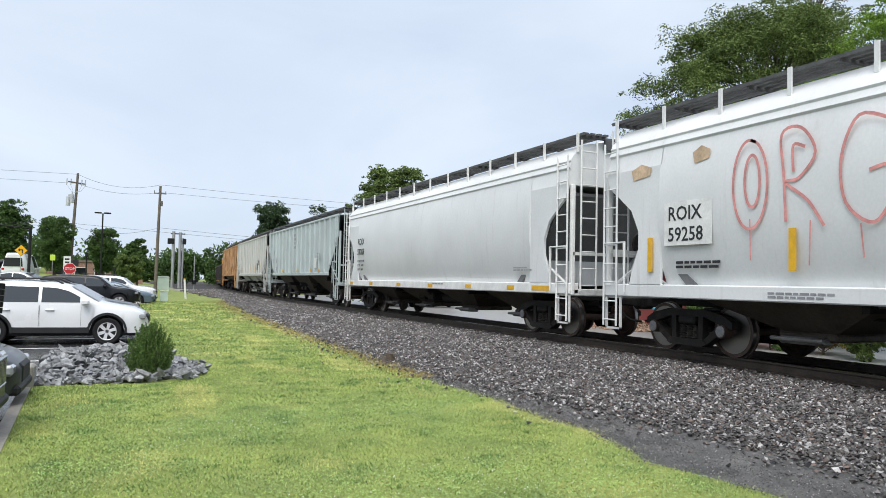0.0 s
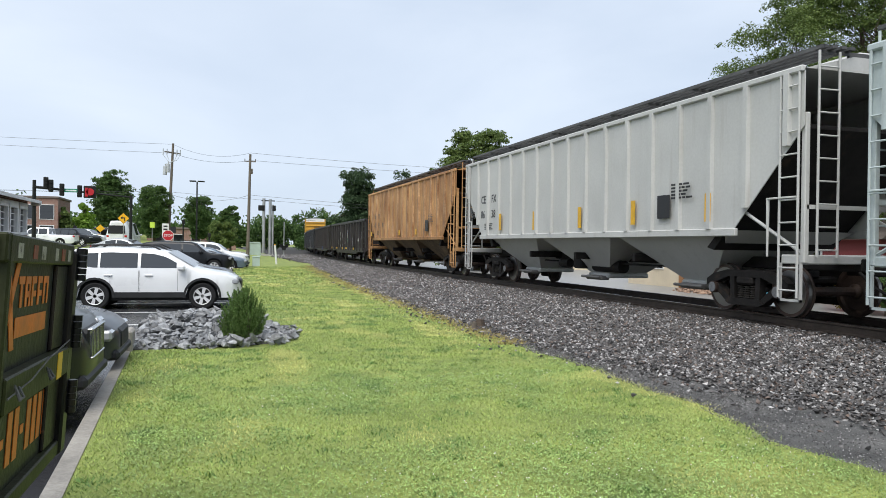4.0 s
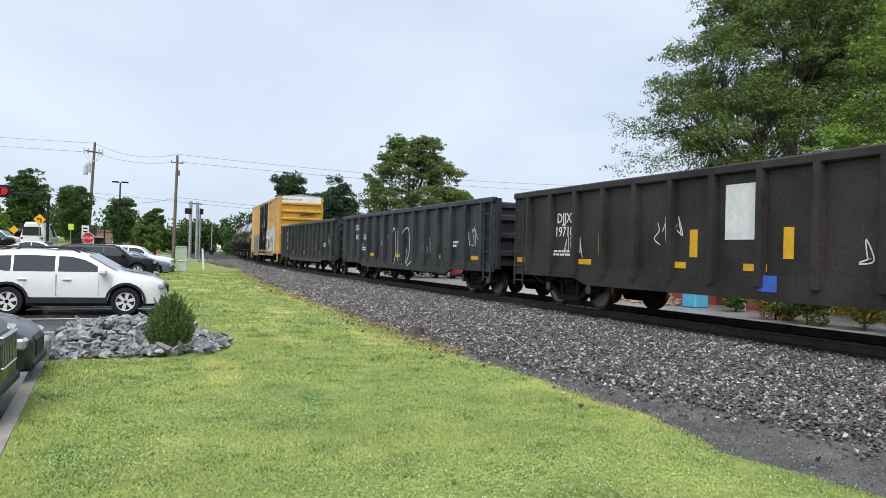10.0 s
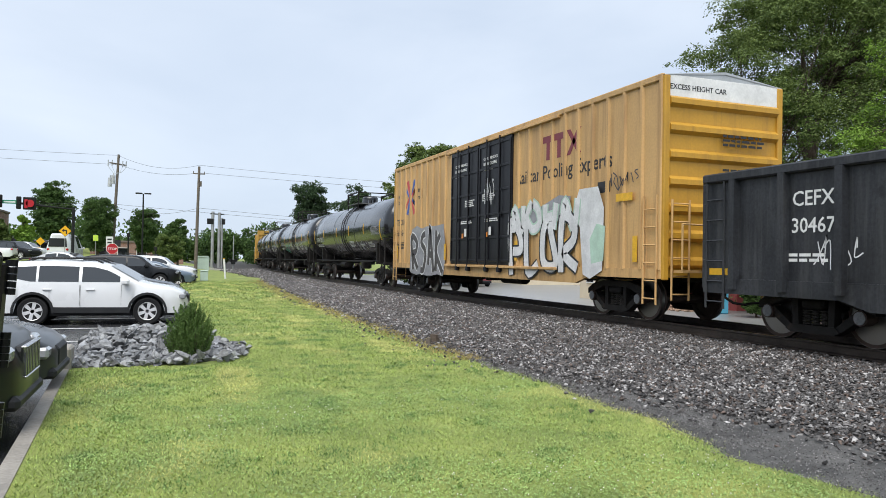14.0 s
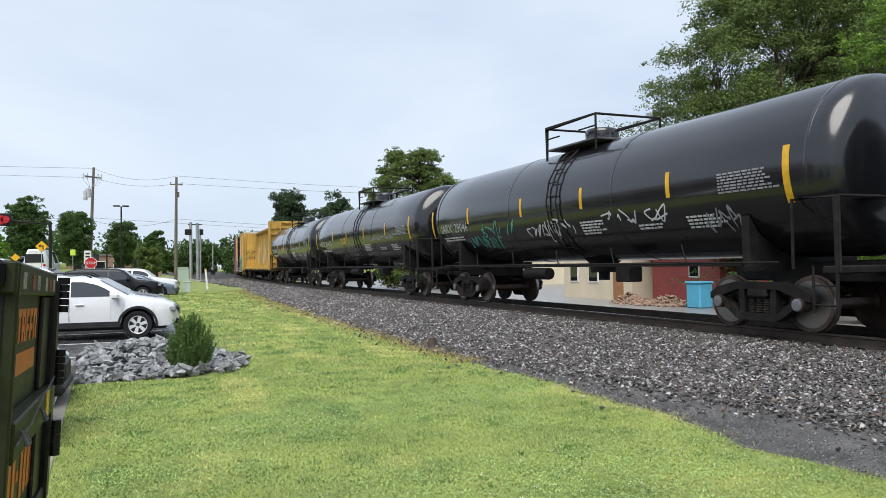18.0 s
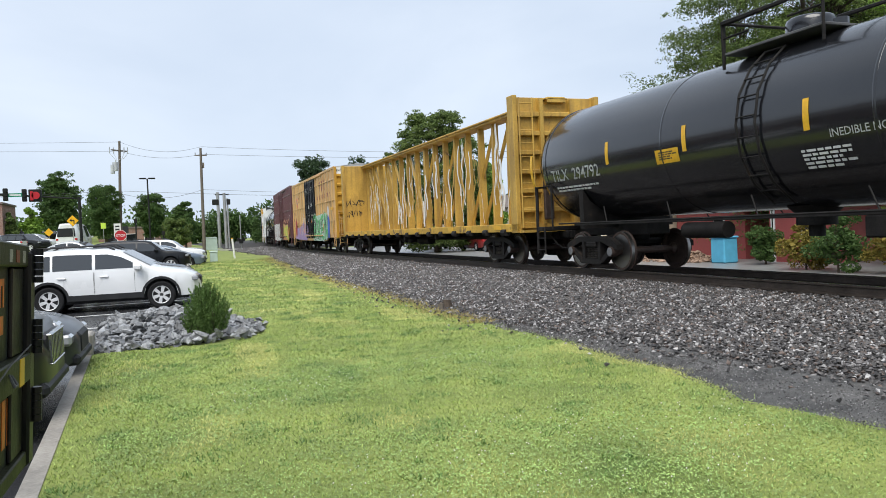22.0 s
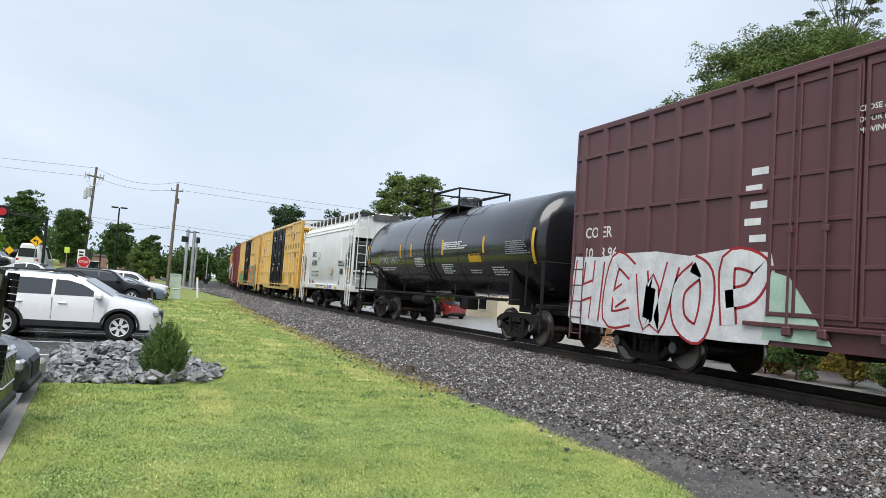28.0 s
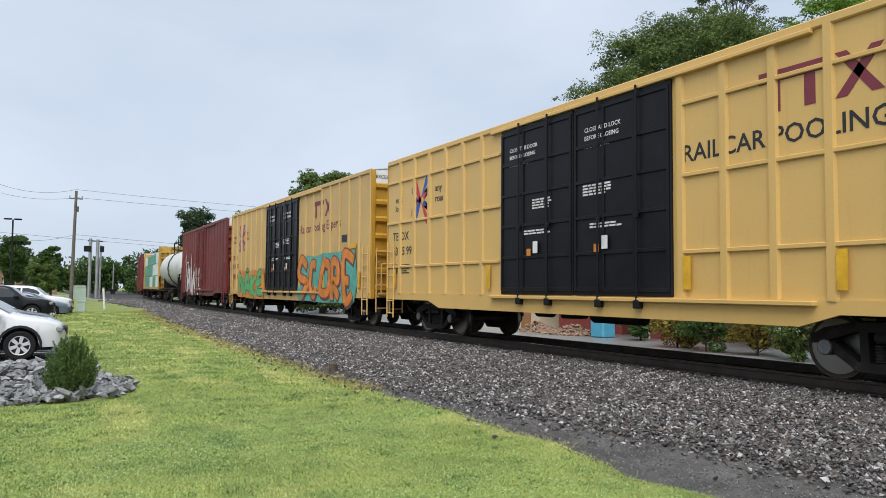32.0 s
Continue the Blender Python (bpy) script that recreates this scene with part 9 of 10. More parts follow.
def fat_word(car, x, y, z, w, h, word, fill, edge, seed, backing=None, shade=None):
    """Sprayed fat lettering: a broad outline, then the fill on top of it."""
    rnd = random.Random(seed)
    if backing:
        pts = [(-0.2, rnd.uniform(0.0, 0.1))] + [(w * i / 6, -0.1 + rnd.uniform(-0.04, 0.04)) for i in range(7)] + [(w + 0.25, h * 0.4)] + [(w * (6 - i) / 6, h + rnd.uniform(0.02, 0.22)) for i in range(7)]
        blob(car, pts, x, backing, "sprayed backing colour", y, z)
    step = w / len(word)
    for i, ch in enumerate(word):
        k, lean = step * rnd.uniform(0.78, 0.9), rnd.uniform(-0.06, 0.08)
        hh, up = h * rnd.uniform(0.78, 0.9), h * rnd.uniform(0.04, 0.12)
        lines = [[(i * step + 0.08 + k * (a + rnd.uniform(-0.14, 0.14)) + lean * b * hh, up + hh * (b + rnd.uniform(-0.12, 0.12))) for a, b in g] for g in GLYPHS[ch]]
        t = min(step, h) * 0.27
        if shade:
            spray(car, [[(a + 0.07, b - 0.06) for a, b in g] for g in lines], t + 0.12, x - 0.0005, shade, "dark sprayed shadow", y, z)
        spray(car, lines, t + 0.10, x - 0.002, edge, "sprayed outline", y, z)
        spray(car, lines, t, x - 0.0045, fill, "fat sprayed letter", y, z)


def decorate():
    T = TRAIN
    # first hopper: number panel, faint red word, stains
    c, x = T[0], -1.602
    plate(c, "number_panel", 5.75, 6.95, 1.98, 2.78, x, "white", "white number panel")
    text(c, "ROIX", 0.36, 6.85, 2.44, x - 0.006, "black")
    text(c, "59258", 0.36, 6.85, 2.06, x - 0.006, "black")
    bars(c, 6.7, 1.62, x + 0.06, 1.2, 0.07, 2, "black")
    word = [loop(0.55, 0.75, 0.5, 0.72, 1.05, 1.2, 14), loop(0.62, 0.8, 0.22, 0.42, 1.0, 0.4, 10), [(1.55, 0.1), (1.5, 0.8), (1.45, 1.45), (1.95, 1.5), (2.3, 1.1), (1.9, 0.75), (1.55, 0.7), (2.1, 0.4), (2.5, 0.0)], [(1.75, 0.85), (1.75, 1.25), (2.05, 1.2)], [(4.0, 1.35), (3.3, 1.5), (2.9, 0.95), (3.0, 0.3), (3.6, 0.0), (4.0, 0.4), (3.95, 0.75), (3.5, 0.72)], [(4.6, 0.1), (4.7, 0.8), (4.6, 1.5)], [(5.2, 0.1), (5.3, 1.5), (6.2, 0.3), (6.3, 1.5)]]
    word = [[(a * 0.74, b * 1.05) for a, b in g] for g in word]
    spray(c, word, 0.05, -1.614, "pink_spray", "faded pink sprayed letters with drips", 5.3, 2.15, 0.95)
    spray(c, [[(0.4, 0.2), (0.42, -0.5)], [(1.6, 0.1), (1.58, -0.6)], [(3.4, 0.0), (3.4, -0.55)], [(2.45, 0.0), (2.5, -0.5)]], 0.025, -1.605, "pink_spray", "thin red drips", 5.3, 2.15, 0.95)
    for y, z, w in ((7.9, 3.3, 0.5), (6.2, 3.42, 0.35)):
        blob(c, [(0, 0), (w, 0.05), (w * 1.1, 0.2), (w * 0.5, 0.3), (-0.05, 0.2)], -1.575, "rust_stain", "orange rust stain", y, z)
    for y in (7.35, 4.1, -0.5, -5):
        plate(c, "reflector", y - 0.07, y + 0.07, 1.5, 2.15, -1.60, "yellow", "yellow reflector")
    bars(c, 4.6, 1.12, -1.562, 1.1, 0.05, 2, "grey_spray")
    c = T[1]
    text(c, "ROIX", 0.36, 6.98, 2.72, x, "black")
    text(c, "59769", 0.36, 7.02, 2.3, x, "black")
    for i, s in enumerate(("LD LMT 221900", "LT WT  64100", "CU FT   5800")):
        text(c, s, 0.13, 7.02, 2.0 - 0.17 * i, -1.585, "black")
    for y in (8.0, 5.4, 2.3, -0.6, -3.4, -5.9):
        plate(c, "reflector", y - 0.33, y + 0.05, 1.08, 1.19, -1.562, "yellow", "yellow reflector")
    plate(c, "reflector", -7.9, -7.1, 1.08, 1.2, -1.562, "yellow", "yellow reflector")
    bars(c, -6.2, 1.6, -1.57, 0.8, 0.05, 2, "grey_spray")
    bars(c, -0.9, 1.14, -1.562, 1.0, 0.07, 1, "grey_spray")
    # ribbed hoppers
    for k, dark in ((2, "grey_spray"), (3, "black"), (4, "dark_spray")):
        c, x = T[k], -1.562
        if k in (3, 4):
            hh = length_of(k) / 2
            step = (2 * hh - 0.7) / 16
            bay = round((6.5 + hh - 0.35) / step - 0.5)
            for s, up, z in ((("CE", 0, 2.72), ("FX", -1, 2.72), ("30", 1, 2.2), ("86", 0, 2.2), ("38", -1, 2.2)) if k == 3 else (("ND", 0, 2.72), ("YX", -1, 2.72), ("47", 0, 2.2), ("51", -1, 2.2), ("90", -2, 2.2))):
                text(c, s, 0.38, -hh + 0.35 + (bay + up + 0.5) * step + 0.24, z, x, dark)
            for y, z in () if k == 4 else ((4.8, 1.75), (2.1, 1.72), (-0.76, 1.72), (-3.33, 1.75), (-6, 1.75)):
                plate(c, "reflector", y - 0.09, y + 0.09, z, z + 0.55, -1.62, "yellow", "yellow reflector")
        else:
            for q, z in ((7.0, 2.72), (6.4, 2.72), (7.2, 2.25), (6.6, 2.25), (6.05, 2.25)):
                plate(c, "faded_mark", q - 0.2, q, z, z + 0.3, x, dark, "faded illegible mark")
            for y in (3.8, -0.2, -3.4, -5.0):
                plate(c, "reflector", y - 0.3, y, 1.66, 1.80, -1.62, "yellow", "yellow reflector")
        bars(c, 6.4, 1.95, x, 0.7, 0.05, 3, dark)
        plate(c, "label_board", -4.75, -4.3, 1.85, 2.35, x - 0.06, "black" if k != 2 else "white", "small consolidated label")
        bars(c, -4.8, 2.5, x - 0.06, 0.6, 0.06, 4, dark)
        if k == 2:
            bars(c, 1.0, 3.6, x, 0.4, 0.2, 3, "grey_spray")
    for q in (7.45, -2.6, 0.6):
        plate(T[4], "repaint_patch", q - 0.26, q, 1.72, 1.98, -1.63, "yellow", "yellow repainted patch")
    # gondolas
    for k, marks in ((5, (("DJJX", 0.33, 3.46, 1.9), ("19615", 0.31, 3.47, 1.5))), (6, (("DJJX", 0.34, 6.2, 2.0), ("19710", 0.34, 6.2, 1.68))), (7, (("CIGX", 0.36, 6.26, 2.16), ("807", 0.36, 6.1, 1.74), ("268", 0.36, 5.05, 1.74))), (8, (("CEFX", 0.36, 6.1, 2.16), ("30467", 0.36, 6.1, 1.74)))):
        c, x = T[k], -1.502
        bays, hh = (12 if k == 5 else 13), length_of(k) / 2
        step = (2 * hh - 1.5) / bays
        for s, size, y, z in marks:
            size = min(size, 0.33)
            w = max(v.co.x for v in letters(s, size, M["white"]).vertices)
            bay = round((y - w / 2 - (-hh + 0.75)) / step - 0.5)
            text(c, s, size, -hh + 0.75 + (bay + 0.5) * step + w / 2, z, x)
        bars(c, marks[-1][2], marks[-1][3] - 0.4, x, 1.2, 0.07, 2)
        bars(c, -4.9, 1.5, x, 0.7, 0.1, 2)
        for y in ((7.7, 4.8, 1.75, -0.15, -3.5) if k < 7 else (7.66, 3.7, 0.4, -3.6, -6.5)):
            plate(c, "reflector", y - 0.5, y, 0.86 if k == 5 else 1.04, 1.0 if k == 5 else 1.16, x - 0.1 if k == 5 else x, "yellow", "yellow reflector")
        for i in range(4):
            y = (5.4, 2.2, -2.3, -6.0)[i]
            spray(c, tag_strokes(100 + 7 * k + i, 4, 0.9, 0.6), 0.022, x, "white_spray", "thin white scrawl", y, 1.15 + 0.3 * (i % 2))
    c = T[5]
    for y0, y1, z0, z1 in ((3.4, 4.3, 1.28, 2.35), (6.8, 7.5, 1.5, 2.1), (5.9, 6.4, 1.1, 1.6), (-1.6, -0.6, 1.4, 2.4)):
        plate(c, "repaint_patch", y0, y1, z0, z1, -1.501, "gon_patch", "darker repainted patch")
    spray(c, tag_strokes(55, 7, 1.2, 0.7), 0.035, -1.502, "white_spray", "white scrawl", 1.2, 1.1)
    plate(c, "owner_board", -0.92, -0.37, 1.67, 2.28, -1.503, "white", "white board with a blue bird-like shape")
    blob(c, [(0, 0), (0.22, 0.02), (0.3, 0.2), (0.2, 0.38), (0.08, 0.3), (-0.05, 0.34)], -1.508, "blue_spray", "pale blue shape", -0.5, 1.76)
    plate(c, "owner_board", -0.92, -0.37, 1.36, 1.63, -1.503, "sign_dark_green", "dark green board under the white one")
    bars(c, -0.42, 1.46, -1.509, 0.4, 0.07, 1)
    c = T[6]
    plate(c, "white_board", -0.42, 0.28, 1.56, 2.5, -1.502, "white", "white painted board with worn edge")
    for y in (3.93, 1.05, -1.07, -4.07):
        plate(c, "reflector", y - 0.1, y + 0.1, 1.25, 1.75, -1.503, "yellow", "yellow reflector")
    plate(c, "blue_patch", -0.9, -0.5, 0.72, 0.98, -1.552, "blue_spray", "blue sprayed patch")
    # a plain round scrawl in white and yellow at the near end
    spray(c, [loop(0.4, 0.5, 0.42, 0.6, 1.0, 0.3, 14), [(0.0, 0.9), (-0.25, 1.2)], [(0.35, 1.1), (0.3, 1.5)], [(0.1, 1.1), (0.0, 1.4)], [(0.6, -0.1), (0.7, -0.6), (1.0, -0.75)]], 0.045, -1.505, "white_spray", "white sprayed outline", -6.3, 1.5)
    spray(c, [[(0.4, 0.95), (0.42, 0.1)], [(0.15, 0.7), (0.25, 0.85)]], 0.12, -1.506, "yellow", "yellow sprayed stroke", -6.3, 1.5)
    for y in (-3.7, -4.75, -5.5):
        spray(c, tag_strokes(int(-y * 10), 4, 0.6, 0.35), 0.03, -1.504, "white_spray", "white scrawl", y, 1.95)
    c = T[7]
    spray(c, [[(0, -0.3), (0.05, 0.8), (0.35, 1.0), (0.5, 0.2), (0.3, -0.35)], [(0.7, 0.95), (0.75, -0.2)], [(1.2, -0.35), (1.15, 0.7), (1.6, 1.0), (1.9, 0.9), (2.0, 0.2), (1.7, -0.35), (2.2, -0.2)], [(1.6, -0.3), (1.75, 0.3)]], 0.04, -1.604, "white_spray", "tall white scrawl", 0.6, 1.1)
    # tank cars
    for k, name, num in ((10, "IARX", "29023"), (11, "IARX", "29046"), (12, "TILX", "294854"), (13, "TILX", "294792"), (17, "XOMX", "110514")):
        c = T[k]
        start = {10: 7.3, 11: 7.3, 12: 6.95, 13: 6.95, 17: 5.35}[k]
        size = 0.36 if k == 17 else 0.40
        tank_text(c, name, size, start, 2.24)
        tank_text(c, num, size, start - max(v.co.x for v in letters(name, size, M["white"]).vertices) - 0.2, 2.24)
        tank_bars(c, start - 0.1, 2.02, 1.9, 0.07, 2)
        tank_mark(c, "yellow", 8.05 if k != 17 else 7.0, 2.12, 3.02, 0.12)
        tank_mark(c, "yellow", -7.05, 2.12, 3.05, 0.14)
        for y in ((4.4 if k in (12, 13) else 2.9 if k == 17 else 5.15), 1.75, -1.15, -4.2):
            tank_mark(c, "yellow", y, 2.45, 2.95, 0.12)
        tank_bars(c, -5.6, 2.7, 1.3, 0.05, 6, "grey_spray")
        tank_bars(c, -1.0, 2.1, 0.9, 0.06, 4)
        tank_bars(c, -3.1, 1.92, 0.9, 0.06, 2)
        tank_bars(c, -4.6, 2.0, 1.0, 0.06, 3)
        if k in (12, 13):
            tank_text(c, "INEDIBLE NOT INTENDED FOR HUMAN FOOD", 0.17, -1.6, 2.3)
        if k in (12, 13):
            tank_mark(c, "yellow", 2.6, 2.28, 2.56, 0.72, label="yellow placard", name="placard")
            tank_bars(c, 2.5, 2.47, 0.5, 0.04, 3, "black")
    tank_mark(T[17], "yellow", -3.2, 2.2, 2.45, 0.85, label="yellow placard", name="placard")
    tank_bars(T[17], -3.3, 2.36, 0.65, 0.08, 1, "black")
    tank_bars(T[17], -1.25, 2.8, 1.9, 0.06, 3)
    tank_bars(T[17], 1.4, 2.35, 0.9, 0.05, 5)
    for k, seed, y, z, w, h, mat in ((11, 71, 4.3, 1.95, 2.2, 0.55, "teal_spray"), (11, 72, 1.6, 1.75, 1.6, 0.5, "white_spray"), (11, 79, 5.4, 1.72, 1.3, 0.35, "teal_spray"), (11, 73, 4.5, 1.6, 1.2, 0.4, "teal_spray"), (11, 74, 0.6, 1.9, 1.4, 0.4, "white_spray"), (11, 75, -1.9, 2.0, 2.2, 0.35, "white_spray"), (11, 76, -5.0, 1.7, 1.0, 0.5, "grey_spray"), (10, 77, 2.5, 1.6, 2.4, 0.8, "grey_spray"), (10, 78, -2.5, 1.7, 2.0, 0.5, "white_spray")):
        tank_scrawl(T[k], seed, y, z, w, h, mat)
    # centre-beam: black scrawl on the far bulkhead face
    h14 = length_of(14) / 2
    m = Mesh()
    for s in tag_strokes(31, 6, 1.1, 0.5) + [[(a, b - 0.55) for a, b in q] for q in tag_strokes(32, 5, 0.9, 0.4)]:
        v0 = len(m.v)
        ribbon(m, [(a, 2.55 + b) for a, b in s], 0.03, 0.0)
        m.v[v0:] = [(-1.3 + b, h14 - 0.357, c_) for (_, b, c_) in m.v[v0:]]
    part("graffiti", m, M["black"], T[14], "black scrawl on the bulkhead")
    for i in range(6):
        y = -h14 + 1.6 + 3.9 * i
        plate(T[14], "reflector", y - 0.5, y, 1.05, 1.17, -1.424, "yellow", "yellow reflector")
    # boxcars
    for k, slogan, size, dark, number in ((9, "Railcar Pooling Experts", 0.5, "black", "66 36 43"), (15, "RAILCAR POOLING EXPERTS", 0.40, "maroon", "64 36 82"), (19, "RAILCAR POOLING EXPERTS", 0.40, "black", "63 15 99"), (20, "Railcar Pooling Experts", 0.46, "maroon", "66 41 07")):
        c = T[k]
        hh = length_of(k) / 2
        d0, d1 = DOORS[k]
        pool_marks(c, slogan, size, d0 - 0.2, 3.36, d0 - 1.7, 3.84, number, hh - 0.35, 2.28, dark)
        door_print(c, d0, d1)
        end_sign_text(c, hh, 4.98)
        for y in (hh - 0.5, d1 + 0.6, d0 - 0.25, d0 - 2.9, -hh + 0.9):
            plate(c, "reflector", y - 0.16, y, 1.25, 1.8, -1.556, "yellow", "yellow reflector")
        plate(c, "label_board", -7.0, -6.5, 2.8, 3.05, -1.502, "black", "black consolidated label")
        plate(c, "warning_plate", -7.9, -7.3, 2.55, 2.72, -1.556, "yellow", "yellow warning plate")
    c, x = T[9], -1.558
    fat_word(c, x, -2.1, 0.85, 3.7, 1.45, "PLOR", "white_spray", "black", 3)
    blob(c, [(0, 0), (3.8, -0.1), (5.4, 0.3), (5.5, 1.0), (4.6, 1.1), (3.0, 0.7), (1.2, 0.8), (0.1, 0.6)], x + 0.002, "grey_spray", "grey sprayed cloud", -2.0, 2.2, 0.62)
    fat_word(c, x + 0.001, -2.2, 2.0, 3.6, 0.8, "NOHN", "white_spray", "mint", 23)
    blob(c, [(0, 0), (0.5, 0.2), (0.55, 1.6), (0.3, 2.1), (-0.5, 2.1), (-0.75, 1.6), (-0.45, 1.2), (-0.3, 0.1)], x - 0.001, "white_spray", "pale sprayed letter", -6.3, 0.85)
    blob(c, [(0, 0), (0.7, 0.1), (0.8, 1.2), (0.3, 1.3), (-0.1, 0.8)], x - 0.002, "mint", "mint sprayed fill", -6.35, 1.2, 0.7)
    fat_word(c, x, 6.4, 0.8, 3.4, 1.55, "RSAK", "dark_spray", "white_spray", 8, "grey_spray")
    spray(c, tag_strokes(91, 6, 1.1, 0.5), 0.03, x, "dark_spray", "dark scrawl", -7.0, 2.7)
    spray(c, tag_strokes(92, 5, 0.8, 0.9), 0.03, -1.606, "white_spray", "white scrawl on the door", -0.4, 2.9)
    c = T[15]
    fat_word(c, x, -0.9, 0.85, 5.0, 1.45, "ZOKEN", "green_spray", "white_spray", 4, "mint", "dark_spray")
    spray(c, tag_strokes(94, 8, 5.0, 1.2), 0.05, x - 0.008, "dark_spray", "dark letter shadow", -0.9, 0.9)
    blob(c, [(0, 0), (0.5, 0), (0.6, 0.9), (0.45, 1.5), (0.1, 1.5), (-0.05, 0.8)], x - 0.006, "blue_spray", "blue sprayed shape", -6.2, 0.9)
    blob(c, loop(0.2, 0.3, 0.25, 0.33, 1, 0, 12)[:-1], x - 0.008, "white_spray", "round white sprayed shape", -6.3, 2.2)
    blob(c, [(0, 0), (5.2, -0.1), (6.3, 0.2), (6.2, 0.9), (4.0, 1.2), (2.3, 0.8), (0.4, 0.9)], x, "violet_spray", "violet sprayed cloud", 7.4, 0.85)
    spray(c, tag_strokes(95, 7, 4.8, 1.4), 0.09, x - 0.004, "peach", "peach strokes", 6.0, 1.0)
    spray(c, tag_strokes(96, 6, 3.0, 1.6), 0.03, x - 0.005, "white_spray", "thin white strokes", 4.5, 1.1)
    blob(c, loop(0.4, 0.7, 0.45, 0.65, 1, 0, 12)[:-1], x - 0.003, "red_spray", "dark red sprayed shape", 7.3, 0.95)
    c = T[16]
    hh = length_of(16) / 2
    text(c, "CO ER", 0.34, hh - 0.45, 2.66, -1.5)
    text(c, "10 18 96", 0.34, hh - 0.45, 2.2, -1.5)
    fat_word(c, x, hh - 0.2, 0.82, 5.6, 1.3, "HEWOP", "white_spray", "red_spray", 6, "white_spray")
    blob(c, [(0, 0), (1.3, 0), (0.9, 0.5), (0.5, 1.0), (0.1, 1.1)], x - 0.002, "mint", "mint sprayed wedge", 1.9, 0.82)
    fat_word(c, x, -1.05, 0.9, 4.1, 1.1, "RYNOZ", "lime_spray", "grey_spray", 7, "peach", "orange_spray")
    for i in range(9):
        blob(c, loop(0, 0, 0.09 + 0.03 * (i % 3), 0.12, 1, 0, 8)[:-1], x, "peach", "peach paint blob", -1.3 - 0.52 * i, 2.2 + 0.12 * (i % 3))
    for i, s in enumerate(("EXH  17-0", "EXW  10-8", "EW    9-7", "IL   50-6", "IW    9-6", "IH   13-1")):
        text(c, s, 0.13, -4.65, 2.62 - 0.17 * i, -1.5)
    for i, s in enumerate(("EXH W  8-2", "EXW H  6-0", "EW H  16-9", "FLOOR H 3-8")):
        text(c, s, 0.13, -5.65, 2.72 - 0.17 * i, -1.5)
    for i, s in enumerate(("CLOSE AND LOCK", "DOOR BEFORE", "MOVING CAR")):
        text(c, s, 0.12, 0.3, 4.2 - 0.16 * i, -1.556)
    for y in (-0.55, -5.95, 7.0 - 0.4):
        plate(c, "reflector", y - 0.16, y, 1.25, 1.85, -1.556, "yellow", "yellow reflector")
    for i in range(5):
        plate(c, "paper_label", 1.95 + 0.12 * (i % 2), 2.3 + 0.12 * (i % 2), 2.4 + 0.28 * i, 2.52 + 0.28 * i, -1.502, "white", "torn paper label")
    end_sign_text(c, hh, 5.15)
    # short white hopper
    c, x = T[18], -1.602
    text(c, "SHPX", 0.38, 2.51, 2.70, x, "black")
    text(c, "432842", 0.40, 2.52, 2.24, x, "black")
    text(c, "LD LMT 232300 LB 105350 KG", 0.125, 2.6, 1.86, -1.575, "black")
    text(c, "LT WT   53700 LB  24350 KG", 0.125, 2.58, 1.66, -1.56, "black")
    m = Mesh()
    for y0, y1, z0, z1 in ((0.76, 1.08, 2.84, 2.86), (0.76, 1.08, 2.5, 2.52), (0.76, 0.78, 2.52, 2.84), (1.06, 1.08, 2.52, 2.84)):
        m.box(x - 0.004, y0, z0, x, y1, z1)
    part("plate_mark", m, M["black"], c, "black square outline with a plate letter")
    text(c, "C", 0.15, 0.99, 2.56, x, "black")
    bars(c, -3.06, 2.35, x, 1.1, 0.06, 3, "black")
    m = Mesh()
    m.prism([(-4.68 + 0.3 * a, 1.87 + 0.3 * b) for a, b in ((0, -1), (1, 0), (0, 1), (-1, 0))], "x", -1.59, -1.575)
    pl = part("placard", m, M["yellow"], c, "yellow diamond placard")
    part("lettering", letters("1495", 0.14, M["black"]), None, pl, "black number", at=on_side(-4.68 + 0.17, 1.82, -1.596))
    plate(c, "label_board", -3.85, -3.35, 1.78, 2.04, -1.585, "black", "black consolidated label")
    plate(c, "old_label", -1.9, -1.35, 1.78, 2.06, -1.585, "rust_stain", "faded orange label")
    for y in (4.5, 1.4, -0.4, -2.4, -4.5):
        plate(c, "reflector", y - 0.45, y, 1.07, 1.17, -1.562, "yellow", "yellow reflector")
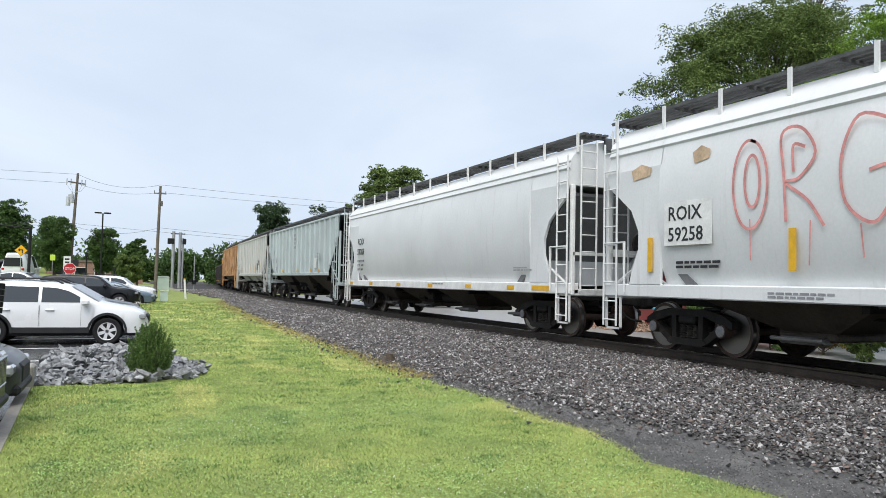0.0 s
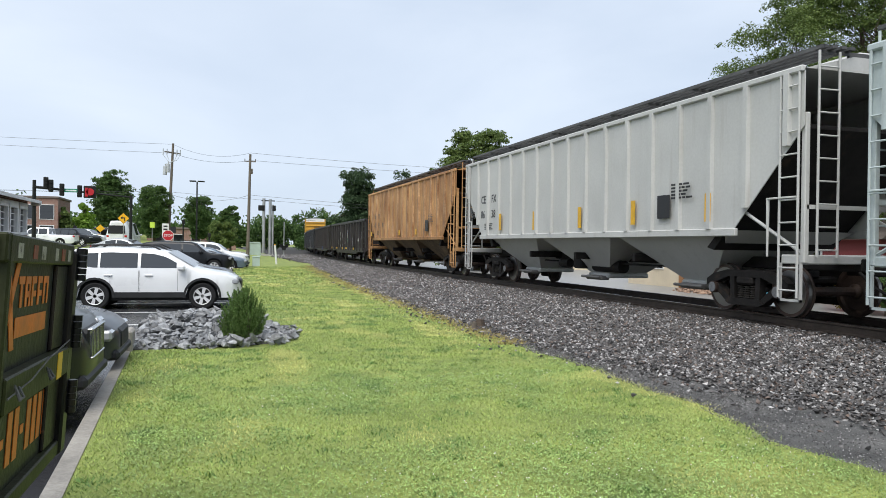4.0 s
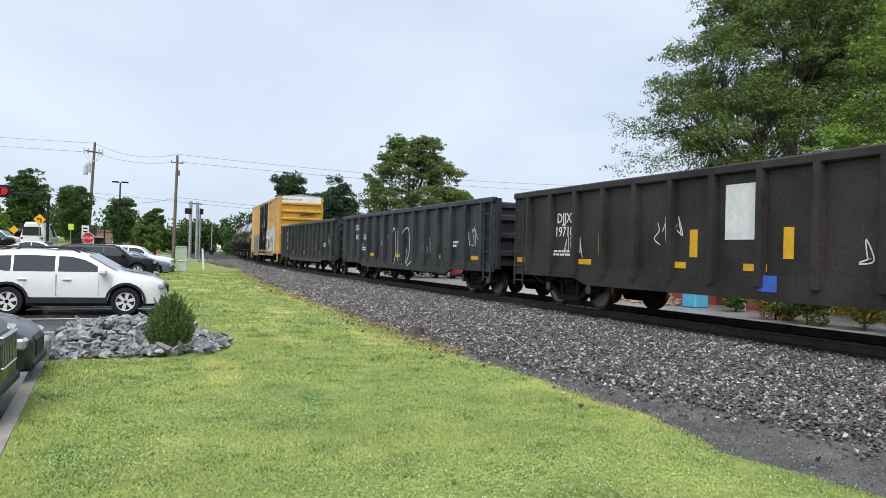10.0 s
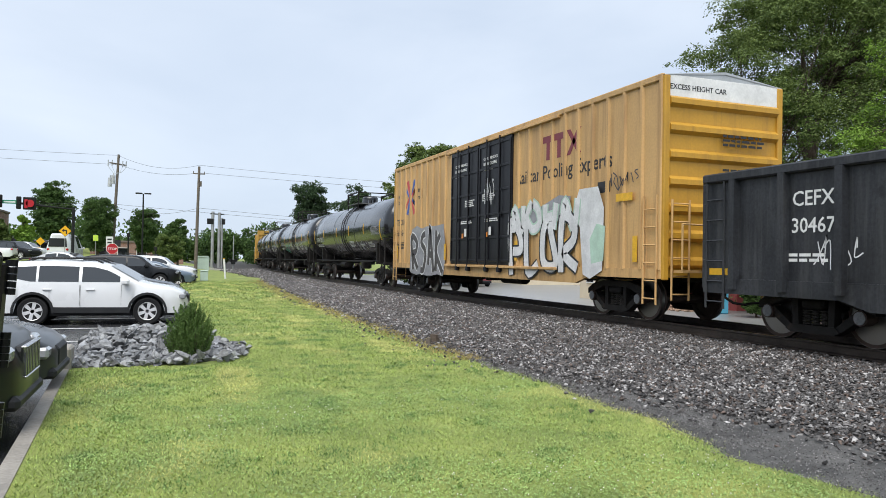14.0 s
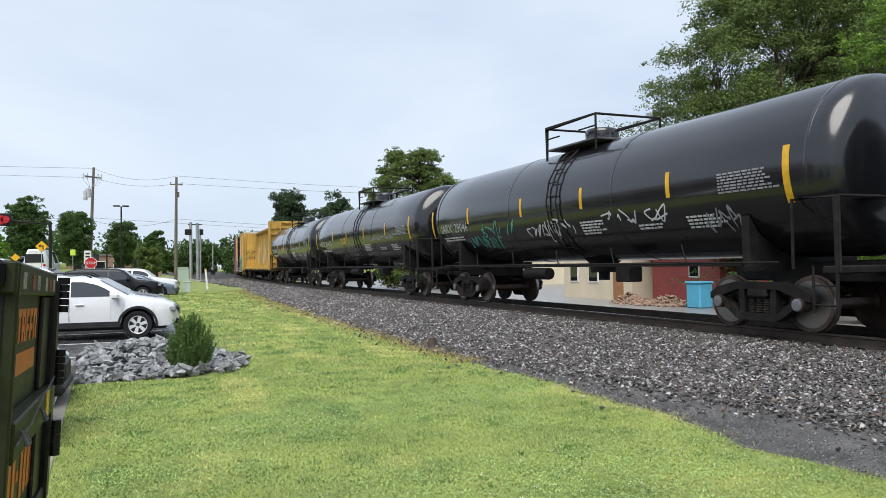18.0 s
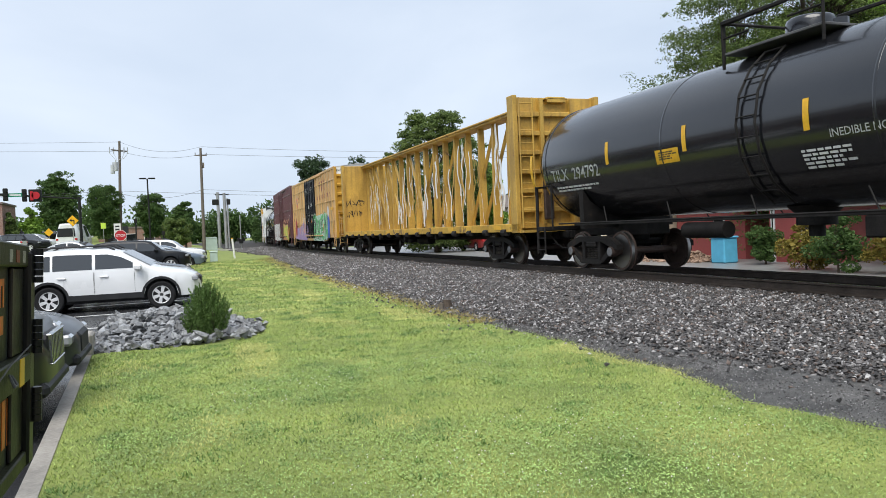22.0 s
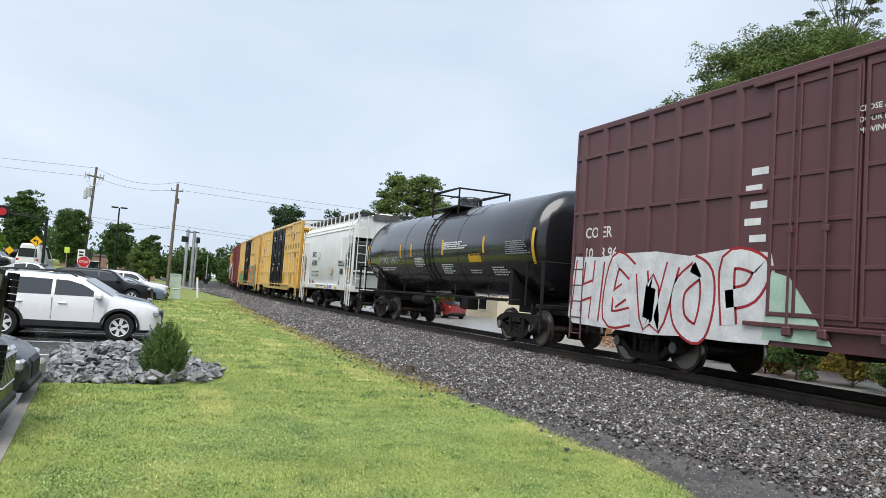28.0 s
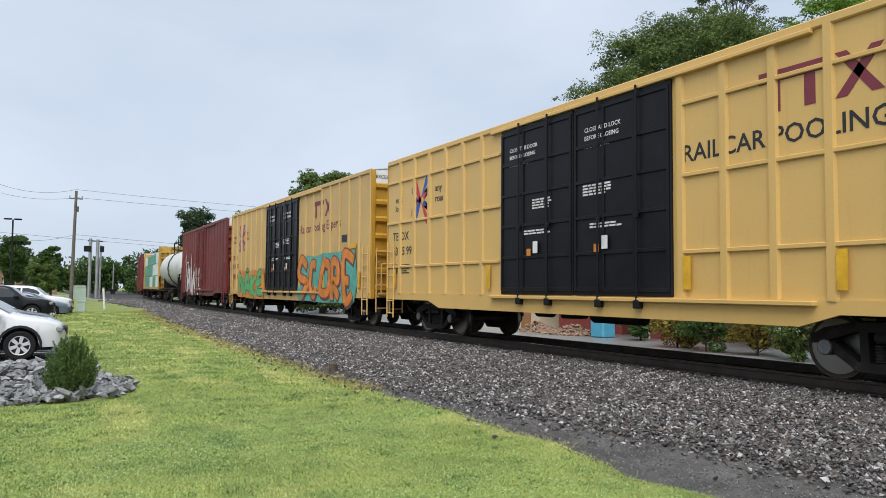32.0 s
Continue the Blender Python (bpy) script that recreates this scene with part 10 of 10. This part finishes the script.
    spray(c, tag_strokes(97, 6, 0.9, 0.2), 0.04, -1.564, "blue_spray", "blue scrawl on the sill", -1.0, 1.04)
    bars(c, 1.6, 1.14, -1.562, 2.0, 0.06, 1, "black")
    # lumber packs on the loaded flat car further back
    c = T[23]
    hh = length_of(23) / 2
    rnd = random.Random(23)
    for e in (-1, 1):
        for i in range(5):
            y0 = -hh + 0.6 + (2 * hh - 1.2) * i / 5
            for z0, z1 in ((1.22, 2.28), (2.31, 3.4), (3.43, 4.4)):
                m = Mesh()
                m.box(e * 0.40, y0 + 0.05, z0, e * 1.34, y0 + (2 * hh - 1.2) / 5 - 0.05, z1, 0.03)
                part("lumber_pack", m, M["tan_wood" if rnd.random() < 0.5 else "white"], c, "wrapped lumber pack")
    # cars further back
    c, x = T[20], -1.558
    fat_word(c, x, -2.2, 0.85, 5.6, 1.5, "SCORE", "orange_spray", "red_spray", 12, "teal_spray", "dark_spray")
    fat_word(c, x, 7.2, 0.85, 4.4, 1.1, "NAKE", "green_spray", "dark_spray", 13, "orange_spray")
    c = T[21]
    fat_word(c, x, 4.6, 0.85, 5.2, 1.6, "HWAR", "white_spray", "red_spray", 14)
    spray(c, tag_strokes(98, 8, 5.5, 2.4), 0.08, x, "white_spray", "white strokes", 5.5, 1.0)


M["sign_dark_green"] = material("dark_green_board", (0.02, 0.12, 0.07), 0.5, vary=0.15, size=3, bump=0.0)
M["gon_patch"] = material("repaint_patch_dark", (0.016, 0.019, 0.026), 0.5, vary=0.2, size=2, bump=0.05)
decorate()

def motions():
    """The train rolls past at one speed; each car follows the bend, each wheelset turns."""
    for car, mid, half in CARS:
        rows = []
        for i in range(65):
            t = 0.5 * i
            s = mid - SPEED * t
            a, b = track(s - half)[0], track(s + half)[0]
            d = b - a
            c = (a + b) / 2
            rows.append((t, pose(c.x, c.y, c.z, 0, 0, -math.degrees(math.atan2(d.x, d.y)))))
        walk(car, rows)
    turn = math.degrees(SPEED / WHEEL_R)
    for ws, at in AXLES:
        walk(ws, [(i / 15, pose(at.x, at.y, at.z, turn * i / 15)) for i in range(481)])


motions()
